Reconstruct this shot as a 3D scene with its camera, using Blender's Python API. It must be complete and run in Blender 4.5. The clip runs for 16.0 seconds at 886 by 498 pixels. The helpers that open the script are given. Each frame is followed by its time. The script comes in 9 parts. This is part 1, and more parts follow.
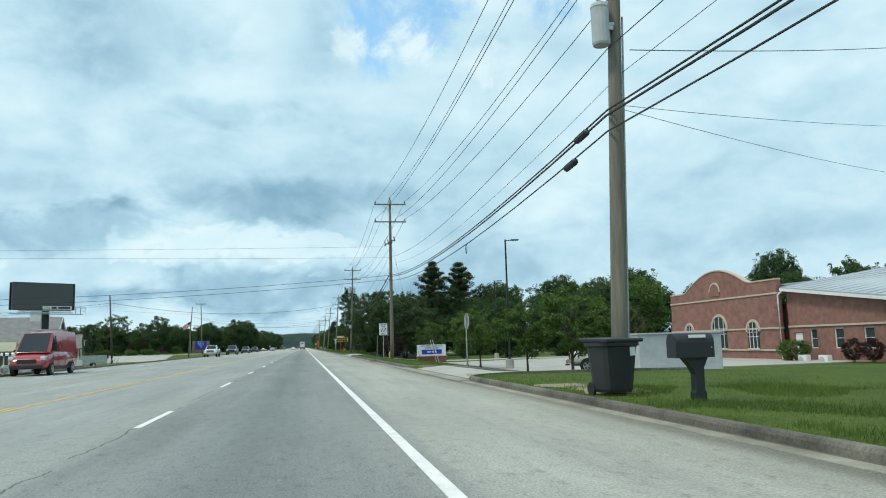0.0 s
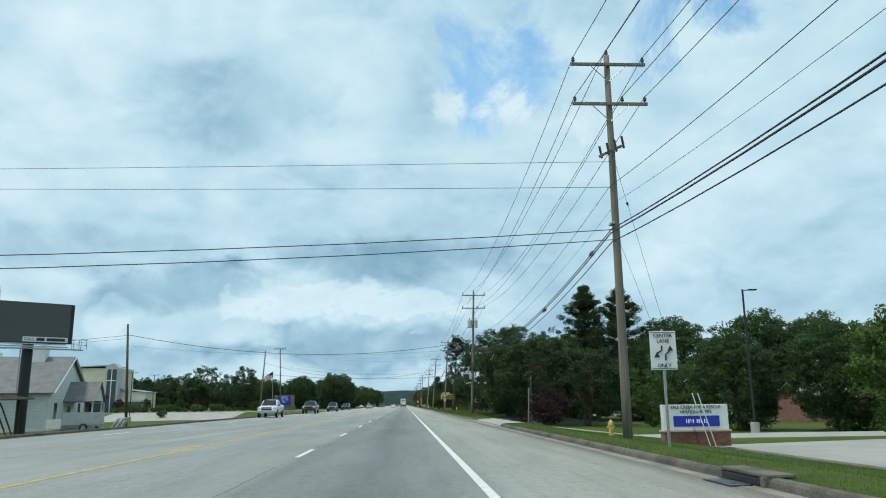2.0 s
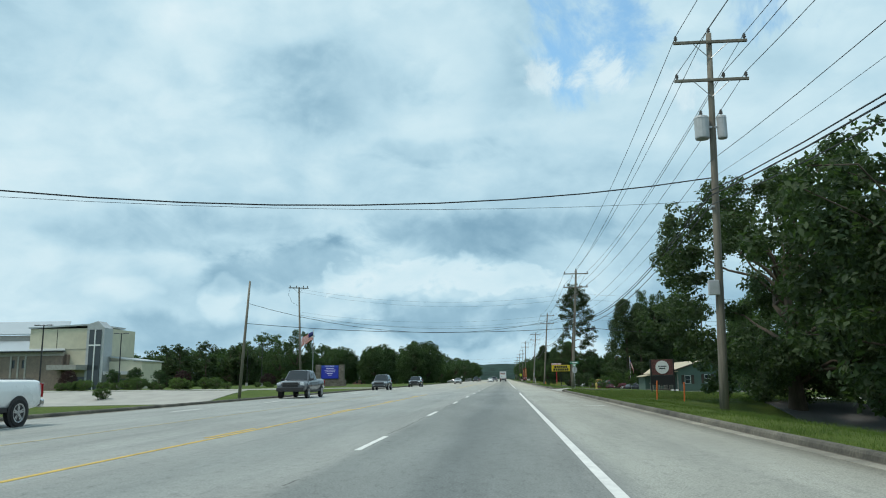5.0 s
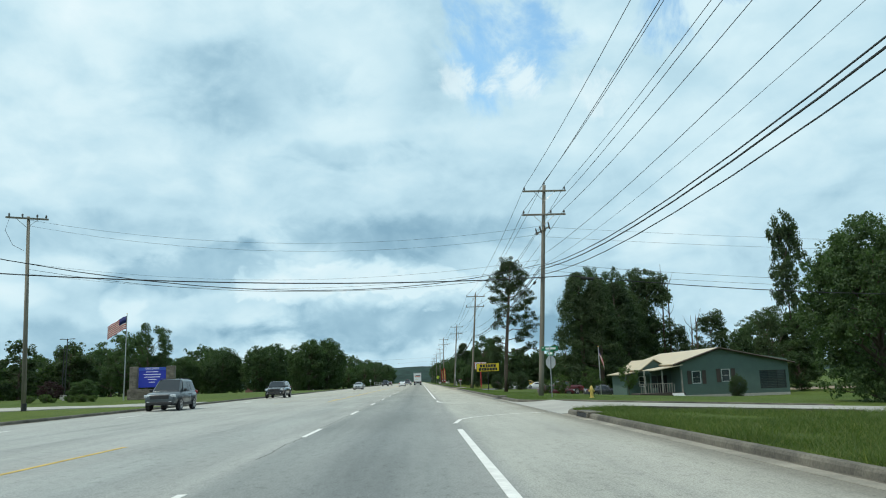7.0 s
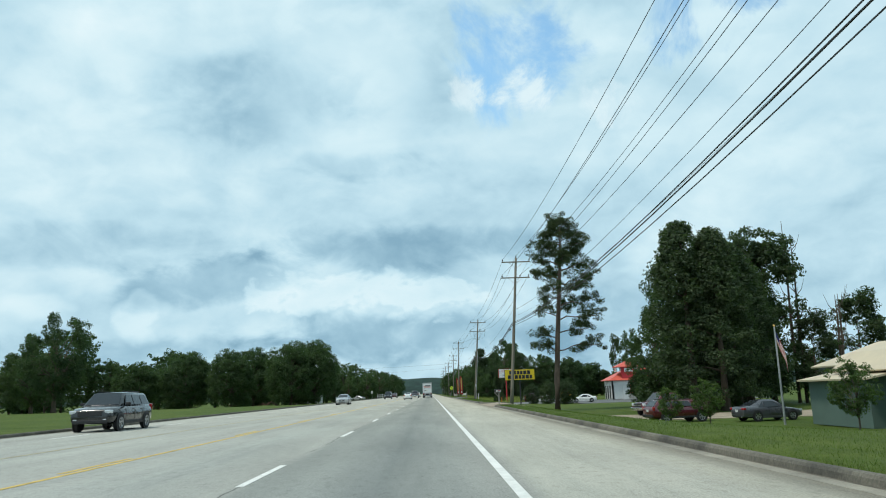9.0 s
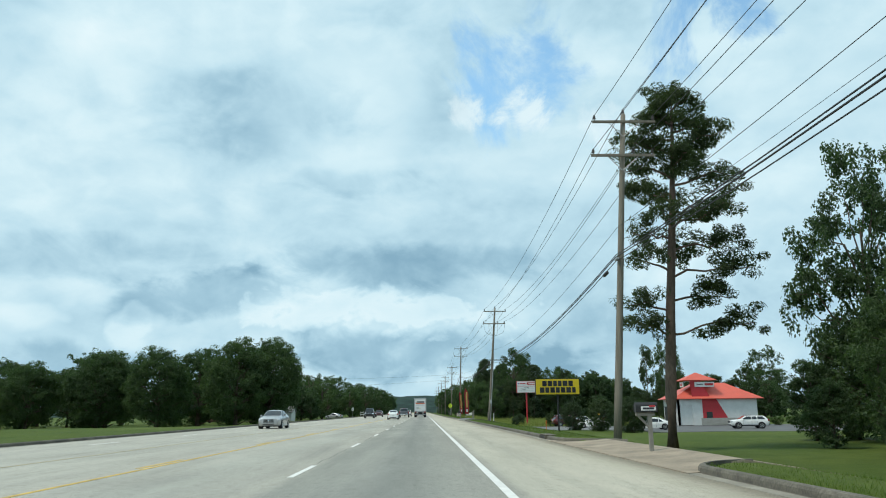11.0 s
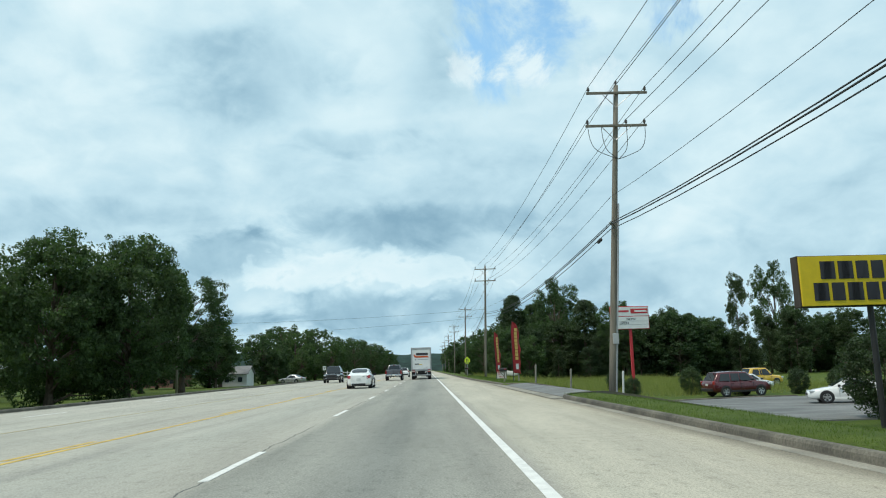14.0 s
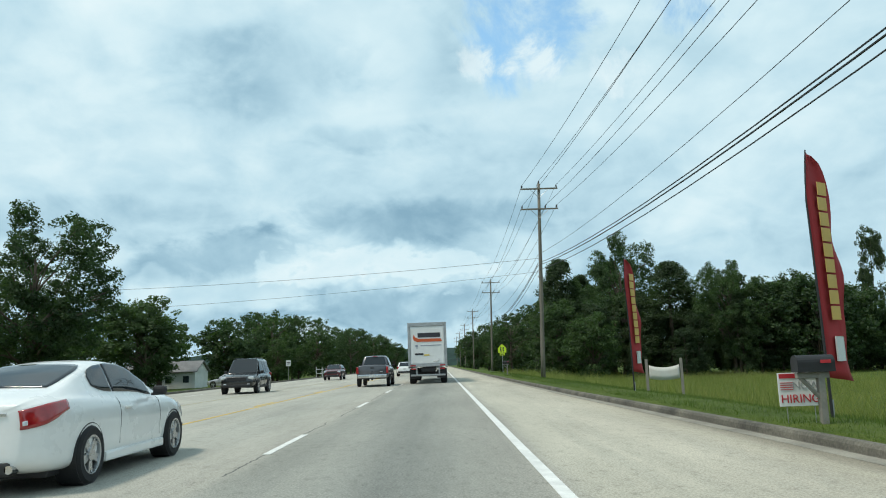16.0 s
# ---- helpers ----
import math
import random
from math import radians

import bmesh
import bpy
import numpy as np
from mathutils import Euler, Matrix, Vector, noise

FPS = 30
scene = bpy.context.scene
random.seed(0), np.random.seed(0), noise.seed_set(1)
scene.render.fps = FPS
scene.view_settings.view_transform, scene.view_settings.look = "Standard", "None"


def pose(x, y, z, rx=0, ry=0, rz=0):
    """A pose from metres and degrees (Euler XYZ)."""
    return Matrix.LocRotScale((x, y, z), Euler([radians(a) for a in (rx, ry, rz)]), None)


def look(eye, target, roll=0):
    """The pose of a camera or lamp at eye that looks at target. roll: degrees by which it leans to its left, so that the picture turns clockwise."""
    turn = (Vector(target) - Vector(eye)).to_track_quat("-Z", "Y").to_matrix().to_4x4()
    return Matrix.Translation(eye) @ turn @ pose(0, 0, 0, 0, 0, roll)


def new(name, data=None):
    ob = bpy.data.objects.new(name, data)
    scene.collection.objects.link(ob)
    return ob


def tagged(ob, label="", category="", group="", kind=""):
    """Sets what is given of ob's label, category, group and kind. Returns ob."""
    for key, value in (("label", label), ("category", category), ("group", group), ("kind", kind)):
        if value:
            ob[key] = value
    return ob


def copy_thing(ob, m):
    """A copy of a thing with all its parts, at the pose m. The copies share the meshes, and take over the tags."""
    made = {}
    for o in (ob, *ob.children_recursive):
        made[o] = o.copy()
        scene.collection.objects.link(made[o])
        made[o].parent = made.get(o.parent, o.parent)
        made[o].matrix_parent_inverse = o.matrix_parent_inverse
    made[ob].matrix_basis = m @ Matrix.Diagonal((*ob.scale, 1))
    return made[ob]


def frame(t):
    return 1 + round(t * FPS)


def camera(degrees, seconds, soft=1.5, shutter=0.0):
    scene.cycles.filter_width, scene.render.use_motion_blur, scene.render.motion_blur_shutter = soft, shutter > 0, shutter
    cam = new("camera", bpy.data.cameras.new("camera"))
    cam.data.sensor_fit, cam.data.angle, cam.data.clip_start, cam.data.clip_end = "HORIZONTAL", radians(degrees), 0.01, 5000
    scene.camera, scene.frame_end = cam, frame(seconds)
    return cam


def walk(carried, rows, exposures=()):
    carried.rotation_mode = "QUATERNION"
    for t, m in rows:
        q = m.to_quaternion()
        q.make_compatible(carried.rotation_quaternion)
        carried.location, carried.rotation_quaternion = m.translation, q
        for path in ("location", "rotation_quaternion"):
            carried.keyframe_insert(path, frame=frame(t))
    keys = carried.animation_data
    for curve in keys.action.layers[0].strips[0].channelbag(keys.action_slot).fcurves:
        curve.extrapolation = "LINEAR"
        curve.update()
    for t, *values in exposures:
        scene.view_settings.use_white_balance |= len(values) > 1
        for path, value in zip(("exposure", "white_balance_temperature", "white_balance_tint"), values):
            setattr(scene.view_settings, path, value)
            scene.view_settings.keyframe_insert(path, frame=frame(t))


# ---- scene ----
cam = camera(61.41, 16.0, 1.05)


def eye(x, y, z, yaw, pitch, roll):
    return pose(x, y, z, 90 + pitch, 0, yaw) @ pose(0, 0, 0, 0, 0, roll)


walk(cam, [
    (0.0, eye(-0.023, 0.00, 1.187, -10.68, 7.19, -1.62)),
    (0.5, eye(-0.027, 10.81, 1.205, -5.81, 8.37, -1.72)),
    (1.0, eye(0.005, 21.11, 1.197, -3.42, 9.50, -1.33)),
    (1.5, eye(-0.006, 31.83, 1.190, -2.80, 10.57, -0.88)),
    (2.0, eye(-0.030, 42.83, 1.200, -3.00, 11.75, -0.68)),
    (2.5, eye(-0.056, 53.99, 1.198, -2.91, 12.59, -0.86)),
    (3.0, eye(-0.055, 65.31, 1.201, -1.22, 13.01, -0.72)),
    (3.5, eye(-0.013, 76.35, 1.202, 1.86, 12.73, -0.28)),
    (3.7, eye(-0.005, 80.86, 1.202, 4.08, 12.25, 0.11)),
    (5.8, eye(-0.014, 126.41, 1.198, 4.29, 9.17, -1.06)),
    (6.0, eye(0.023, 130.81, 1.194, 1.58, 9.06, -1.36)),
    (6.5, eye(0.119, 141.84, 1.204, -1.87, 9.34, -1.70)),
    (7.0, eye(0.199, 152.95, 1.210, -2.01, 10.00, -1.88)),
    (7.5, eye(0.182, 164.27, 1.199, -1.37, 10.51, -2.08)),
    (8.0, eye(0.199, 174.85, 1.197, -1.01, 10.89, -2.21)),
    (8.2, eye(0.199, 179.15, 1.198, -0.97, 10.86, -2.34)),
    (10.3, eye(-0.111, 226.15, 1.198, -1.87, 11.62, -0.77)),
    (10.5, eye(-0.109, 230.64, 1.191, -1.84, 11.88, -0.73)),
    (11.0, eye(-0.094, 241.87, 1.176, -1.59, 12.28, -0.69)),
    (11.5, eye(-0.079, 253.02, 1.192, -1.37, 12.27, -1.08)),
    (12.0, eye(-0.084, 264.05, 1.195, -1.24, 11.54, -1.05)),
    (12.5, eye(-0.096, 275.15, 1.191, -1.16, 10.45, -1.18)),
    (13.0, eye(-0.050, 286.06, 1.196, -1.27, 9.64, -1.32)),
    (13.5, eye(-0.004, 297.20, 1.200, -1.37, 9.19, -1.53)),
    (14.0, eye(0.013, 308.51, 1.192, -1.40, 9.16, -1.71)),
    (14.5, eye(0.005, 319.97, 1.188, -1.31, 9.24, -1.85)),
    (15.0, eye(-0.031, 331.59, 1.199, -1.10, 9.20, -2.10)),
    (15.5, eye(-0.018, 343.21, 1.209, -0.78, 8.99, -1.98)),
    (16.0, eye(0.023, 354.84, 1.223, -0.46, 8.79, -2.03)),
], [(0.0, 0.08, 6650, 10), (1.5, 0.01, 6550, 10), (3.0, -0.11, 6550, 10), (3.7, -0.12, 6550, 10), (5.8, 0.0, 6650, 10), (6.5, 0.05, 6700, 10), (8.0, 0.01, 6700, 10), (10.5, 0.04, 6700, 10), (12.5, 0.01, 6750, 11), (14.0, 0.05, 6800, 11), (16.0, 0.03, 6800, 11)])


# ---- sky, sun, exposure ----
SUN_EL, SUN_AZ = radians(58), radians(-75)


def node(tree, kind, **values):
    n = tree.nodes.new(kind)
    for key, value in values.items():
        if key in n.inputs:
            n.inputs[key].default_value = value
        else:
            setattr(n, key, value)
    return n


def calc(tree, op, a, b=None, c=None):
    n = tree.nodes.new("ShaderNodeMath")
    n.operation = op
    for k, v in enumerate((a, b, c)):
        if v is None:
            continue
        if isinstance(v, (int, float)):
            n.inputs[k].default_value = v
        else:
            tree.links.new(v, n.inputs[k])
    return n.outputs[0]


def ramp(tree, fac, stops, interp="LINEAR"):
    n = tree.nodes.new("ShaderNodeValToRGB")
    n.color_ramp.interpolation = interp
    els = n.color_ramp.elements
    while len(els) < len(stops):
        els.new(0.5)
    for el, (p, col) in zip(els, stops):
        el.position = p
        el.color = (*col, 1) if len(col) == 3 else col
    tree.links.new(fac, n.inputs[0])
    return n.outputs[0]


def blend(tree, fac, a, b, how="MIX"):
    n = tree.nodes.new("ShaderNodeMix")
    n.data_type, n.blend_type = "RGBA", how
    for k, v in ((0, fac), (6, a), (7, b)):
        if isinstance(v, (int, float)):
            n.inputs[k].default_value = v
        elif isinstance(v, tuple):
            n.inputs[k].default_value = (*v, 1)
        else:
            tree.links.new(v, n.inputs[k])
    return n.outputs[2]


CLOUDS = ((-0.25, 0.42, 0.17, 0.075, -0.16, 0.0), (-0.27, 0.160, 0.14, 0.035, -0.26, 0.3), (-0.03, 0.195, 0.20, 0.035, -0.24, 0.2), (0.0, 0.07, 0.24, 0.034, -0.30, 0.3),
          (-0.42, 0.06, 0.25, 0.035, -0.20, 0.2), (-0.09, 0.32, 0.12, 0.024, -0.14, 0.2), (-0.45, 0.21, 0.20, 0.035, -0.16, 0.1), (0.40, 0.13, 0.30, 0.06, -0.07, 0.1),
          (-0.05, 0.128, 0.155, 0.036, 0.27, 0.7), (-0.37, 0.118, 0.034, 0.030, 0.20, 0.6), (-0.52, 0.125, 0.05, 0.02, 0.16, 0.5), (-0.12, 0.43, 0.13, 0.10, 0.20, 0.1),
          (-0.45, 0.54, 0.25, 0.08, 0.08, 0.1), (0.26, 0.36, 0.20, 0.06, 0.10, 0.1), (0.52, 0.48, 0.20, 0.08, 0.10, 0.2))


def make_sky():
    world = bpy.data.worlds.new("sky")
    scene.world = world
    world.use_nodes = True
    t = world.node_tree
    t.nodes.clear()
    co = t.nodes.new("ShaderNodeTexCoord").outputs["Generated"]
    sep = t.nodes.new("ShaderNodeSeparateXYZ")
    t.links.new(co, sep.inputs[0])
    x, y, z = sep.outputs
    up = calc(t, "MAXIMUM", z, 0.0)
    # ahead of the road the sky is laid out by slopes: sideways and upwards
    ahead = calc(t, "MAXIMUM", y, 0.3)
    comb = t.nodes.new("ShaderNodeCombineXYZ")
    t.links.new(calc(t, "DIVIDE", x, ahead), comb.inputs[0])
    t.links.new(calc(t, "DIVIDE", up, ahead), comb.inputs[1])
    flat = comb.outputs[0]

    def noise_at(vec, scale, detail, rough=0.5, warp=0.0, shift=(0, 0, 0), squeeze=(1, 1, 1)):
        m = t.nodes.new("ShaderNodeMapping")
        m.inputs["Scale"].default_value = squeeze
        m.inputs["Location"].default_value = shift
        t.links.new(vec, m.inputs[0])
        n = node(t, "ShaderNodeTexNoise", Scale=scale, Detail=detail, Roughness=rough, Distortion=warp)
        t.links.new(m.outputs[0], n.inputs["Vector"])
        return n.outputs["Fac"]

    def about(value, gain):
        return calc(t, "MULTIPLY", calc(t, "SUBTRACT", value, 0.5), gain)

    soft = noise_at(co, 3.4, 3, 0.5, 0.5, (1.3, 0.4, 2.0), (1, 1, 2.0))
    billow = noise_at(co, 9.0, 6, 0.52, 0.6, (3.1, 1.7, 0.6), (1, 1, 1.6))
    wisp = noise_at(co, 26.0, 5, 0.55, 0.3, (7.7, 2.2, 0.3), (1, 1, 1.5))
    lean_u = noise_at(co, 4.5, 4, 0.55, 0.2, (2.0, 5.0, 1.0))
    lean_v = noise_at(co, 4.5, 4, 0.55, 0.2, (9.0, 1.0, 4.0))
    tone = calc(t, "ADD", 0.525, calc(t, "ADD", about(soft, 0.80), calc(t, "ADD", about(billow, 0.52), about(wisp, 0.24))))
    su = calc(t, "ADD", calc(t, "DIVIDE", x, ahead), about(lean_u, 0.16))
    sv = calc(t, "ADD", calc(t, "DIVIDE", up, ahead), about(lean_v, 0.09))

    # cloud masses: where they lie, how wide and high, how bright or grey, and how firm their edges
    for cu, cv, ru, rv, amount, edge in CLOUDS:
        dist = calc(t, "ADD", calc(t, "POWER", calc(t, "DIVIDE", calc(t, "SUBTRACT", su, cu), ru), 2.0), calc(t, "POWER", calc(t, "DIVIDE", calc(t, "SUBTRACT", sv, cv), rv), 2.0))
        dist = calc(t, "ADD", dist, about(billow, 9.0 * edge * edge + 1.6))
        dist = calc(t, "ADD", dist, about(wisp, 7.0 * edge * edge + 0.5))
        m = t.nodes.new("ShaderNodeMapRange")
        m.interpolation_type = "SMOOTHSTEP"
        for k, v in (("From Min", 1.35), ("From Max", 0.75 * edge - 0.1), ("To Min", 0.0), ("To Max", amount)):
            m.inputs[k].default_value = v
        t.links.new(dist, m.inputs["Value"])
        tone = calc(t, "ADD", tone, m.outputs[0])
    clouds = ramp(t, calc(t, "MULTIPLY", tone, 0.8), [(0.08, (0.23, 0.42, 0.56)), (0.24, (0.35, 0.57, 0.71)), (0.40, (0.50, 0.735, 0.86)), (0.54, (0.63, 0.845, 0.94)), (0.78, (0.82, 0.965, 1.02))])
    # torn gaps of blue between the clouds, and a bright puff in the larger one
    tear = noise_at(co, 5.5, 8, 0.62, 0.6, GAP_SHIFT)

    def towards(way_to, inner, outer, low_value, high_value):
        way = t.nodes.new("ShaderNodeVectorMath")
        way.operation = "DOT_PRODUCT"
        t.links.new(co, way.inputs[0])
        way.inputs[1].default_value = Vector(way_to).normalized()
        near = t.nodes.new("ShaderNodeMapRange")
        for k, v in (("From Min", math.cos(radians(outer))), ("From Max", math.cos(radians(inner))), ("To Min", low_value), ("To Max", high_value)):
            near.inputs[k].default_value = v
        t.links.new(way.outputs["Value"], near.inputs["Value"])
        return near.outputs[0]

    def soft_step(value, a, b, top):
        n = t.nodes.new("ShaderNodeMapRange")
        n.interpolation_type = "SMOOTHSTEP"
        for k, v in (("From Min", a), ("From Max", b), ("To Min", 0.0), ("To Max", top)):
            n.inputs[k].default_value = v
        t.links.new(value, n.inputs["Value"])
        return n.outputs[0]

    gaps = calc(t, "MAXIMUM", towards((0.13, 1.0, 0.47), 2.0, 9.5, -0.3, 0.15), towards((0.42, 1.0, 0.56), 1.0, 9.0, -0.3, 0.11))
    gaps = calc(t, "MAXIMUM", gaps, towards((0.2, 0.4, 1.0), 4.0, 24.0, -0.3, 0.06))
    ragged = noise_at(co, 13.0, 8, 0.68, 0.5, (0.3, 1.1, 0.6))
    heap = calc(t, "MAXIMUM", towards((0.068, 1.0, 0.415), 0.3, 2.4, -0.24, 0.15), towards((0.150, 1.0, 0.425), 0.3, 3.0, -0.24, 0.15))
    heap = calc(t, "MAXIMUM", heap, calc(t, "MAXIMUM", towards((0.112, 1.0, 0.412), 0.2, 2.0, -0.24, 0.14), towards((0.27, 1.0, 0.40), 0.3, 3.2, -0.24, 0.05)))
    puff = soft_step(calc(t, "ADD", heap, ragged), 0.44, 0.70, 1.0)
    hole = calc(t, "MULTIPLY", soft_step(calc(t, "ADD", gaps, tear), 0.53, 0.70, 0.9), calc(t, "SUBTRACT", 1.0, puff))
    clouds = blend(t, calc(t, "MULTIPLY", puff, 0.5), clouds, (0.84, 0.97, 1.02))
    sky = node(t, "ShaderNodeTexSky", sky_type="NISHITA", sun_disc=False, sun_elevation=SUN_EL, sun_rotation=SUN_AZ, air_density=1.0, dust_density=1.5)
    blue = t.nodes.new("ShaderNodeBackground")
    t.links.new(blend(t, 1.0, sky.outputs[0], (0.80, 1.15, 1.15), "MULTIPLY"), blue.inputs[0])
    blue.inputs[1].default_value = 0.19
    white = t.nodes.new("ShaderNodeBackground")
    t.links.new(clouds, white.inputs[0])
    white.inputs[1].default_value = 1.0
    mix = t.nodes.new("ShaderNodeMixShader")
    t.links.new(hole, mix.inputs[0])
    t.links.new(white.outputs[0], mix.inputs[1])
    t.links.new(blue.outputs[0], mix.inputs[2])
    out = t.nodes.new("ShaderNodeOutputWorld")
    t.links.new(mix.outputs[0], out.inputs[0])


GAP_SHIFT = (0.0, 0.0, 0.0)
make_sky()

lamp = bpy.data.lights.new("sun", "SUN")
lamp.energy, lamp.angle, lamp.color = 2.3, radians(9), (1.0, 0.95, 0.85)
sun = new("sun", lamp)
sun.matrix_world = look((-40, 20, 80), (-40 + math.cos(SUN_EL) * 1.0, 20 + 0.25, 80 - math.sin(SUN_EL) * 1.3))
scene.view_settings.exposure = 0.0


# ---- materials ----
def surface(name, color, rough=0.7, metal=0.0, vary=0.15, scale=3.0, fine=40.0, bump=0.15, coat=0.0, alt=None, per="", spec=0.5, stretch=(1, 1, 1)):
    """A painted, mineral or wooden surface with variation at two scales and fine relief."""
    m = bpy.data.materials.new(name)
    m.use_nodes = True
    t = m.node_tree
    b = t.nodes["Principled BSDF"]
    co = t.nodes.new("ShaderNodeTexCoord").outputs["Object"]
    mp = t.nodes.new("ShaderNodeMapping")
    mp.inputs["Scale"].default_value = stretch
    t.links.new(co, mp.inputs[0])
    n1 = node(t, "ShaderNodeTexNoise", Scale=scale, Detail=5.0, Roughness=0.6)
    n2 = node(t, "ShaderNodeTexNoise", Scale=fine, Detail=4.0, Roughness=0.6)
    t.links.new(mp.outputs[0], n1.inputs["Vector"])
    t.links.new(mp.outputs[0], n2.inputs["Vector"])
    dark = tuple(c * (1 - vary) for c in color)
    light = alt or tuple(min(1.0, c * (1 + vary)) for c in color)
    col = ramp(t, n1.outputs["Fac"], [(0.32, dark), (0.68, light)])
    grit = ramp(t, n2.outputs["Fac"], [(0.3, (1 - vary * 0.9,) * 3), (0.7, (1 + vary * 0.0,) * 3)])
    col = blend(t, 1.0, col, grit, "MULTIPLY")
    if per:
        src = node(t, "ShaderNodeNewGeometry").outputs["Random Per Island"] if per == "island" else node(t, "ShaderNodeObjectInfo").outputs["Random"]
        col = blend(t, 1.0, col, ramp(t, src, [(0.0, (0.72, 0.72, 0.72)), (1.0, (1.15, 1.15, 1.15))]), "MULTIPLY")
    t.links.new(col, b.inputs["Base Color"])
    b.inputs["Metallic"].default_value = metal
    b.inputs["Specular IOR Level"].default_value = spec
    rr = ramp(t, n1.outputs["Fac"], [(0.3, (max(0.03, rough - 0.08),) * 3), (0.7, (min(1, rough + 0.08),) * 3)])
    t.links.new(rr, b.inputs["Roughness"])
    if coat:
        b.inputs["Coat Weight"].default_value = coat
        b.inputs["Coat Roughness"].default_value = 0.04
    if bump:
        bp = node(t, "ShaderNodeBump", Strength=bump, Distance=0.02)
        t.links.new(n2.outputs["Fac"], bp.inputs["Height"])
        t.links.new(bp.outputs[0], b.inputs["Normal"])
    return m


def leafy(name, dark, light, gloss=0.68):
    m = bpy.data.materials.new(name)
    m.use_nodes = True
    t = m.node_tree
    b = t.nodes["Principled BSDF"]
    isl = node(t, "ShaderNodeNewGeometry").outputs["Random Per Island"]
    ob = node(t, "ShaderNodeObjectInfo").outputs["Random"]
    n1 = node(t, "ShaderNodeTexNoise", Scale=0.35, Detail=3.0)
    t.links.new(t.nodes.new("ShaderNodeTexCoord").outputs["Object"], n1.inputs["Vector"])
    f = calc(t, "ADD", calc(t, "MULTIPLY", isl, 0.45), calc(t, "MULTIPLY", n1.outputs["Fac"], 0.55))
    col = ramp(t, f, [(0.15, dark), (0.85, light)])
    col = blend(t, 1.0, col, ramp(t, ob, [(0.0, (0.8, 0.82, 0.85)), (1.0, (1.15, 1.1, 1.0))]), "MULTIPLY")
    t.links.new(col, b.inputs["Base Color"])
    b.inputs["Roughness"].default_value = gloss
    tr = t.nodes.new("ShaderNodeBsdfTranslucent")
    t.links.new(blend(t, 1.0, col, (1.3, 1.5, 0.7), "MULTIPLY"), tr.inputs[0])
    mx = t.nodes.new("ShaderNodeMixShader")
    mx.inputs[0].default_value = 0.42
    t.links.new(b.outputs[0], mx.inputs[1])
    t.links.new(tr.outputs[0], mx.inputs[2])
    t.links.new(mx.outputs[0], t.nodes["Material Output"].inputs[0])
    return m


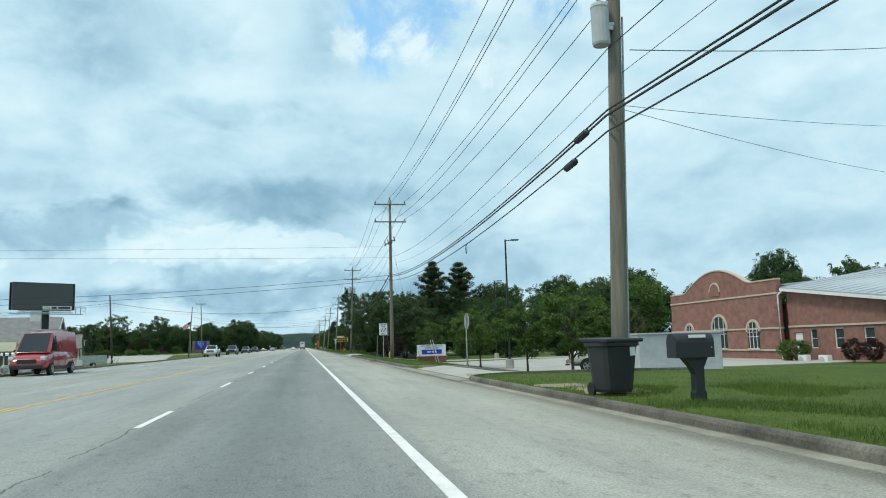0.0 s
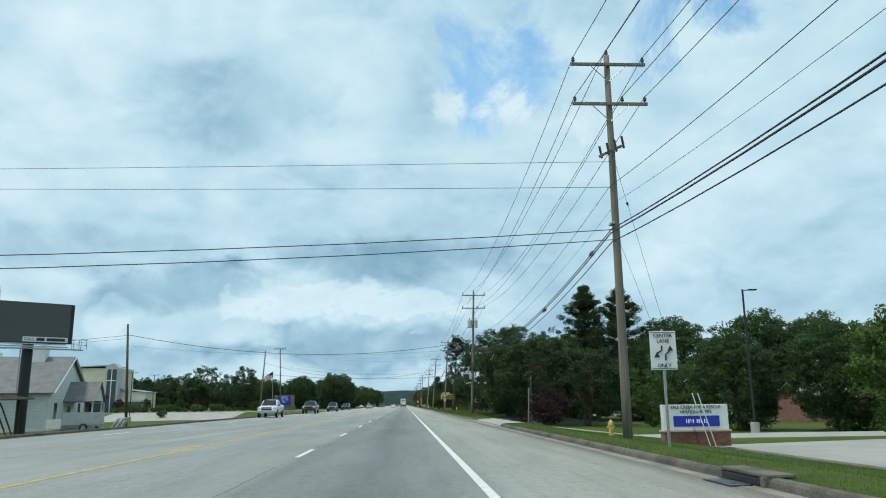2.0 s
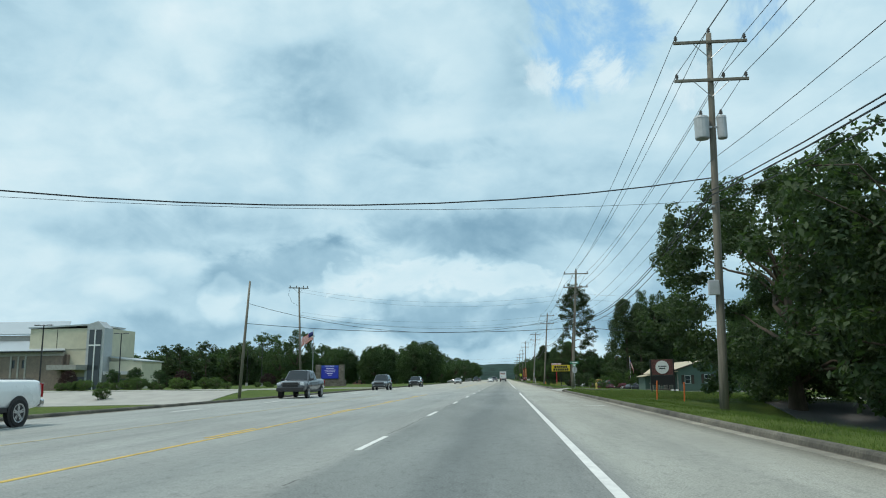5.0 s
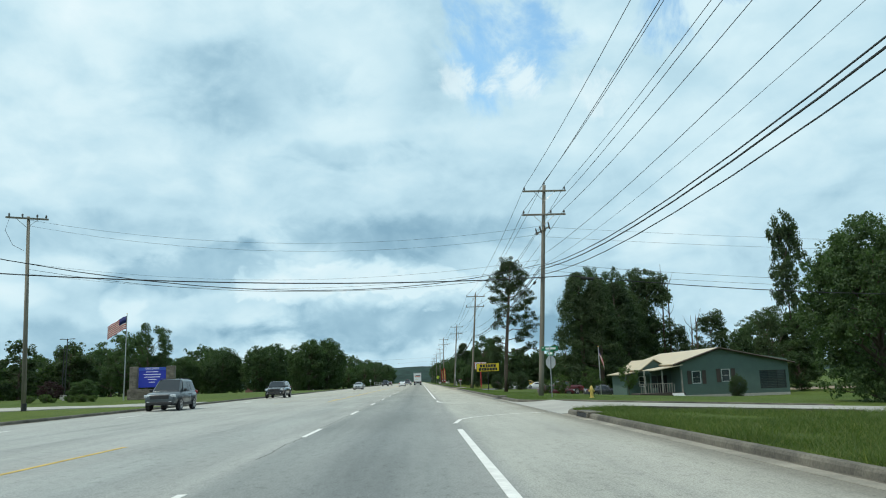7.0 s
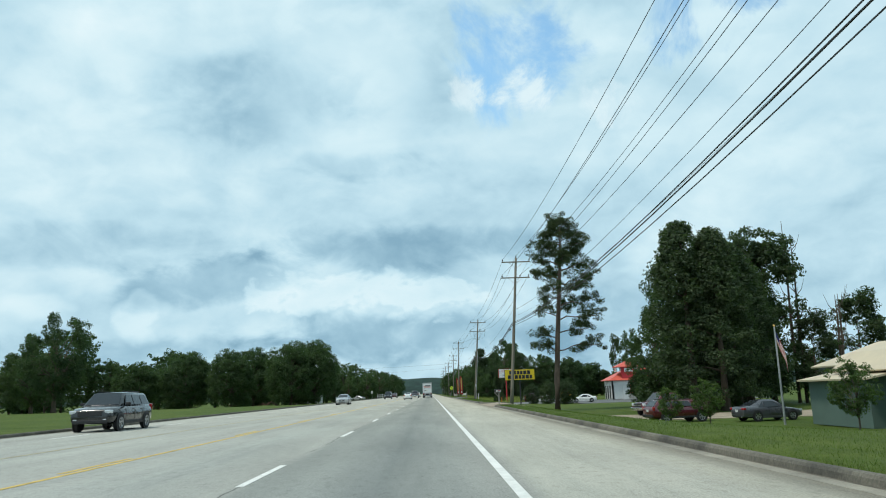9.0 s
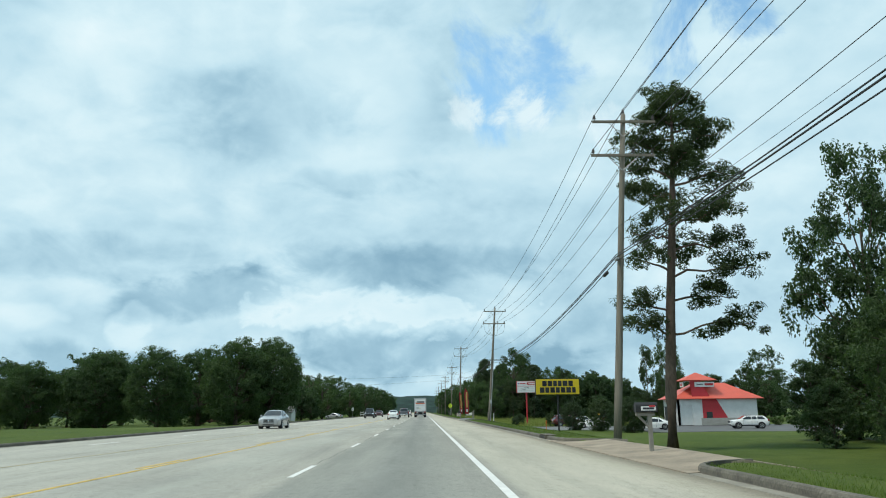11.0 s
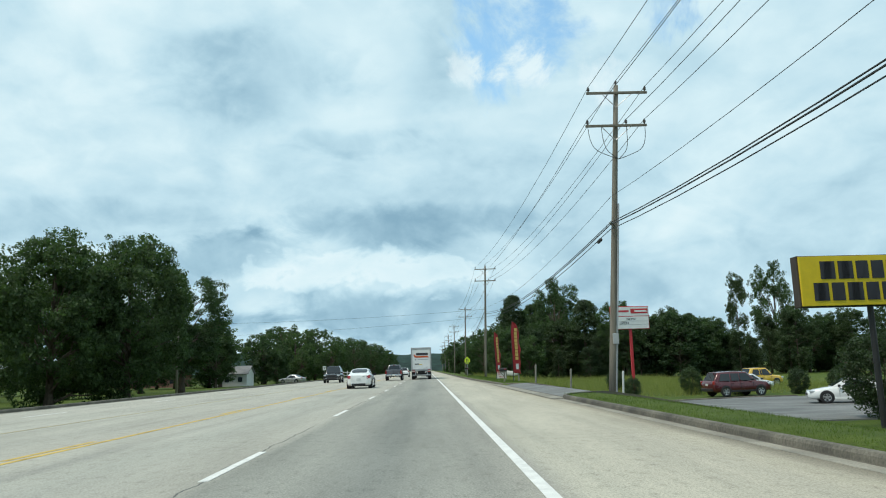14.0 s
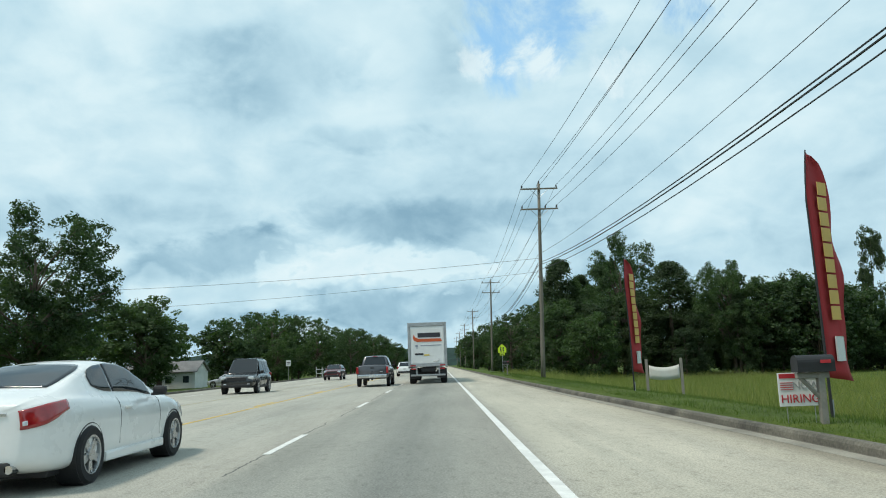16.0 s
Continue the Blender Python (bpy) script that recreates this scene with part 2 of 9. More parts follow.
def road_surface():
    m = bpy.data.materials.new("worn_road")
    m.use_nodes = True
    t = m.node_tree
    b = t.nodes["Principled BSDF"]
    co = t.nodes.new("ShaderNodeTexCoord").outputs["Object"]
    sep = t.nodes.new("ShaderNodeSeparateXYZ")
    t.links.new(co, sep.inputs[0])

    def noise_at(scale, stretch, detail=5.0, rough=0.6):
        mp = t.nodes.new("ShaderNodeMapping")
        mp.inputs["Scale"].default_value = stretch
        t.links.new(co, mp.inputs[0])
        n = node(t, "ShaderNodeTexNoise", Scale=scale, Detail=detail, Roughness=rough)
        t.links.new(mp.outputs[0], n.inputs["Vector"])
        return n.outputs["Fac"]

    wob = noise_at(0.6, (1, 0.15, 1), 3.0)
    xw = calc(t, "ADD", sep.outputs[0], calc(t, "MULTIPLY", calc(t, "SUBTRACT", wob, 0.5), 0.35))
    # lanes by their wear: pale shoulder, grey driving lanes with a darker oil strip
    f = calc(t, "DIVIDE", calc(t, "ADD", xw, 20.0), 30.0)

    def at(x):
        return (x + 20.0) / 30.0

    g, s, k = (0.33, 0.34, 0.325), (0.405, 0.40, 0.36), (0.205, 0.218, 0.215)
    base = ramp(t, f, [(at(-17), (0.38, 0.38, 0.36)), (at(-10), (0.36, 0.365, 0.345)), (at(-6.4), (0.37, 0.37, 0.35)), (at(-4.4), g), (at(-2.7), (0.35, 0.35, 0.33)),
                       (at(-2.4), (0.25, 0.26, 0.25)), (at(-1.6), (0.27, 0.28, 0.27)), (at(-0.7), k), (at(0.3), (0.26, 0.27, 0.26)),
                       (at(1.2), (0.30, 0.30, 0.285)), (at(1.5), s), (at(3.6), (0.41, 0.395, 0.35)), (at(4.3), (0.36, 0.34, 0.29)), (at(4.62), (0.22, 0.20, 0.165))])
    mott = noise_at(0.5, (1, 0.22, 1), 7.0, 0.65)
    grit = noise_at(38.0, (1, 0.8, 1), 5.0, 0.75)
    speck = noise_at(7.0, (1, 0.5, 1), 5.0, 0.7)
    col = blend(t, 1.0, base, ramp(t, mott, [(0.28, (0.80, 0.80, 0.80)), (0.72, (1.12, 1.12, 1.12))]), "MULTIPLY")
    col = blend(t, 1.0, col, ramp(t, grit, [(0.32, (0.55, 0.55, 0.55)), (0.60, (1.16, 1.16, 1.16))]), "MULTIPLY")
    col = blend(t, 1.0, col, ramp(t, speck, [(0.26, (0.62, 0.62, 0.61)), (0.44, (1.0, 1.0, 1.0)), (0.7, (1.10, 1.10, 1.10))]), "MULTIPLY")
    # the colour darkens towards y = 100, then grows paler and warmer farther on
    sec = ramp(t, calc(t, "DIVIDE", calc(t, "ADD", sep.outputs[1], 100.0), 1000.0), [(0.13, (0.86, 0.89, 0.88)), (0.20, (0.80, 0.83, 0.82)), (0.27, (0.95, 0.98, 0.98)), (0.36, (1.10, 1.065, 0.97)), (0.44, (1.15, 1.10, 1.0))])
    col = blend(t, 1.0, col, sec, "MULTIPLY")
    # oil and tyre stains drawn along the lanes
    stain = noise_at(0.9, (1.6, 0.06, 1), 5.0, 0.6)
    col = blend(t, 1.0, col, ramp(t, stain, [(0.30, (0.84, 0.85, 0.86)), (0.52, (1.0, 1.0, 1.0))]), "MULTIPLY")
    # long and branching cracks, sealed dark
    vor = node(t, "ShaderNodeTexVoronoi", feature="DISTANCE_TO_EDGE", Scale=0.16)
    wv = t.nodes.new("ShaderNodeVectorMath")
    nz = node(t, "ShaderNodeTexNoise", Scale=0.8, Detail=4.0)
    t.links.new(co, nz.inputs["Vector"])
    wv.operation = "MULTIPLY_ADD"
    t.links.new(nz.outputs["Color"], wv.inputs[0])
    wv.inputs[1].default_value = (3.0, 3.0, 0)
    t.links.new(co, wv.inputs[2])
    t.links.new(wv.outputs[0], vor.inputs["Vector"])
    part_of = noise_at(0.22, (1, 0.5, 1), 2.0)
    crack = calc(t, "MULTIPLY", calc(t, "LESS_THAN", vor.outputs["Distance"], 0.0016), calc(t, "GREATER_THAN", part_of, 0.74))
    jw = calc(t, "ADD", sep.outputs[0], calc(t, "MULTIPLY", calc(t, "SUBTRACT", noise_at(0.5, (0, 1, 0), 6.0, 0.7), 0.5), 0.5))
    joint = calc(t, "MULTIPLY", calc(t, "LESS_THAN", calc(t, "ABSOLUTE", calc(t, "ADD", jw, 2.62)), 0.013), calc(t, "GREATER_THAN", noise_at(0.12, (0, 1, 0), 3.0), 0.48))
    col = blend(t, calc(t, "MAXIMUM", crack, joint), col, (0.10, 0.10, 0.095))
    t.links.new(col, b.inputs["Base Color"])
    b.inputs["Roughness"].default_value = 0.85
    b.inputs["Specular IOR Level"].default_value = 0.3
    bp = node(t, "ShaderNodeBump", Strength=0.35, Distance=0.01)
    t.links.new(grit, bp.inputs["Height"])
    t.links.new(bp.outputs[0], b.inputs["Normal"])
    return m


def grass_ground():
    m = bpy.data.materials.new("mown_grass")
    m.use_nodes = True
    t = m.node_tree
    b = t.nodes["Principled BSDF"]
    co = t.nodes.new("ShaderNodeTexCoord").outputs["Object"]
    cols = []
    for scale, detail in ((0.06, 4.0), (0.6, 5.0), (14.0, 5.0)):
        n = node(t, "ShaderNodeTexNoise", Scale=scale, Detail=detail, Roughness=0.65)
        t.links.new(co, n.inputs["Vector"])
        cols.append(n.outputs["Fac"])
    col = ramp(t, cols[0], [(0.3, (0.060, 0.102, 0.020)), (0.7, (0.105, 0.142, 0.032))])
    col = blend(t, 1.0, col, ramp(t, cols[1], [(0.3, (0.72, 0.76, 0.7)), (0.7, (1.2, 1.12, 1.05))]), "MULTIPLY")
    col = blend(t, 1.0, col, ramp(t, cols[2], [(0.3, (0.55, 0.58, 0.5)), (0.65, (1.15, 1.15, 1.1))]), "MULTIPLY")
    t.links.new(col, b.inputs["Base Color"])
    b.inputs["Roughness"].default_value = 0.9
    b.inputs["Specular IOR Level"].default_value = 0.15
    bp = node(t, "ShaderNodeBump", Strength=0.8, Distance=0.06)
    t.links.new(cols[2], bp.inputs["Height"])
    t.links.new(bp.outputs[0], b.inputs["Normal"])
    return m


def glass(name, color=(0.02, 0.025, 0.03), rough=0.04):
    m = bpy.data.materials.new(name)
    m.use_nodes = True
    b = m.node_tree.nodes["Principled BSDF"]
    b.inputs["Base Color"].default_value = (*color, 1)
    b.inputs["Roughness"].default_value = rough
    b.inputs["Specular IOR Level"].default_value = 0.55
    return m


def glow(name, color, strength):
    m = bpy.data.materials.new(name)
    m.use_nodes = True
    b = m.node_tree.nodes["Principled BSDF"]
    b.inputs["Base Color"].default_value = (*[c * 0.2 for c in color], 1)
    b.inputs["Emission Color"].default_value = (*color, 1)
    b.inputs["Emission Strength"].default_value = strength
    return m


ROAD = road_surface()
GRASS = grass_ground()
LINE = surface("worn_white_line", (0.72, 0.72, 0.69), 0.8, vary=0.14, scale=4, fine=60, bump=0.2)
YELLOW = surface("worn_yellow_paint", (0.62, 0.42, 0.09), 0.75, vary=0.28, scale=2.5, fine=30, bump=0.2)
FADED = surface("faded_yellow_paint", (0.43, 0.37, 0.24), 0.8, vary=0.3, scale=1.5, fine=25, bump=0.2)
KERB = surface("weathered_concrete", (0.150, 0.138, 0.110), 0.9, vary=0.55, scale=0.9, fine=24, bump=0.5)
PAVE = surface("driveway_concrete", (0.37, 0.36, 0.325), 0.88, vary=0.14, scale=0.4, fine=30, bump=0.2)
GRAVEL = surface("gravel_drive", (0.34, 0.28, 0.21), 0.95, vary=0.3, scale=0.8, fine=25, bump=0.6)
TAR = surface("dark_asphalt", (0.115, 0.119, 0.121), 0.85, vary=0.25, scale=0.5, fine=50, bump=0.3)
WORN_TAR = surface("worn_grey_asphalt", (0.19, 0.195, 0.19), 0.88, vary=0.42, scale=0.35, fine=28, bump=0.35, stretch=(0.5, 1.6, 1))
GUTTER = surface("pale_gutter_concrete", (0.29, 0.27, 0.22), 0.9, vary=0.34, scale=0.9, fine=30, bump=0.3)
SILT = surface("grit_and_dirt", (0.13, 0.115, 0.09), 0.95, vary=0.35, scale=1.5, fine=40, bump=0.5)
POLE = surface("weathered_pole_wood", (0.205, 0.185, 0.15), 0.9, vary=0.3, scale=5, fine=30, bump=0.5, stretch=(1, 1, 0.06))
POLE_DARK = surface("dark_pole_wood", (0.10, 0.08, 0.062), 0.9, vary=0.3, scale=5, fine=30, bump=0.5, stretch=(1, 1, 0.06))
STEEL = surface("galvanised_steel", (0.42, 0.43, 0.44), 0.45, 0.8, vary=0.12, scale=6, fine=40, bump=0.05)
GREY_PAINT = surface("grey_enamel", (0.42, 0.44, 0.45), 0.45, vary=0.1, scale=3, fine=30, bump=0.05)
PORCELAIN = surface("brown_porcelain", (0.09, 0.075, 0.065), 0.3, vary=0.1, bump=0)
WIRE = surface("cable_black", (0.022, 0.022, 0.024), 0.6, vary=0.1, bump=0)
CONDUCTOR = surface("weathered_aluminium_wire", (0.045, 0.048, 0.052), 0.7, 0.0, vary=0.1, bump=0)
BARK = surface("bark", (0.115, 0.09, 0.066), 0.95, vary=0.35, scale=2, fine=14, bump=0.8, stretch=(1, 1, 0.25))
PINE_BARK = surface("pine_bark", (0.15, 0.105, 0.08), 0.95, vary=0.35, scale=2.5, fine=12, bump=0.9, stretch=(1, 1, 0.3))
LEAF = leafy("broad_leaves", (0.022, 0.048, 0.021), (0.078, 0.134, 0.048))
LEAF_LIGHT = leafy("light_leaves", (0.035, 0.070, 0.018), (0.11, 0.175, 0.045))
LEAF_DARK = leafy("dark_leaves", (0.022, 0.043, 0.021), (0.072, 0.114, 0.048))
LEAF_RED = leafy("purple_leaves", (0.016, 0.008, 0.010), (0.055, 0.022, 0.026))
NEEDLE = leafy("pine_needles", (0.018, 0.033, 0.015), (0.055, 0.084, 0.033))
BLADE = leafy("grass_blades", (0.040, 0.078, 0.016), (0.135, 0.19, 0.045), 0.75)
FIELD = leafy("field_grass", (0.085, 0.125, 0.03), (0.26, 0.27, 0.10), 0.8)


# ---- helpers for building ----
def part(name, bm, material, parent=None, label="", smooth=False):
    """Links a bmesh as one mesh object, under a thing or a part if given."""
    me = bpy.data.meshes.new(name)
    bm.normal_update()
    bm.to_mesh(me)
    bm.free()
    for mt in material if isinstance(material, (list, tuple)) else (material,):
        me.materials.append(mt)
    if smooth:
        me.polygons.foreach_set("use_smooth", [True] * len(me.polygons))
    ob = new(name, me)
    ob.parent = parent
    if label:
        tagged(ob, label)
    return ob


def raw(name, verts, faces, material, parent=None, label="", smooth=False):
    me = bpy.data.meshes.new(name)
    me.from_pydata(verts, [], faces)
    me.materials.append(material)
    if smooth:
        me.polygons.foreach_set("use_smooth", [True] * len(me.polygons))
    ob = new(name, me)
    ob.parent = parent
    if label:
        tagged(ob, label)
    return ob


def thing(name, m, label, category, group="", kind=""):
    ob = new(name)
    ob.empty_display_size = 0.2
    ob.matrix_basis = m
    return tagged(ob, label, category, group, kind)


def add_box(bm, size, at=(0, 0, 0), bevel=0.0, rot=(0, 0, 0), taper=1.0):
    """A box with its centre at the place given; taper narrows its top."""
    m = pose(*at, *rot)
    vs = []
    for z in (-0.5, 0.5):
        k = taper if z > 0 else 1.0
        for x, y in ((-0.5, -0.5), (0.5, -0.5), (0.5, 0.5), (-0.5, 0.5)):
            vs.append(bm.verts.new(m @ Vector((x * size[0] * k, y * size[1] * k, z * size[2]))))
    fs = [bm.faces.new([vs[i] for i in q]) for q in ((3, 2, 1, 0), (4, 5, 6, 7), (0, 1, 5, 4), (1, 2, 6, 5), (2, 3, 7, 6), (3, 0, 4, 7))]
    if bevel:
        es = {e for f in fs for e in f.edges}
        bmesh.ops.bevel(bm, geom=list(es), offset=bevel, segments=2, affect="EDGES", profile=0.6)
    return vs


def box(size, at=(0, 0, 0), bevel=0.0, rot=(0, 0, 0), taper=1.0):
    bm = bmesh.new()
    add_box(bm, size, at, bevel, rot, taper)
    return bm


def add_tube(bm, pts, radii, sides=8, cap=True):
    """A round rod along a line of points, with a radius for each."""
    pts = [Vector(p) for p in pts]
    if isinstance(radii, (int, float)):
        radii = [radii] * len(pts)
    rings = []
    for k, p in enumerate(pts):
        way = (pts[min(k + 1, len(pts) - 1)] - pts[max(k - 1, 0)]).normalized()
        side = way.cross(Vector((0, 0, 1)))
        if side.length < 0.05:
            side = way.cross(Vector((0, 1, 0)))
        side.normalize()
        over = side.cross(way)
        rings.append([bm.verts.new(p + radii[k] * (math.cos(a) * side + math.sin(a) * over)) for a in (2 * math.pi * i / sides for i in range(sides))])
    for a, b in zip(rings, rings[1:]):
        for i in range(sides):
            bm.faces.new((a[i], a[(i + 1) % sides], b[(i + 1) % sides], b[i]))
    if cap:
        bm.faces.new(rings[0][::-1])
        bm.faces.new(rings[-1])


def tube(pts, radii, sides=8):
    bm = bmesh.new()
    add_tube(bm, pts, radii, sides)
    return bm


def lathe(profile, sides=16, at=(0, 0, 0)):
    """A turned body: pairs of radius and height, from below to above."""
    bm = bmesh.new()
    o = Vector(at)
    rings = [[bm.verts.new(o + Vector((r * math.cos(2 * math.pi * i / sides), r * math.sin(2 * math.pi * i / sides), z))) for i in range(sides)] for r, z in profile]
    for a, b in zip(rings, rings[1:]):
        for i in range(sides):
            bm.faces.new((a[i], a[(i + 1) % sides], b[(i + 1) % sides], b[i]))
    bm.faces.new(rings[0][::-1])
    bm.faces.new(rings[-1])
    return bm


def prism(outline, depth, axis="y"):
    """A flat outline (pairs) given a depth: along y the pairs are x, z; along x they are y, z; along z they are x, y."""
    bm = bmesh.new()

    def lay(p, d):
        return {"y": (p[0], d, p[1]), "x": (d, p[0], p[1]), "z": (p[0], p[1], d)}[axis]

    a = [bm.verts.new(lay(p, -depth / 2)) for p in outline]
    b = [bm.verts.new(lay(p, depth / 2)) for p in outline]
    bm.faces.new(a)
    bm.faces.new(b[::-1])
    for i in range(len(a)):
        j = (i + 1) % len(a)
        bm.faces.new((a[j], a[i], b[i], b[j]))
    bmesh.ops.recalc_face_normals(bm, faces=bm.faces)
    return bm


def text(name, words, size, m, material, parent=None, depth=0.004):
    """Raised letters in the built-in font, turned into a mesh."""
    cu = bpy.data.curves.new(name, "FONT")
    cu.body, cu.size, cu.extrude, cu.align_x, cu.align_y = words, size, depth, "CENTER", "CENTER"
    tmp = bpy.data.objects.new(name, cu)
    scene.collection.objects.link(tmp)
    bpy.context.view_layer.update()
    me = bpy.data.meshes.new_from_object(tmp.evaluated_get(bpy.context.evaluated_depsgraph_get()))
    bpy.data.objects.remove(tmp)
    me.materials.clear()
    me.materials.append(material)
    ob = new(name, me)
    ob.parent = parent
    ob.matrix_basis = m
    return ob


# ---- the land ----
LAND = ((-3000, -2.0), (-400, -2.0), (-60, -1.5), (-37, -1.2), (-22, -0.35), (-17.2, 0.10), (-16.75, 0.12), (-16.7, -0.08), (5.20, -0.08), (5.235, 0.12), (6.5, 0.12), (8.0, -0.1), (10, -0.45), (15, -1.4), (60, -1.4), (400, -1.5), (3000, -2.0))


def land_z(x):
    for (a, za), (b, zb) in zip(LAND, LAND[1:]):
        if a <= x <= b:
            return za + (zb - za) * (x - a) / (b - a)
    return -2.0


def mend(x, y):
    """Gentle unevenness of the verge, none along the kerb."""
    far = max(0.0, min(1.0, (x - 6.0) / 3.0, 1.0)) if x > 0 else max(0.0, min(1.0, (-18.0 - x) / 4.0))
    return far * 0.09 * noise.noise((x * 0.22, y * 0.16, 0.0))


def ground_z(x, y):
    z = land_z(x) + mend(x, y)
    if 8 < x < 120 and 20 < y < 106:
        # the lot of the hall lies a little below the road
        k = max(0.0, min(1.0, (y - 20.0) / 8.0, (106.0 - y) / 16.0, (120 - x) / 20.0))
        z += k * k * (3 - 2 * k) * max(0.0, max(-0.9, -0.25 - 0.11 * (x - 9.0)) - z)
    if 6.5 < x < 120 and y < 33:
        # the lawn before the brick hall stays level with the road
        k = min(1.0, (33.0 - y) / 9.0)
        z += k * k * (3 - 2 * k) * max(0.0, 0.10 - 0.010 * (x - 6.5) - z)
    if 6.5 < x < 90 and 172 < y < 240:
        # the lawn before the green house falls away gently
        k = max(0.0, min(1.0, (y - 172.0) / 8.0, (240.0 - y) / 25.0, (90 - x) / 20.0))
        z += k * k * (3 - 2 * k) * max(0.0, max(-1.15, 0.08 - 0.05 * (x - 6.5)) - z)
    if -110 < x < -17 and 188 < y < 335:
        # the lawn round the church sign lies level with the road
        k = max(0.0, min(1.0, (y - 188.0) / 18.0, (335.0 - y) / 30.0, (x + 110) / 30.0))
        z += k * k * (3 - 2 * k) * max(0.0, 0.14 + mend(x, y) - z)
    if 6.5 < x < 30 and 140 < y < 182:
        # a higher shoulder of grass before the side road
        k = max(0.0, min(1.0, (y - 142) / 10.0, (180 - y) / 6.0, (26 - x) / 8.0))
        z += k * k * (3 - 2 * k) * max(0.0, 0.12 - 0.03 * (x - 6.5) - z)
    return z


# paved ground: x from and to, y from and to, how far the upper and lower edges slant, and the radii of the corners at the road
PAVED = {"driveway_1": (4.75, 46, 25.3, 34.6, 0, 0, 2.5, 3.2), "parking_lot_1": (14.5, 60, 46.0, 79, 14, 0, 0, 0), "driveway_2": (4.75, 34, 86.0, 99.0, 0, 0, 3.0, 3.0), "driveway_3": (13.5, 60, 142, 154, 0, 0, 0, 0),
         "side_road": (4.75, 90, 179.6, 188.0, 6, 2, 1.8, 4.5), "driveway_4": (4.75, 60, 258.0, 269.5, -8, -10, 2.0, 2.5), "driveway_5": (26.5, 60, 326, 360, 0, 0, 0, 0), "driveway_6": (4.75, 26.7, 340.0, 358.6, 3, 0, 4.0, 3.0),
         "driveway_7": (-70, -16.8, 205, 214, 0, 0, 0, 0), "church_drive": (-60, -33, 190, 204, 0, 0, 0, 0)}


def paved_edges(name, x):
    x0, x1, y0, y1, up_, low_, r_low, r_up = PAVED[name]
    k = (x - x0) / (x1 - x0)

    def arc(r):
        d = max(0.0, min(r, x - 5.02))
        return r - math.sqrt(max(0.0, r * r - (r - d) ** 2)) if x0 > 0 and r else 0.0

    return y0 + low_ * k - arc(r_low), y1 + up_ * k + arc(r_up)


def bed_z(x, y):
    """The earth: level with the grass, lowered under what is paved."""
    z = ground_z(x, y)
    for name, (x0, x1, *_) in PAVED.items():
        if x0 + 0.3 < x < x1 - 0.2:
            a, b = paved_edges(name, x)
            if a + 0.15 < y < b - 0.15:
                return z - 0.16
    return z


xs = [-3000, -1200, -500, -250, -140, -90, -70, -60, -50, -43, -37, -32, -28, -25, -22, -20, -18.5, -17.2, -16.75, -16.7, -10, 0, 5.20, 5.235, 6, 6.5, 7.2, 8, 9, 10, 11.5, 13, 15, 18, 22, 27, 33, 40, 50, 60, 80, 120, 200, 400, 1200, 3000]
ys = [-600, -200, -80] + [-40 + 1.5 * k for k in range(390)] + [560, 600, 660, 750, 900, 1200, 2000, 4000]


def kerb_x(y):
    """The face of the near kerb, which draws in a little along the road."""
    return float(np.interp(y, (0, 252, 336, 365, 382, 400), (5.02, 5.02, 4.92, 4.96, 4.60, 4.45)))


verts = [(x + (kerb_x(y) - 5.02 if 5 < x < 5.3 else 0.0), y, bed_z(x, y)) for y in ys for x in xs]
nx = len(xs)
faces = [(j * nx + i, j * nx + i + 1, (j + 1) * nx + i + 1, (j + 1) * nx + i) for j in range(len(ys) - 1) for i in range(nx - 1)]
ground = tagged(raw("ground", verts, faces, GRASS, smooth=True), "mown green grass verges and lawns beside the road", "ground", kind="structure")

bm = bmesh.new()
add_box(bm, (21.8, 1360, 0.3), (-5.8, 560, -0.15))
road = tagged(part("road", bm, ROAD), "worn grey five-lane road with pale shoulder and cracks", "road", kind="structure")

DASH0, PERIOD, DASH = 0.42, 12.192, 3.15
dash_me = None
for k in range(-2, 60):
    y = DASH0 + PERIOD * k
    if dash_me is None:
        ob = part("lane_dash", box((0.115, DASH, 0.008), (0, DASH / 2, 0.002)), LINE, road)
        dash_me = ob.data
    else:
        ob = new("lane_dash", dash_me)
        ob.parent = road
    ob.location = (-2.6, y, 0)
for k in range(-2, 60):
    ob = new("lane_dash", dash_me)
    ob.parent = road
    ob.location = (-13.75, DASH0 + 5 + PERIOD * k, 0)


def stripe(name, x, y0, y1, w, material):
    return part(name, box((w, y1 - y0, 0.008), (x, (y0 + y1) / 2, 0.002)), material, road)


for y0, y1 in ((-40, 172.0), (204.0, 900)):
    stripe("edge_line", 1.14, y0, y1, 0.14, LINE)
for y0, y1 in ((-40, 170), (206, 900)):
    stripe("centre_line", -6.30, y0, y1, 0.11, YELLOW)
    stripe("centre_line", -10.05, y0, y1, 0.11, FADED)
ym = None
for k in range(-2, 60):
    y = DASH0 + 3 + PERIOD * k
    if 170 < y < 205:
        continue
    for x in (-6.52,):
        if ym is None:
            ob = part("centre_dash", box((0.11, DASH, 0.008), (0, DASH / 2, 0.002)), YELLOW, road)
            ym = ob.data
        else:
            ob = new("centre_dash", ym)
            ob.parent = road
        ob.location = (x, y, 0)


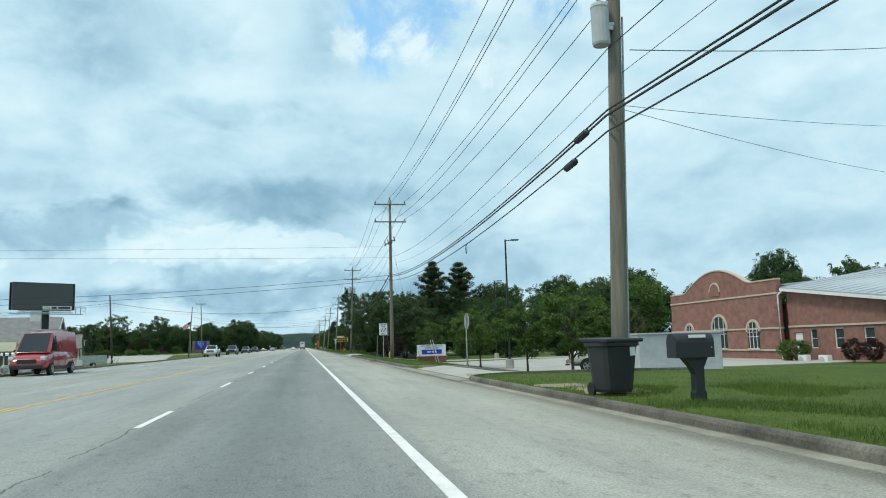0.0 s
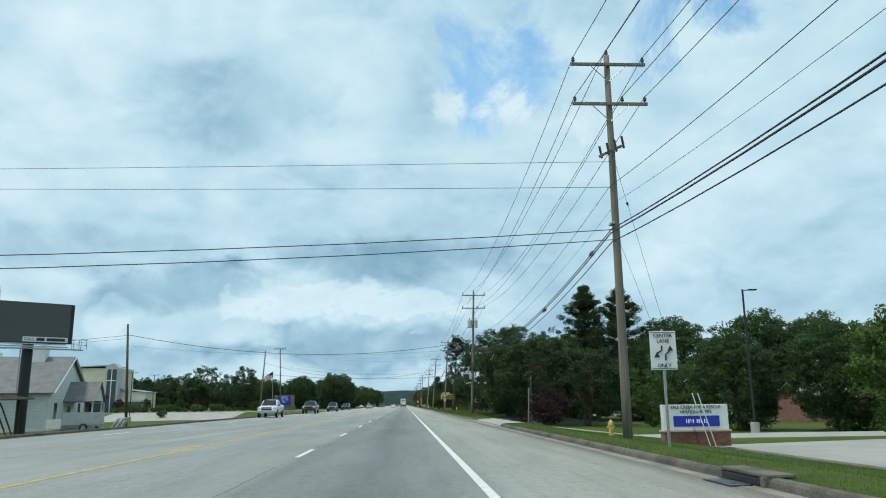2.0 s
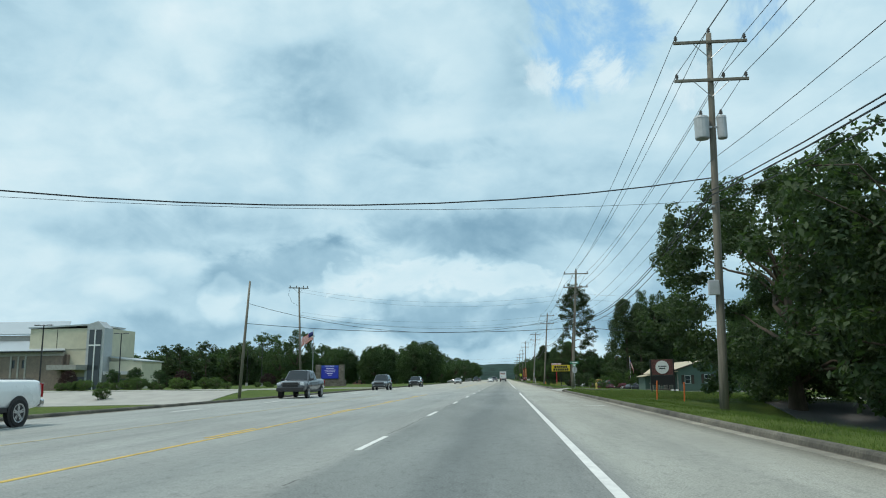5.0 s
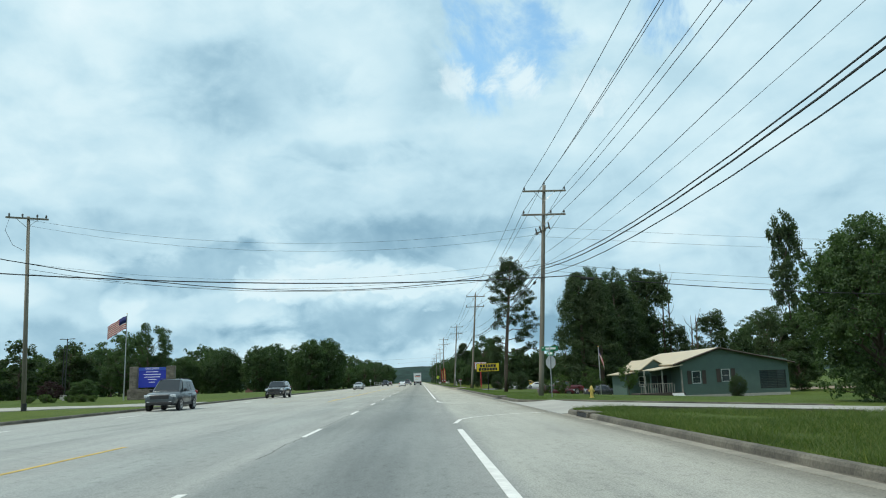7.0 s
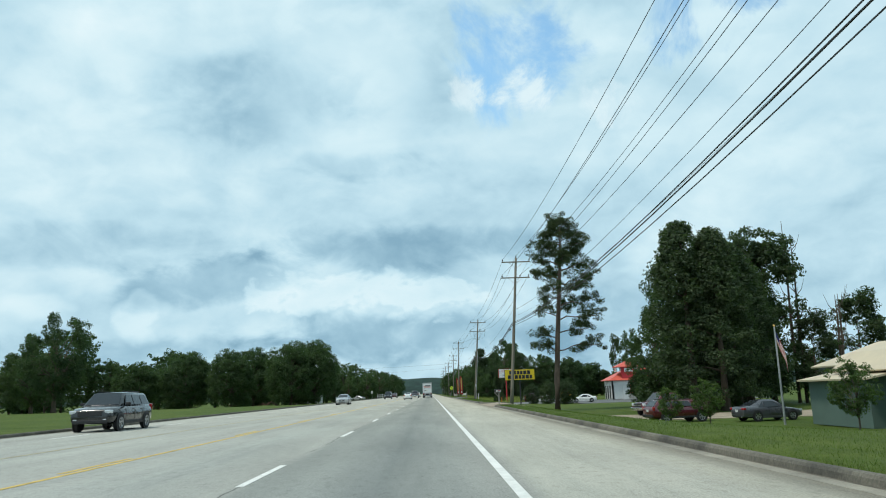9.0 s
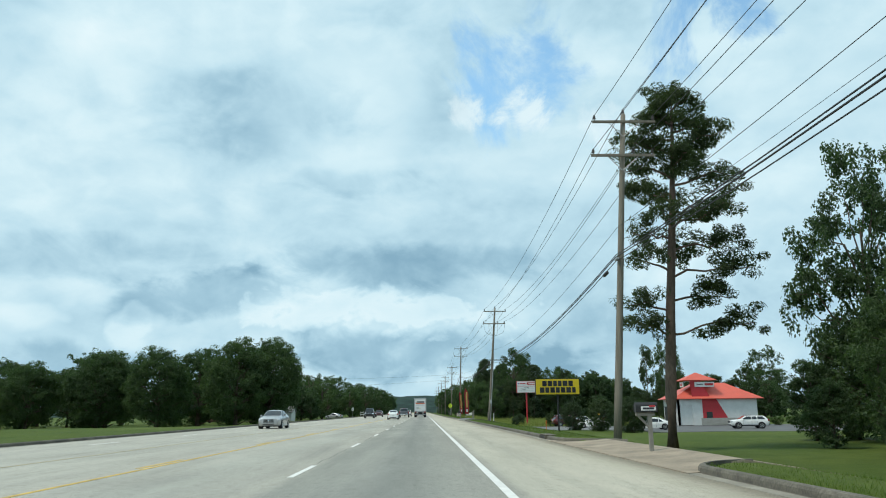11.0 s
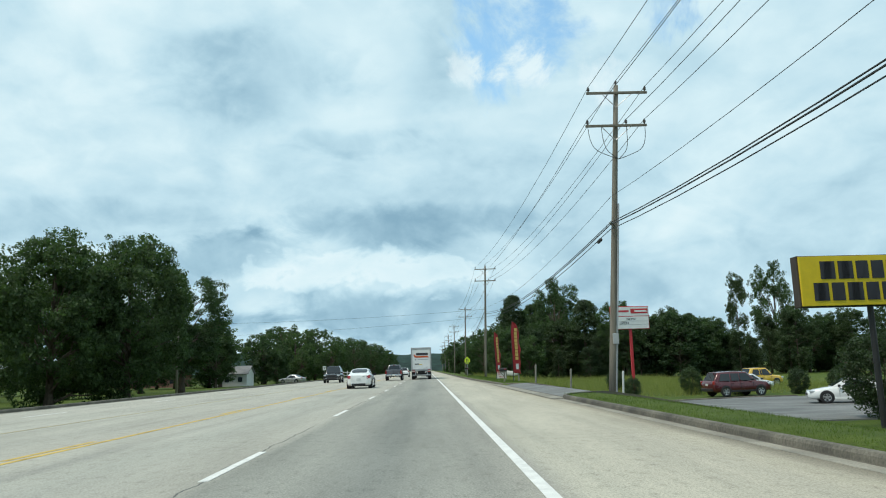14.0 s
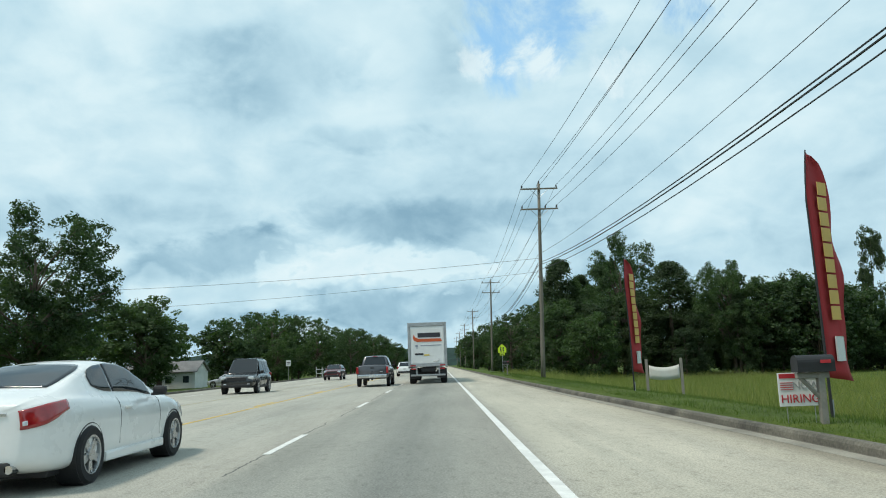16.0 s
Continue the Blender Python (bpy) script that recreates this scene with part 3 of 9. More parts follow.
def flat_strip(name, pts, w, material, parent, z=0.006):
    """A painted or poured band along a line on the level."""
    bm = bmesh.new()
    prev = None
    pts = [Vector((*p, 0)) for p in pts]
    for k, p in enumerate(pts):
        way = (pts[min(k + 1, len(pts) - 1)] - pts[max(k - 1, 0)]).normalized()
        side = Vector((way.y, -way.x, 0)) * w / 2
        row = [bm.verts.new(p + side + Vector((0, 0, z))), bm.verts.new(p - side + Vector((0, 0, z)))]
        if prev:
            bm.faces.new((prev[1], prev[0], row[0], row[1]))
        prev = row
    return part(name, bm, material, parent)


def bend(cx, cy, r, a0, a1, n=8):
    return [(cx + r * math.cos(radians(a0 + (a1 - a0) * k / n)), cy + r * math.sin(radians(a0 + (a1 - a0) * k / n))) for k in range(n + 1)]


# curved lines into the side road
flat_strip("edge_line", [(1.14, 174.6)] + bend(5.2, 175.8, 3.9, 178, 100) + [(8, 179.95)], 0.12, LINE, road)
flat_strip("edge_line", [(1.14, 199.5)] + bend(6.5, 196.6, 5.3, 180, 232) + [(4.7, 191.3)], 0.12, LINE, road)


def kerb(pts, label="weathered concrete kerb with a gutter pan along the road"):
    """A concrete kerb with a sloped face and a gutter, swept along a line; the road is on the left of the line."""
    prof = ((-0.30, -0.04), (-0.29, 0.008), (-0.03, 0.006), (0.0, 0.012), (0.012, 0.09), (0.04, 0.13), (0.08, 0.142), (0.15, 0.140), (0.165, -0.05))
    bm = bmesh.new()
    pts = [Vector((*p, 0)) for p in pts]
    prev = None
    for k, p in enumerate(pts):
        way = (pts[min(k + 1, len(pts) - 1)] - pts[max(k - 1, 0)]).normalized()
        side = Vector((way.y, -way.x, 0))
        p = Vector((p.x, p.y, min(0.0, ground_z(p.x, p.y) - 0.04) if p.x > 6.4 else 0.0))
        row = [bm.verts.new(p + side * d + Vector((0, 0, h))) for d, h in prof]
        if prev:
            for i in range(len(prof) - 1):
                bm.faces.new((prev[i], prev[i + 1], row[i + 1], row[i])).material_index = 1 if i < 2 else 2 if i == 2 else 0
        else:
            bm.faces.new(row[::-1])
        prev = row
    bm.faces.new(prev)
    return tagged(part("kerb", bm, (KERB, GUTTER, SILT)), label, "kerb", kind="structure")


def run(x0, y0, x1, y1, step=3.0):
    n = max(1, int(math.hypot(x1 - x0, y1 - y0) / step))
    return [(x0 + (x1 - x0) * k / n, y0 + (y1 - y0) * k / n) for k in range(n + 1)]


KX = 5.02
kerb(run(KX, -40, KX, 22.8) + bend(KX + 2.5, 22.8, 2.5, 180, 92)[1:] + run(KX + 2.8, 25.3, 14, 25.35))
kerb(run(24, 34.65, KX + 3.4, 34.6) + bend(KX + 3.2, 37.8, 3.2, 268, 180) + run(KX, 38.0, KX, 83)[1:] + bend(KX + 3, 83, 3, 180, 95)[1:])
kerb(bend(KX + 3, 102, 3, 265, 180) + run(KX, 102.5, KX, 177.8)[1:] + bend(KX + 1.8, 177.8, 1.8, 180, 95)[1:] + run(KX + 2.2, 179.65, 16, 179.85))
kerb(run(20, 188.9, KX + 4.9, 188.2) + bend(KX + 4.5, 192.5, 4.5, 266, 180) + run(KX, 193, KX, 255.9)[1:] + bend(KX + 2.0, 255.9, 2.0, 180, 100)[1:])
kerb(bend(kerb_x(272) + 2.5, 272, 2.5, 265, 180) + run(kerb_x(272), 272.2, kerb_x(336), 336)[1:] + bend(kerb_x(336) + 4, 336, 4, 180, 95)[1:] + run(9.5, 340, 14, 340)[1:])
kerb(run(26, 361.5, 8.5, 358.6) + bend(kerb_x(361) + 3, 361.6, 3, 270, 180)[1:] + run(kerb_x(362), 362, kerb_x(365), 365)[1:] + run(kerb_x(365), 365, kerb_x(382), 382)[1:] + run(kerb_x(382), 382, kerb_x(400), 400)[1:] + run(kerb_x(400), 400, kerb_x(400), 900, 20)[1:])
kerb([(x, y) for x, y in reversed(run(-16.55, -40, -16.55, 900, 12))], "low weathered kerb along the far side of the road")


def paving(name, material, label, category="driveway", lift=0.02):
    """A paved surface laid on the land from the kerb outwards, with an edge thickness."""
    x0, x1 = PAVED[name][:2]
    cols = [x for x in (5.03, 5.2, 5.4, 5.6, 6, 6.5, 7, 8, 9, 10, 11.5, 13, 15, 18, 22, 27, 33, 40, 50, 60, 80) if x0 < x < x1] if x0 > 0 else [x for x in (-80, -60, -50, -43, -37, -32, -28, -25, -22, -20, -18.5, -17.2) if x0 < x < x1]
    cols = [x0] + cols + [x1]
    n = 14
    bm = bmesh.new()
    rows = []
    for x in cols:
        a, b = paved_edges(name, x)
        row = []
        for j in range(n + 1):
            y = a + (b - a) * j / n
            z = ground_z(x, y)
            if 0 < x < 6.4:
                z = 0.0 if x < 5.3 else 0.10 * (x - 5.3) / 1.1
            row.append(bm.verts.new((x, y, z + lift)))
        rows.append(row)
    for a, b in zip(rows, rows[1:]):
        for j in range(n):
            bm.faces.new((a[j], b[j], b[j + 1], a[j + 1]))
    r = bmesh.ops.extrude_face_region(bm, geom=list(bm.faces))
    for v in r["geom"]:
        if isinstance(v, bmesh.types.BMVert):
            v.co.z -= 0.10
    bmesh.ops.recalc_face_normals(bm, faces=bm.faces)
    return tagged(part(name, bm, material), label, category, kind="structure")


paving("driveway_1", PAVE, "pale concrete entrance to the brick building's lot")
paving("parking_lot_1", PAVE, "pale concrete parking lot behind the grass strip", "parking lot", 0.03)
paving("driveway_2", PAVE, "pale concrete driveway between grass strips")
paving("driveway_3", TAR, "grey asphalt drive behind the mown verge", lift=0.03)
paving("side_road", PAVE, "grey side road joining the main road", "road")
paving("driveway_4", GRAVEL, "tan gravel driveway with a concrete apron")
paving("driveway_5", TAR, "dark asphalt lot beside the oil-change building", "parking lot", 0.03)
paving("driveway_6", WORN_TAR, "worn grey asphalt entrance between concrete kerbs")
# concrete gutter pans that run on across the entrances
for y0, y1 in ((22.8, 37.8), (83.0, 102.0), (336.0, 361.6)):
    k_ = (kerb_x(y0) + kerb_x(y1)) / 2
    pan = part("gutter_pan", box((0.52, y1 - y0, 0.05), (k_ - 0.14, (y0 + y1) / 2, 0.004), 0.008), GUTTER)
    tagged(pan, "pale concrete gutter pan across the driveway mouth", "gutter", kind="structure")
    part("pan_joint", box((0.04, y1 - y0, 0.02), (k_ - 0.42, (y0 + y1) / 2, -0.005)), SILT, pan)
    part("pan_joint", box((0.06, y1 - y0, 0.02), (k_ + 0.14, (y0 + y1) / 2, 0.025)), SILT, pan)
paving("driveway_7", PAVE, "pale concrete driveway crossing the lawn", lift=0.03)
paving("church_drive", PAVE, "pale drive across the church lawn")


# ---- grass ----
def blades(name, count, place, height, width, material, label, seed, bent=0.35):
    rng = np.random.default_rng(seed)
    verts = np.zeros((count, 3, 3))
    p = np.array([place(rng) for _ in range(count)])
    a = rng.uniform(0, 2 * np.pi, count)
    h = height * rng.uniform(0.45, 1.2, count) * (1 + 0.4 * np.sin(p[:, 0] * 1.9 + 1.3 * np.sin(p[:, 1] * 0.7)) * np.sin(p[:, 1] * 1.1 + 0.8 * p[:, 0]))
    lean = rng.normal(0, bent, (count, 2)) * h[:, None]
    side = np.stack([np.cos(a), np.sin(a), 0 * a], 1) * (width * rng.uniform(0.6, 1.3, count))[:, None]
    verts[:, 0], verts[:, 1] = p - side, p + side
    verts[:, 2] = p + np.concatenate([lean, h[:, None]], 1)
    me = bpy.data.meshes.new(name)
    me.from_pydata(verts.reshape(-1, 3).tolist(), [], np.arange(count * 3).reshape(-1, 3).tolist())
    me.materials.append(material)
    return tagged(new(name, me), label, "grass", kind="stuff")


OPEN = ((24.5, 36), (84.5, 100.5), (178.6, 191), (256.5, 271.5), (338, 360))


def verge(rng):
    while True:
        y = rng.uniform(0, 420)
        x = kerb_x(y) + 0.15 + rng.uniform(0, 1) ** 1.8 * 8
        if not any(a < y < b for a, b in OPEN) and not (x > 14.2 and 40 < y < 82 or x > 13 and 300 < y < 360):
            return (x, y, ground_z(x, y) - 0.01)


def wild(rng):
    y = rng.uniform(366, 470)
    x = 9.5 + rng.uniform(0, 1) ** 1.2 * 30
    return (x, y, ground_z(x, y) - 0.02)


def weedy(rng):
    while True:
        y = rng.uniform(150, 178.4)
        x = 5.2 + rng.uniform(0, 1) ** 1.3 * 13
        if noise.noise((x * 0.35, y * 0.3, 7.0)) > -0.25:
            return (x, y, ground_z(x, y) - 0.01)


def tufts(rng):
    while True:
        y = rng.choice([rng.uniform(2, 16), rng.uniform(110, 166), rng.uniform(360, 440)])
        x = 5.3 + rng.uniform(0, 1) * 6
        if noise.noise((x * 0.5, y * 0.4, 3.0)) > 0.05:
            return (x, y, ground_z(x, y) - 0.01)


blades("verge_grass", 240000, verge, 0.075, 0.0055, BLADE, "short mown grass along the kerb", 1)
blades("weedy_grass", 90000, weedy, 0.15, 0.006, BLADE, "rank uncut grass on the verge before the side road", 4, 0.75)
blades("pale_weeds", 16000, weedy, 0.17, 0.007, FIELD, "pale seeding weeds among the uncut grass", 5, 0.8)
blades("long_grass", 70000, tufts, 0.13, 0.006, BLADE, "longer grass tufts on the verge", 2)
blades("field_grass", 60000, wild, 0.75, 0.014, FIELD, "tall seeding field grass", 3)


# ---- trees ----
def leaf_cloud(centres, sizes, per, leaf, rng, droop=0.0, needle=False):
    """Many small leaves round the centres of clumps: vertices and faces."""
    c = np.repeat(np.array(centres, float), per, 0)
    s = np.repeat(np.array(sizes, float), per)
    n = len(c)
    d = rng.normal(size=(n, 3))
    d /= np.linalg.norm(d, axis=1)[:, None]
    r = s * rng.uniform(0.25, 1.0, n) ** 0.5
    p = c + d * r[:, None] * np.array([1, 1, 0.7])
    p[:, 2] -= droop * r
    nrm = d * 0.8 + rng.normal(size=(n, 3)) * 0.5 + np.array([0, 0, 0.5])
    nrm /= np.linalg.norm(nrm, axis=1)[:, None]
    a = np.cross(nrm, rng.normal(size=(n, 3)))
    a /= np.linalg.norm(a, axis=1)[:, None]
    b = np.cross(nrm, a)
    k = leaf * rng.uniform(0.6, 1.25, n)[:, None]
    w = 0.22 if needle else 0.55
    v = np.stack([p - a * k, p + b * k * w + nrm * k * 0.12, p + a * k, p - b * k * w + nrm * k * 0.12], 1).reshape(-1, 3)
    return v, np.arange(4 * n).reshape(-1, 4)


def limb(bm, a, b, r0, r1, rng, sag=0.12, n=4):
    a, b = Vector(a), Vector(b)
    pts = []
    for k in range(n + 1):
        f = k / n
        p = a.lerp(b, f)
        p.z += sag * (b - a).length * math.sin(f * math.pi)
        if 0 < k < n:
            p += Vector(rng.normal(0, 0.04 * (b - a).length, 3))
        pts.append(p)
    add_tube(bm, pts, [r0 + (r1 - r0) * k / n for k in range(n + 1)], 6)


def make_tree(name, label, height, bole, spread, clumps, per, leaf, clump, seed, bark, leaves, lobes=7, trunk=0.35, shape="round", category="tree", needle=False, stems=1, gap=0.0, bough=0):
    """One tree: tapered trunk with limbs, and a crown of leaf clumps with an uneven outline."""
    rng = np.random.default_rng(seed)
    root = thing(name, pose(0, 0, 0), label, category)
    ch = height - bole
    # lobes give the outline its bumps and hollows
    ldir = rng.normal(size=(lobes, 3))
    ldir /= np.linalg.norm(ldir, axis=1)[:, None]
    lamp_ = rng.uniform(-0.28, 0.22, lobes)
    centres, sizes = [], []
    while len(centres) < clumps:
        d = rng.normal(size=3)
        d /= np.linalg.norm(d)
        bump = 1 + sum(lamp_ * np.maximum(0, ldir @ d) ** 3) + rng.normal(0, 0.05)
        r = bump * rng.uniform(0.35, 1.0) ** 0.4
        if shape == "round":
            q = np.array([d[0] * spread / 2 * r, d[1] * spread / 2 * r, bole + ch / 2 + d[2] * ch / 2 * r])
        elif shape == "cone":
            f = rng.uniform(0, 1) ** 0.8
            a = rng.uniform(0, 2 * math.pi)
            d = np.array([math.cos(a), math.sin(a), f * 2 - 1])
            d /= np.linalg.norm(d)
            bump = 1 + 1.5 * sum(lamp_ * np.maximum(0, ldir @ d) ** 3) + 0.2 * math.sin(f * 21 + a * 2) + 0.12 * math.sin(f * 47 + a * 5)
            w = spread / 2 * (1 - f) ** 0.55 * rng.uniform(0.3, 1.05) ** 0.5 * max(0.35, bump) + 0.15
            q = np.array([math.cos(a) * w, math.sin(a) * w, bole + ch * f])
        elif shape == "tiers":
            # whorls of branches with rising tips, narrowing to a leader
            g = round(rng.uniform(0, 1) ** 0.9 * 13) / 13
            a = round(rng.uniform(0, 1) * 6) / 6 * 2 * math.pi + g * 23
            reach = 0.62 + 0.38 * math.sin(g * 57 + a * 3)
            k_ = rng.uniform(0.08, 1.0) ** 0.7
            w = spread / 2 * (0.10 + 0.95 * (1 - g) ** 0.75) * reach * k_
            a += rng.normal(0, 0.16)
            q = np.array([math.cos(a) * w, math.sin(a) * w, bole + ch * (0.92 * g) + w * (0.15 + 0.55 * k_) + rng.normal(0, 0.12)])
        else:
            f = rng.uniform(0, 1)
            a = rng.uniform(0, 2 * math.pi)
            w = spread / 2 * rng.uniform(0.2, 1.0) ** 0.5 * (0.55 + 0.45 * math.sin(f * math.pi)) * bump
            q = np.array([math.cos(a) * w, math.sin(a) * w, bole + ch * f])
        if gap and noise.noise(Vector(q) * 0.35 + Vector((seed, 0, 0))) < gap - 0.25:
            continue
        centres.append(q)
        sizes.append(clump * rng.uniform(0.65, 1.3))
    if bough:
        # clumps gather into rounded boughs, lit above and hollow between
        tips, sizes = centres[: max(8, len(centres) // bough)], []
        heart = np.array([0, 0, bole + ch * 0.45])
        centres = []
        for q in tips:
            out = q - heart
            out /= max(0.5, np.linalg.norm(out))
            big = rng.uniform(0.7, 1.35)
            for _ in range(bough):
                d = rng.normal(size=3)
                d = d / np.linalg.norm(d) + out * 0.55 + np.array([0, 0, 0.25])
                centres.append(q + d * clump * 1.25 * big * np.array([1, 1, 0.75]))
                sizes.append(clump * rng.uniform(0.45, 0.85))
    # the crown fills the height and spread named
    q = np.array(centres)
    q[:, 2] = bole + (q[:, 2] - bole) * (ch - clump * 0.7) / max(0.1, np.percentile(q[:, 2], 99.5) - bole)
    q[:, :2] *= (spread / 2 - clump * 0.4) / np.percentile(np.hypot(q[:, 0], q[:, 1]), 98)
    centres = [p for p in q]
    bm = bmesh.new()
    tops = []
    for s in range(stems):
        a = 2 * math.pi * s / stems + 0.6
        off = 0.0 if stems == 1 else trunk * 1.1
        lean = 0.0 if stems == 1 else spread * 0.12
        n = 7
        top = height * (0.93 if shape in ("cone", "tiers") else 0.72)
        line = []
        for k in range(n + 1):
            f = k / n
            line.append(Vector((math.cos(a) * (off + lean * f) + rng.normal(0, 0.02) * trunk * 4 * f, math.sin(a) * (off + lean * f) + rng.normal(0, 0.02) * trunk * 4 * f, -0.4 + (top + 0.4) * f)))
        rad = [trunk * (1.35 if k == 0 else 1.0) * (1 - 0.85 * k / n) / (1 if stems == 1 else 1.5) for k in range(n + 1)]
        add_tube(bm, line, rad, 10)
        tops.append((line, top))
    order = rng.permutation(len(centres))[: min(len(centres), 34 if shape != "cone" else 14)]
    for j in order:
        q = Vector(centres[j])
        line, top = tops[int(j) % stems]
        f = min(0.95, max(bole * 0.75, q.z * (0.62 if shape == "round" else 0.93)) / top)
        base = line[0].lerp(line[-1], f)
        limb(bm, base, q, trunk * (0.42 - 0.28 * f), 0.02, rng, sag=0.08)
    part("trunk", bm, bark, root, smooth=True)
    v, fc = leaf_cloud(centres, sizes, per, leaf, rng, 0.1, needle)
    raw("crown", v.tolist(), fc.tolist(), leaves, root)
    root["h"] = height
    return root


def plant(proto, x, y, h, turn=0.0, wide=1.0, base=None, label=""):
    """A copy of a tree at a place on the land, brought to the height given."""
    if proto.name in FAR and (y > 476 or x < -74 or x > 86):
        proto = FAR[proto.name]
    k = h / proto["h"]
    z = ground_z(x, y) if base is None else base
    s = proto.scale
    ob = copy_thing(proto, Matrix.Translation((x, y, z)) @ Matrix.Rotation(turn, 4, "Z") @ Matrix.Diagonal((k * wide / s.x, k * wide / s.y, k / s.z, 1)))
    if label:
        tagged(ob, label)
    return ob


def first(proto, x, y, h, turn=0.0, wide=1.0):
    """Stands the built tree itself at its place."""
    k = h / proto["h"]
    proto.matrix_basis = Matrix.Translation((x, y, ground_z(x, y))) @ Matrix.Rotation(turn, 4, "Z") @ Matrix.Diagonal((k * wide, k * wide, k, 1))
    return proto


maple = make_tree("maple_tree", "dense dark green maple with a full rounded crown", 16, 0.7, 15.0, 2300, 26, 0.165, 0.95, 11, BARK, LEAF, trunk=0.42, bough=9)
oak = make_tree("oak_tree", "tall oak with an open crown and visible limbs", 18, 2.6, 15, 1150, 32, 0.15, 0.9, 12, BARK, LEAF, lobes=9, trunk=0.45, gap=0.16, bough=9)
wood_tree = make_tree("wood_tree", "slender woodland tree with an uneven leafy crown", 15, 1.2, 8.0, 640, 28, 0.16, 0.8, 13, BARK, LEAF_DARK, lobes=8, trunk=0.24, shape="column", gap=0.12, bough=8)
edge_tree = make_tree("edge_tree", "leafy tree of the wood's edge with foliage to the ground", 11, 0.4, 9.0, 560, 24, 0.17, 0.85, 14, BARK, LEAF, lobes=8, trunk=0.2, bough=8)
cedar = make_tree("cedar_tree", "dark dense cedar with a ragged pointed crown", 15, 0.8, 7.0, 400, 66, 0.12, 0.66, 15, BARK, LEAF_DARK, trunk=0.3, shape="cone", gap=0.14)
white_pine = make_tree("white_pine", "tall pine with ragged layered branches", 17, 1.5, 10, 620, 56, 0.19, 0.5, 16, PINE_BARK, NEEDLE, trunk=0.34, shape="tiers", needle=True)
young_tree = make_tree("young_tree", "small young tree with a light green rounded crown", 6.5, 1.9, 5.2, 300, 26, 0.10, 0.5, 17, BARK, LEAF_LIGHT, trunk=0.12, gap=0.16, bough=5)
myrtle = make_tree("myrtle_tree", "broad many-stemmed tree with a dark dense crown", 10, 1.2, 11.5, 900, 34, 0.13, 0.72, 18, BARK, LEAF_DARK, trunk=0.2, stems=4, bough=8)
shrub = make_tree("shrub", "dense rounded evergreen shrub on the grass verge", 4.2, 0.15, 3.5, 420, 44, 0.065, 0.32, 19, BARK, LEAF_DARK, trunk=0.08, category="shrub", stems=3)
bush = make_tree("bush", "low clipped leafy bush", 1.6, 0.05, 2.4, 90, 30, 0.08, 0.25, 20, BARK, LEAF_LIGHT, trunk=0.04, category="bush", stems=3)
# thinner crowns for trees that stand far off
FAR = {}
for near, args in ((maple, (16, 1.0, 15.0, 900, 14, 0.29, 1.1, 51, BARK, LEAF)), (oak, (18, 2.6, 15, 650, 14, 0.27, 1.0, 52, BARK, LEAF)), (wood_tree, (15, 1.2, 8.0, 420, 13, 0.26, 0.85, 53, BARK, LEAF_DARK)), (edge_tree, (11, 0.4, 9.0, 400, 13, 0.26, 0.9, 54, BARK, LEAF))):
    kind_ = near.name.split(".")[0]
    FAR[near.name] = make_tree(kind_, near["label"] if "label" in near else "leafy tree of the far wood", *args, shape="column" if near == wood_tree else "round", trunk=0.3, gap=0.18 if near == oak else 0.0, bough=7)
plum = make_tree("plum_tree", "small purple-leaved plum tree beside the driveway", 4.6, 0.4, 4.2, 150, 44, 0.10, 0.4, 21, BARK, LEAF_RED, trunk=0.1, stems=3)


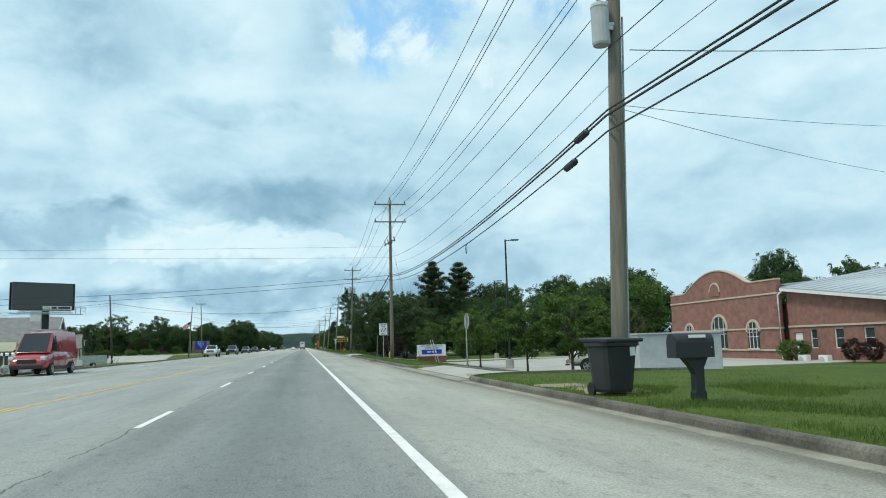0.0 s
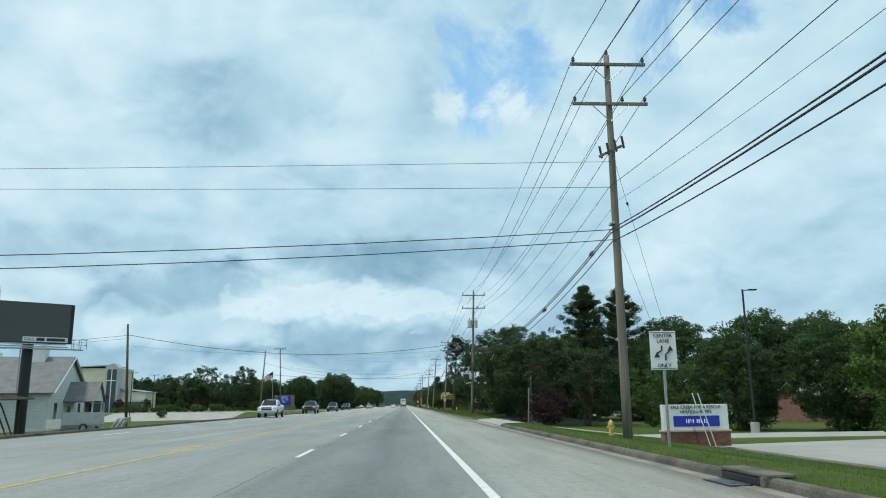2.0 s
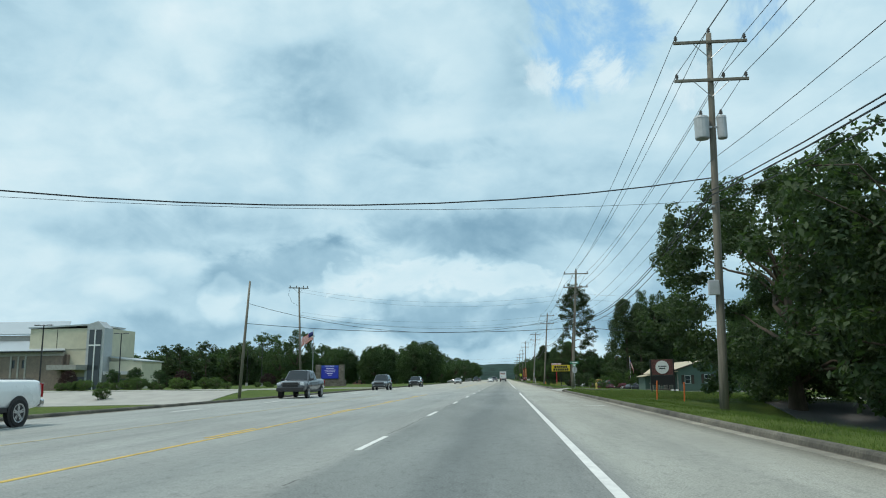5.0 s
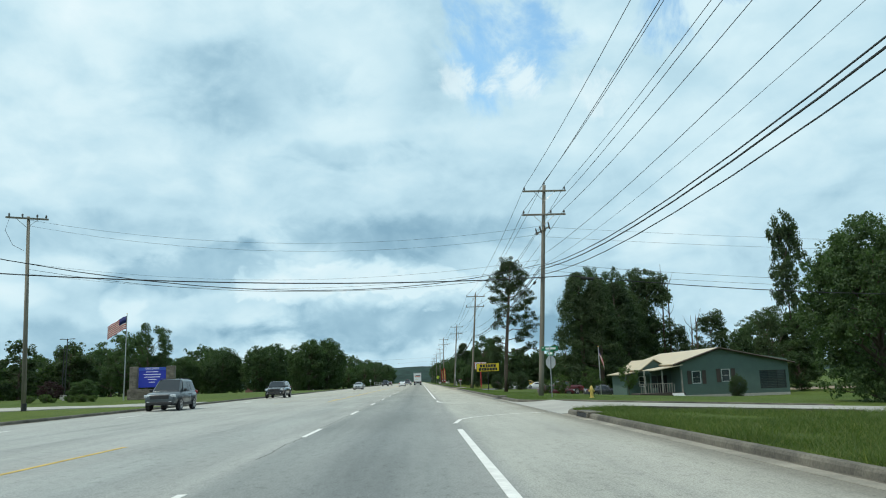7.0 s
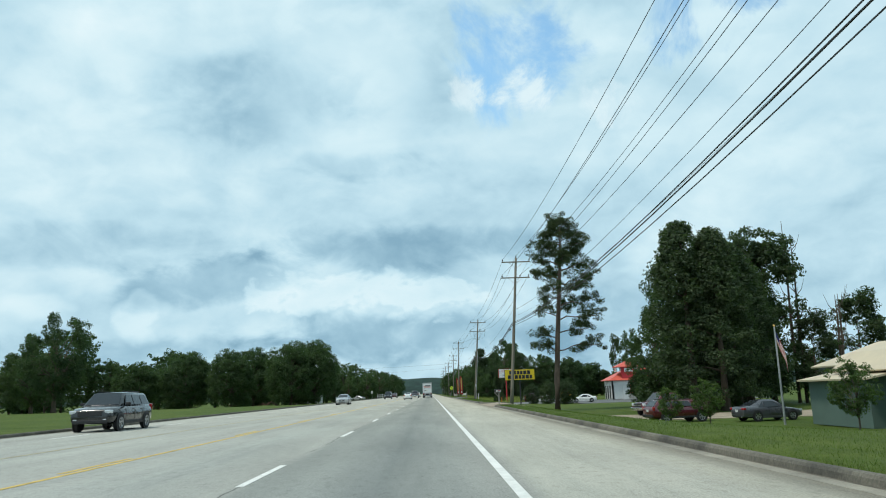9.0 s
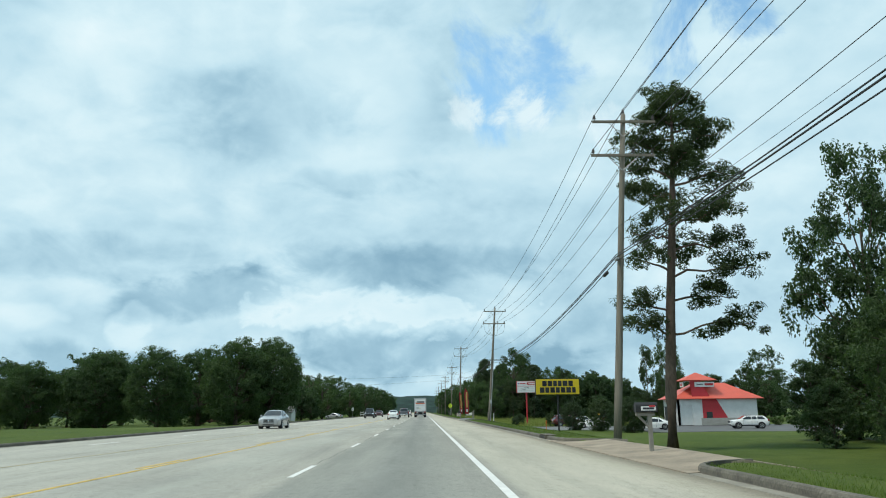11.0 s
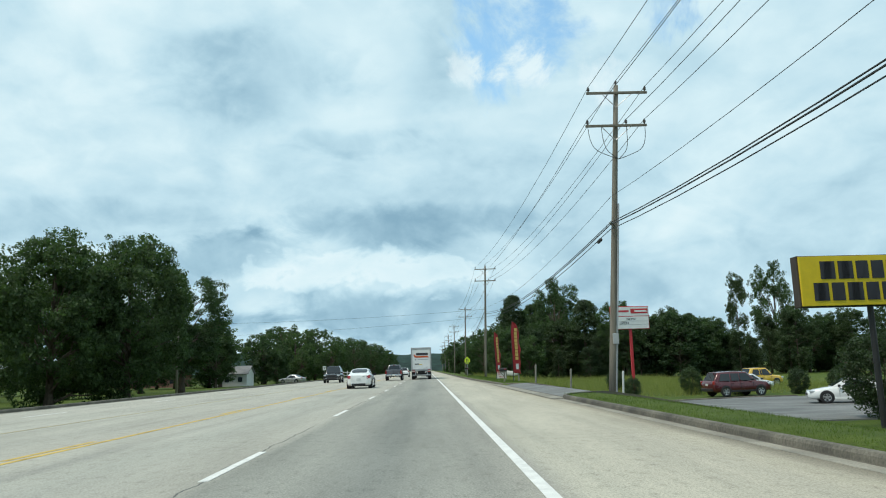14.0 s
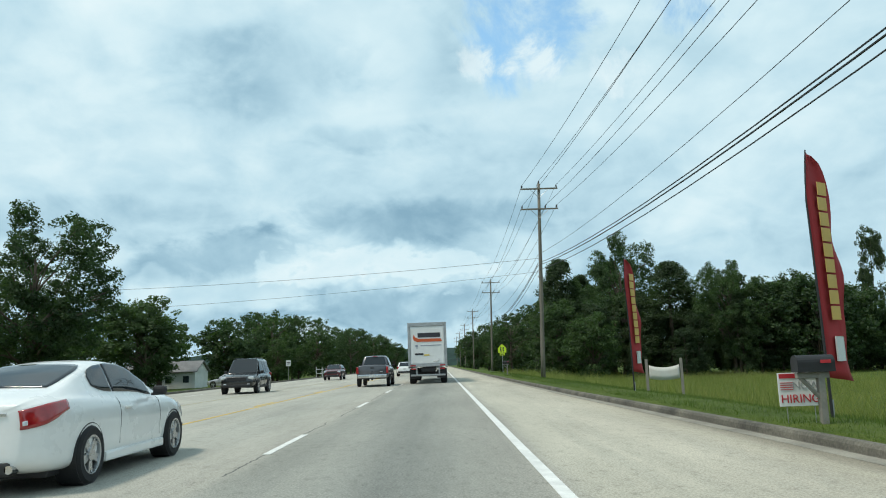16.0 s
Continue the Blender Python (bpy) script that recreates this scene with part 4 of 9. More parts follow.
def make_pine():
    """The tall roadside pine: bare lower trunk, forked limbs and tufted needle masses."""
    rng = np.random.default_rng(31)
    root = thing("roadside_pine", pose(15.57, 290.05, ground_z(15.57, 290.05)) @ Matrix.Diagonal((1.1, 1.1, 1.1, 1)), "tall roadside pine with a bare trunk and tufted open crown", "tree")
    line = [Vector((0.0, 0, -0.4)), Vector((0.12, 0, 3)), Vector((0.5, 0.1, 8)), Vector((0.95, 0, 13)), Vector((1.4, 0.1, 18)), Vector((1.55, 0, 21.6))]
    bm = tube(line, [0.42, 0.33, 0.28, 0.22, 0.13, 0.04], 12)
    centres, sizes = [], []
    specs = [(6.6, 200, 2.6), (6.6, 350, 4.8), (8.0, 165, 2.3), (8.6, 20, 4.4), (10.0, 340, 4.6), (10.4, 190, 2.0), (11.2, 60, 3.6), (11.6, 10, 4.5), (12.4, 150, 2.3), (13.0, 320, 3.8), (13.4, 240, 2.6),
             (14.2, 30, 4.6), (14.6, 190, 2.8), (15.2, 100, 3.0), (15.8, 350, 4.0), (16.2, 170, 3.0), (16.8, 270, 2.6), (17.2, 45, 3.4), (17.8, 180, 2.8), (18.2, 330, 3.0), (18.8, 120, 2.6), (19.3, 10, 2.6), (19.8, 210, 2.4), (20.3, 70, 2.0), (20.8, 290, 1.8), (21.3, 150, 1.4), (21.7, 20, 1.0)]
    for z, ang, ln in specs:
        base = None
        for a, b in zip(line, line[1:]):
            if a.z <= z <= b.z:
                base = a.lerp(b, (z - a.z) / (b.z - a.z))
        base = base or line[-1]
        a = radians(ang)
        tip = base + Vector((math.cos(a) * ln, math.sin(a) * ln, ln * rng.uniform(0.05, 0.3)))
        limb(bm, base, tip, 0.085, 0.03, rng, 0.06, 5)
        for k in range(int(5 + ln * 3.2)):
            f = rng.uniform(0.42, 1.05)
            c = base.lerp(tip, f) + Vector(rng.normal(0, 0.42, 3)) + Vector((0, 0, 0.22))
            centres.append(tuple(c))
            sizes.append(rng.uniform(0.38, 0.68))
    for k in range(70):
        d = rng.normal(size=3)
        d /= np.linalg.norm(d)
        centres.append((1.3 + d[0] * 2.1 * rng.uniform(0.4, 1), d[1] * 2.1, 19.2 + d[2] * 2.5))
        sizes.append(0.6)
    part("trunk", bm, PINE_BARK, root, smooth=True)
    v, fc = leaf_cloud(centres, sizes, 84, 0.165, rng, 0.0, True)
    raw("crown", v.tolist(), fc.tolist(), NEEDLE, root)


make_pine()
rnd = random.Random(77)


def turn():
    return rnd.uniform(0, 6.28)


# the maples of the park, across the road
first(maple, -32.4, 374.0, 15.2, 0.4, 0.86)
plant(maple, -27.8, 379.0, 15.6, 2.1, 0.82)
for x, y, h in ((-46.9, 377, 13.6), (-59, 381, 13.5), (-70, 378, 11.5), (-82, 392, 13), (-66, 402, 15), (-95, 384, 13), (-50, 412, 16), (-108, 400, 14), (-76, 420, 17), (-125, 402, 15)):
    plant(maple, x, y, h + 0.8, turn(), rnd.uniform(0.85, 1.05))
first(oak, -37.0, 423.0, 18.6, 1.0)
for x, y, h in ((-48, 436, 16), (-45, 470, 13), (-57, 313, 15.5), (-64, 320, 13.5), (-92, 388, 21), (-88, 372, 15), (-41, 604, 20), (-45, 545, 18), (-52, 575, 18), (-36, 640, 18)):
    plant(oak, x, y, h, turn(), rnd.uniform(0.85, 1.1))
first(edge_tree, -38, 500, 9)
for x, y, h in ((-33, 530, 7), (-41, 520, 11), (-60, 520, 14), (-36, 575, 12), (-30, 690, 14), (-44, 700, 17), (-60, 640, 19)):
    plant(edge_tree, x, y, h, turn())
for near, x, y, h in ((maple, -150, 430, 15), (oak, -46, 560, 17), (wood_tree, 90, 452, 15), (edge_tree, -34, 512, 9)):
    first(FAR[near.name], x, y, h, 0.7)
# woods behind the church lawn and along the far side
for k in range(46):
    x = -210 + k * 3.9 + rnd.uniform(-3, 3)
    y = 405 + rnd.uniform(0, 60) + max(0, (x + 90)) * 1.4
    plant(rnd.choice((wood_tree, edge_tree, oak)), x, y, rnd.uniform(12, 18), turn(), rnd.uniform(1.0, 1.4))
for k in range(26):
    plant(rnd.choice((edge_tree, wood_tree)), -150 + k * 3.2 + rnd.uniform(-2, 2), 330 + rnd.uniform(-8, 14) - k * 0.8, rnd.uniform(9, 13), turn(), 1.3)
# beside the brick building and its lot
first(young_tree, 13.35, 56.65, 4.7, 0.3)
for x, y, h in ((13.6, 62.5, 4.6), (13.5, 44.7, 4.4), (15.2, 41.4, 5.3), (19.0, 41.6, 5.9), (14.3, 83.8, 4.6)):
    plant(young_tree, x, y, h, turn(), rnd.uniform(0.95, 1.15))
for x, y, h in ((45, 96, 12), (54, 92, 10), (62, 86, 10), (72, 80, 11), (37, 106, 9.5), (84, 62, 15), (92, 55, 14), (30, 110, 9), (39.5, 98, 9.5), (48, 104, 10)):
    plant(maple, x, y, h, turn(), rnd.uniform(0.9, 1.1))
for x, y, h in ((96, 44, 16), (78, 70, 15)):
    plant(oak, x, y, h, turn())
plant(maple, 75.7, 110, 16.4, 0.9, 0.72)
plant(maple, 90.0, 110, 15.0, 2.6, 0.7)
for x, y, h in ((40, 112, 4.2), (44, 110, 4.6), (49, 112, 4.4), (54, 110, 5.0), (60, 106, 5.0), (26, 122, 3.6)):
    plant(edge_tree, x, y, h, turn())
first(white_pine, 25.4, 147.0, 19.0, 0.5, 1.1)
plant(white_pine, 31.8, 152.0, 19.4, 2.5, 1.15)
for x, y, h in ((38.5, 151, 15), (29, 162, 14), (57, 161, 17), (33, 146, 11.5), (64, 156, 16)):
    plant(maple, x, y, h, turn(), 1.0)
first(myrtle, 14.0, 132.5, 10.6, 0.2)
for x, y, h in ((18.5, 139, 10.5), (22, 155, 12), (20.5, 128, 9.0)):
    plant(myrtle, x, y, h, turn(), 0.95)
first(plum, 12.6, 109.0, 3.6, 0.0, 1.1)
# near the green house
verge_tree = make_tree("verge_tree", "broad dense dark tree standing beside the verge", 12.2, 0.6, 14.5, 1250, 60, 0.105, 0.72, 41, BARK, LEAF_DARK, trunk=0.4, bough=9)
first(verge_tree, 14.4, 148.2, 12.3, 0.7, 1.0)
plant(maple, 27.5, 166.0, 14.5, 1.7, 0.9)
plant(maple, 30.2, 201.0, 12.6, 2.2, 0.82)
plant(wood_tree, 55.8, 263.2, 26.5, 1.1, 0.5)
plant(oak, 70, 252, 23, 0.4, 0.7)
plant(wood_tree, 41.5, 241, 9.5, 0.6, 0.8)
plant(edge_tree, 43, 250, 9.0, 0.9, 0.8)
for x, y, h in ((56, 246, 18), (62, 236, 18), (52, 262, 12)):
    plant(rnd.choice((oak, wood_tree)), x, y, h, turn(), 1.2)
first(cedar, 25.8, 270.5, 19.2, 0.1, 1.1)
for x, y, h in ((29.5, 274, 17.5), (33.5, 279, 18.5), (37, 284, 18)):
    plant(cedar, x, y, h, turn(), 1.25)
first(wood_tree, 42.5, 290, 22.0, 0.5)
for x, y, h in ((46, 286, 11), (54, 290, 14), (63, 275, 13), (39.5, 292, 19), (69, 268, 17), (75, 262, 18)):
    plant(wood_tree, x, y, h, turn(), 1.1)
for x, y, h in ((35.5, 300, 24.5), (40.5, 292, 22.5)):
    plant(oak, x, y, h, turn(), 0.62)
plant(cedar, 28.4, 269.4, 18.2, 1.0, 1.0)
plant(oak, 24.6, 279, 10.5, 0.3, 0.7)
for x, y, h in ((35, 303, 9), (30.5, 301, 6.5), (39, 300, 12), (44, 305, 14), (33, 296, 9), (24, 279.5, 4.0), (28, 283, 5.0), (31, 288, 6.0), (35, 287, 5.0), (26, 290, 4.5), (32, 276, 4.0)):
    plant(edge_tree, x, y, h, turn())
for x, y, h in ((16.9, 213.5, 2.5), (17.0, 226.8, 3.0), (17.2, 243.5, 3.0), (15.6, 246, 2.6)):
    plant(young_tree, x, y, h, turn(), 0.9)
plant(shrub, 31.2, 226.4, 2.2, 0.4)
for x, y, h in ((52, 235, 7), (57, 231, 8), (61, 239, 9), (46.5, 244, 5), (66, 233, 10)):
    plant(edge_tree, x, y, h, turn(), 1.2)


def dead_tree(x, y, h, seed):
    """A bare standing trunk with a few broken limbs."""
    rng = random.Random(seed)
    z = ground_z(x, y)
    root = thing("dead_tree", pose(x, y, z), "bare grey dead tree with broken limbs behind the house", "tree", "dead trees")
    part("trunk", tube([(0, 0, -0.3), (0.1, 0.1, h * 0.4), (0.3, 0, h * 0.75), (0.35, 0.1, h)], [0.22, 0.17, 0.09, 0.03], 8), BARK, root)
    for k in range(9):
        z0, a, d = h * rng.uniform(0.45, 0.9), rng.uniform(0, 6.28), rng.uniform(0.8, 2.0)
        bx = 0.3 * z0 / h
        part("limb", tube([(bx, 0.05, z0), (bx + d * 0.5 * math.cos(a), d * 0.5 * math.sin(a), z0 + d * 0.6), (bx + d * 0.8 * math.cos(a), d * 0.8 * math.sin(a), z0 + d * 1.5)], [0.06, 0.035, 0.012], 5), BARK, root)


for x, y, h, seed in ((44.6, 288, 22.5, 1), (46.0, 289, 21.0, 2), (48.0, 284, 12.5, 3), (50.0, 287, 13.0, 4)):
    dead_tree(x, y, h, seed)
# shrubs round the yellow sign and the oil-change lot
first(shrub, 23.5, 327.7, 4.2, 0.2, 1.15)
for x, y, h in ((21.4, 334.0, 4.2), (19.3, 340.4, 3.9), (16.9, 376.5, 2.2), (21.2, 369.2, 2.3), (24.0, 367.0, 2.0), (27.6, 364.5, 2.0), (29.5, 362.5, 1.9), (14.2, 361.0, 1.6)):
    plant(shrub, x, y, h, turn())
for k in range(6):
    plant(bush, 47 + k * 2.2, 352.0 + rnd.uniform(-0.4, 0.4), rnd.uniform(1.1, 1.5), turn())
# the wood behind the field
for k in range(46):
    plant(rnd.choice((edge_tree, wood_tree, wood_tree, cedar)), 16 + k * 1.5 + rnd.uniform(-1.2, 1.2), 449 + rnd.uniform(-4, 12), rnd.uniform(5.5, 12.0), turn(), rnd.uniform(1.0, 1.3))
plant(cedar, 18.6, 467, 18.0, 0.4, 1.25)
plant(oak, 26.3, 462, 20.8, 1.2, 0.8)
plant(cedar, 30.6, 453.6, 15.4, 2.0, 1.5)
plant(oak, 36.0, 447, 14.4, 3.3, 0.75)
for x, y, h in ((22, 472, 15), (32, 494, 21), (24, 480, 17), (40, 458, 14.5), (47, 455, 13.5), (20.5, 452, 10)):
    plant(rnd.choice((cedar, wood_tree, oak)), x, y, h, turn(), 1.1)
for k in range(44):
    x = 37 + k * 2.6 + rnd.uniform(-1.5, 1.5)
    y = 452 - k * 0.5 + rnd.uniform(-5, 16)
    plant(rnd.choice((wood_tree, edge_tree, edge_tree, cedar, oak)), x, y, rnd.uniform(7, 13.5), turn(), rnd.uniform(0.9, 1.2))
plant(wood_tree, 68.0, 470.7, 22.0, 0.3, 0.45)
plant(oak, 71.3, 460, 23.0, 1.9, 0.55)
plant(oak, 96, 455, 20.0, 2.9, 0.7)
for k in range(34):
    plant(rnd.choice((edge_tree, wood_tree, oak)), 14.5 + rnd.uniform(0, 14) + k * 0.25, 478 + k * 11 + rnd.uniform(-4, 4), rnd.uniform(10, 17), turn(), 1.2)
for x, y, h in ((-27, 520, 11), (-24, 556, 12), (-28, 590, 14), (-23.5, 622, 13), (-25, 668, 14), (13.0, 560, 11), (12.0, 600, 13), (13.5, 650, 14), (11.8, 700, 14)):
    plant(rnd.choice((edge_tree, oak)), x, y, h, turn(), 1.1)
for k in range(30):
    plant(rnd.choice((edge_tree, wood_tree, oak)), -26 - rnd.uniform(0, 16) - k * 0.2, 640 + k * 12 + rnd.uniform(-4, 4), rnd.uniform(11, 18), turn(), 1.2)
# flower bed bushes by the church
first(bush, -48, 196, 1.4)
for k in range(14):
    plant(bush, -62 + k * 1.8 + rnd.uniform(-0.4, 0.4), 212 + rnd.uniform(-1.5, 1.5), rnd.uniform(0.9, 1.8), turn())
for x, y, h in ((-54, 216, 3.4), (-50, 215, 3.0), (-58, 217, 3.2)):
    plant(edge_tree, x, y, h, turn())
for x, y, h in ((-46, 214, 2.8), (-63, 214, 3.0)):
    plant(plum, x, y, h, turn())
plant(plum, -41.9, 240.6, 2.5, 0.6, 1.25)
plant(edge_tree, -38.0, 240.4, 2.6, 1.2, 1.75)
for x, h in ((-43.0, 0.9), (-41.3, 1.0), (-40.5, 0.6), (-38.6, 0.85), (-37.4, 0.95), (-36.2, 0.8)):
    plant(bush, x, 238.2, h, turn())


# ---- far ridge ----
def ridge(name, y, x0, x1, height, label, seed, depth=260):
    rng = np.random.default_rng(seed)
    n = 90
    verts, faces = [], []
    for j in range(7):
        f = j / 6
        for i in range(n + 1):
            u = i / n
            x = x0 + (x1 - x0) * u
            env = math.sin(math.pi * u) ** 0.5
            h = height * env * (0.72 + 0.28 * noise.noise((x * 0.004, seed, 0))) + 5 * noise.noise((x * 0.03, seed + 4, 0)) + 2.5 * noise.noise((x * 0.12, seed + 9, 0))
            verts.append((x, y + depth * f, -3 + max(0, h) * math.sin(f * math.pi / 2) + 3.0 * noise.noise((x * 0.05, f * 9, seed))))
    for j in range(6):
        for i in range(n):
            a = j * (n + 1) + i
            faces.append((a, a + 1, a + n + 2, a + n + 1))
    tagged(raw(name, verts, faces, RIDGE, smooth=True), label, "hill", kind="structure")


RIDGE = surface("wooded_hillside", (0.030, 0.056, 0.048), 0.95, vary=0.4, scale=0.05, fine=0.35, bump=1.0, spec=0.1)
ridge("backdrop_ridge", 1700, -900, 330, 62, "low wooded ridge in the distance", 3)
ridge("backdrop_ridge_2", 2300, -300, 1500, 60, "far wooded ridge beyond the road", 8)


# ---- poles and wires ----
def insulator(bm, at):
    x, y, z = at
    for r, h0, h1 in ((0.035, 0, 0.10), (0.075, 0.08, 0.12), (0.055, 0.12, 0.17), (0.07, 0.17, 0.20), (0.035, 0.20, 0.26)):
        add_tube(bm, [(x, y, z + h0), (x, y, z + h1)], r, 8)


ARM_TOP, ARM_LOW = -0.45, -2.15
ON_TOP, ON_LOW = (-1.42, 1.42), (-1.42, 0.5, 1.42)


def power_pole(x, y, xt, h, label, arms=True, cans=0, bank=False, bank_drop=0.0, loops=False, box_at=0.0, dark=False, drop=False, shift=0.0, can_at=0.0):
    """A wooden pole with two crossarms, braces and insulators. Returns the places of its wires."""
    z0 = ground_z(x, y)
    root = thing("utility_pole", pose(x, y, z0), label, "utility pole", "power line poles")
    dx, top = xt - x, h - z0
    n = 6
    part("pole", tube([(dx * k / n, 0, -0.6 + (top + 0.6) * k / n) for k in range(n + 1)], [0.19 - 0.075 * k / n for k in range(n + 1)], 12), POLE_DARK if dark else POLE, root, smooth=True)
    wires = []

    def across(z):
        return dx * z / top

    if arms:
        for off, ons in ((ARM_TOP, ON_TOP), (ARM_LOW, ON_LOW)):
            z = top + off
            arm = part("crossarm", box((3.05, 0.10, 0.12), (across(z) + shift, -0.17, z), 0.012), POLE, root)
            for s in (-1, 1):
                part("brace", tube([(across(z) + s * 0.75, -0.2, z - 0.05), (across(z - 0.7) + s * 0.02, -0.13, z - 0.72)], 0.018, 6), STEEL, root)
            for o in ons:
                bm = bmesh.new()
                insulator(bm, (across(z) + o + shift, -0.17, z + 0.06))
                part("insulator", bm, PORCELAIN, root)
                wires.append((x + across(z) + o + shift, y - 0.17, z0 + z + 0.30))
        bm = bmesh.new()
        insulator(bm, (dx, 0, top))
        part("insulator", bm, PORCELAIN, root)
        wires.append((x + dx, y, h + 0.25))
    for k in range(cans):
        z = can_at or top - 4.2
        s = (-1, 1)[k]
        w = (0.2 if can_at else 0.30) if k == 0 else 0.2
        can = part("transformer", lathe(((w * 0.92, 0), (w, 0.05), (w, 0.85), (w * 1.05, 0.87), (w * 0.95, 0.95), (w * 0.4, 1.02)), 14, (across(z) + s * (w + 0.16), -0.1, z - 0.5)), GREY_PAINT, root, smooth=False)
        bm = bmesh.new()
        insulator(bm, (across(z) + s * (w + 0.16), -0.1, z + 0.5))
        part("bushing", bm, PORCELAIN, can)
        part("bracket", box((0.3, 0.1, 0.08), (across(z) + s * 0.2, -0.1, z)), STEEL, root)
    if bank:
        z = top - 3.3 - bank_drop
        part("cutout_arm", box((1.3, 0.09, 0.11), (across(z) - 0.1, -0.2, z), 0.01, (0, -28, 25)), POLE, root)
        for k in range(4):
            part("cutout", tube([(across(z) - 0.5 + k * 0.3, -0.35, z - 0.35 + k * 0.14), (across(z) - 0.62 + k * 0.3, -0.5, z + 0.1 + k * 0.14)], 0.05, 8), PORCELAIN, root)
    if loops:
        for s, r in ((-1.42, 1.0), (0.5, 0.6), (-0.75, 0.7), (1.42, 1.0)):
            z = top + ARM_LOW
            pts = [(across(z) + s * (1 - f * f), -0.2 - 0.15 * math.sin(f * 3.14), z - 1.75 * math.sin(f * math.pi / 2) ** 0.9 * (1.0 if f < 0.8 else 1.0) - 0.12 * math.sin(f * 6)) for f in (k / 10 for k in range(11))]
            part("jumper", tube(pts, 0.016, 6), WIRE, root)
        part("conduit", tube([(0.20, -0.12, 0), (0.17 + dx * 0.6, -0.12, top * 0.6)], 0.05, 8), STEEL, root)
        part("meter_box", box((0.28, 0.2, 0.5), (0.32, -0.1, 2.6), 0.02), GREY_PAINT, root)
    if box_at:
        part("terminal_box", box((0.42, 0.22, 0.6), (across(box_at) - 0.25, -0.15, box_at), 0.03), GREY_PAINT, root)
    if drop:
        part("ground_wire", tube([(0.2, -0.05, 0), (0.2 + dx * 0.6, -0.03, top * 0.62)], 0.025, 6), GREY_PAINT, root)
        part("guard", tube([(0.215, 0.02, 0), (0.215, 0.02, 3.0)], 0.04, 6), STEEL, root)
    part("cable_hardware", box((0.12, 0.45, 0.10), (across(8.0 - z0) - 0.16, 0, 8.0 - z0), 0.02), STEEL, root)
    return wires


POLES = [(8.6, -58, 8.6, 15.0), (6.5, 15.0, 7.08, 13.4), (8.15, 70.7, 8.2, 15.05), (8.5, 139.8, 9.02, 15.6), (8.25, 204, 9.3, 14.6), (8.4, 275.6, 9.65, 15.15), (8.6, 344, 9.8, 15.0), (8.1, 415, 8.6, 15.7),
         (8.6, 482, 9.0, 15.2), (8.6, 552, 8.8, 15.2), (8.7, 622, 8.8, 15.2), (8.8, 692, 8.8, 15.2), (8.8, 762, 8.9, 15.2)]
MORE = {1: dict(cans=1, drop=True, shift=0.6, can_at=8.0), 2: dict(bank=True, bank_drop=0.85), 3: dict(cans=2, box_at=4.9), 4: dict(bank=True), 5: dict(), 6: dict(loops=True), 7: dict()}
runs = []
for k, (x, y, xt, h) in enumerate(POLES):
    runs.append(power_pole(x, y, xt, h, "weathered wooden power pole with two crossarms beside the road", **MORE.get(k, {})))


def span(a, b, sag, n=14):
    a, b = Vector(a), Vector(b)
    return [a.lerp(b, k / n) - Vector((0, 0, 4 * sag * (k / n) * (1 - k / n))) for k in range(n + 1)]


def line(name, places, r, sag, material, label, category, group=""):
    pts = []
    sags = sag if isinstance(sag, (list, tuple)) else [sag] * len(places)
    for a, b, d in zip(places, places[1:], sags):
        s = span(a, b, d)
        pts += s if not pts else s[1:]
    return tagged(part(name, tube(pts, r, 5), material, None), label, category, group)


SAG = (1.0, 1.0, 1.5, 1.05, 1.1, 1.3, 1.1, 1.1, 1.1, 1.1, 1.1, 1.1)
LOW_SAG = (1.3, 0.86, 1.9, 1.84, 1.05, 1.4, 1.2, 1.3, 1.3, 1.3, 1.3, 1.3)
for k in range(6):
    line("power_line", [w[k] for w in runs], 0.0145, SAG, CONDUCTOR, "bare overhead power line strung between wooden poles", "power line", "overhead lines")


def on_pole(k, z, off=-0.16):
    x, y, xt, h = POLES[k]
    return (x + (xt - x) * z / h + off, y, z)


NEUTRAL = (9.8, 7.6, 9.5, 9.95, 9.5, 9.5, 9.3, 9.8, 9.6, 9.6, 9.6, 9.6, 9.6)
COMM = (7.9, 6.19, 7.78, 8.7, 8.8, 8.4, 8.2, 9.1, 8.2, 8.2, 8.2, 8.2, 8.2)
line("neutral_wire", [on_pole(k, NEUTRAL[k]) for k in range(13)], 0.011, SAG, CONDUCTOR, "thin neutral wire below the crossarms", "power line", "overhead lines")
line("neutral_wire", [on_pole(k, NEUTRAL[k] - 0.55, 0.16) for k in range(6)], 0.007, SAG, CONDUCTOR, "thin wire below the crossarms", "power line", "overhead lines")
# the three cables hang closer together at some poles
DROPS = {0: (0.0, -0.12, -0.48), 1: (0.0, -0.12, -0.48), 2: (0.0, -0.14, -0.50), 5: (-0.20, -0.32, -0.50), 6: (-0.20, -0.32, -0.54)}


def cable_at(k, j):
    return COMM[k] + DROPS.get(k, (0.0, -0.20, -0.58))[j]


for j, off, r in ((0, -0.18, 0.022), (1, -0.2, 0.027), (2, -0.18, 0.020)):
    line("telephone_cable", [on_pole(k, cable_at(k, j), off) for k in range(13)], r, LOW_SAG, WIRE, "black telephone cable strung low between the poles", "cable", "overhead lines")


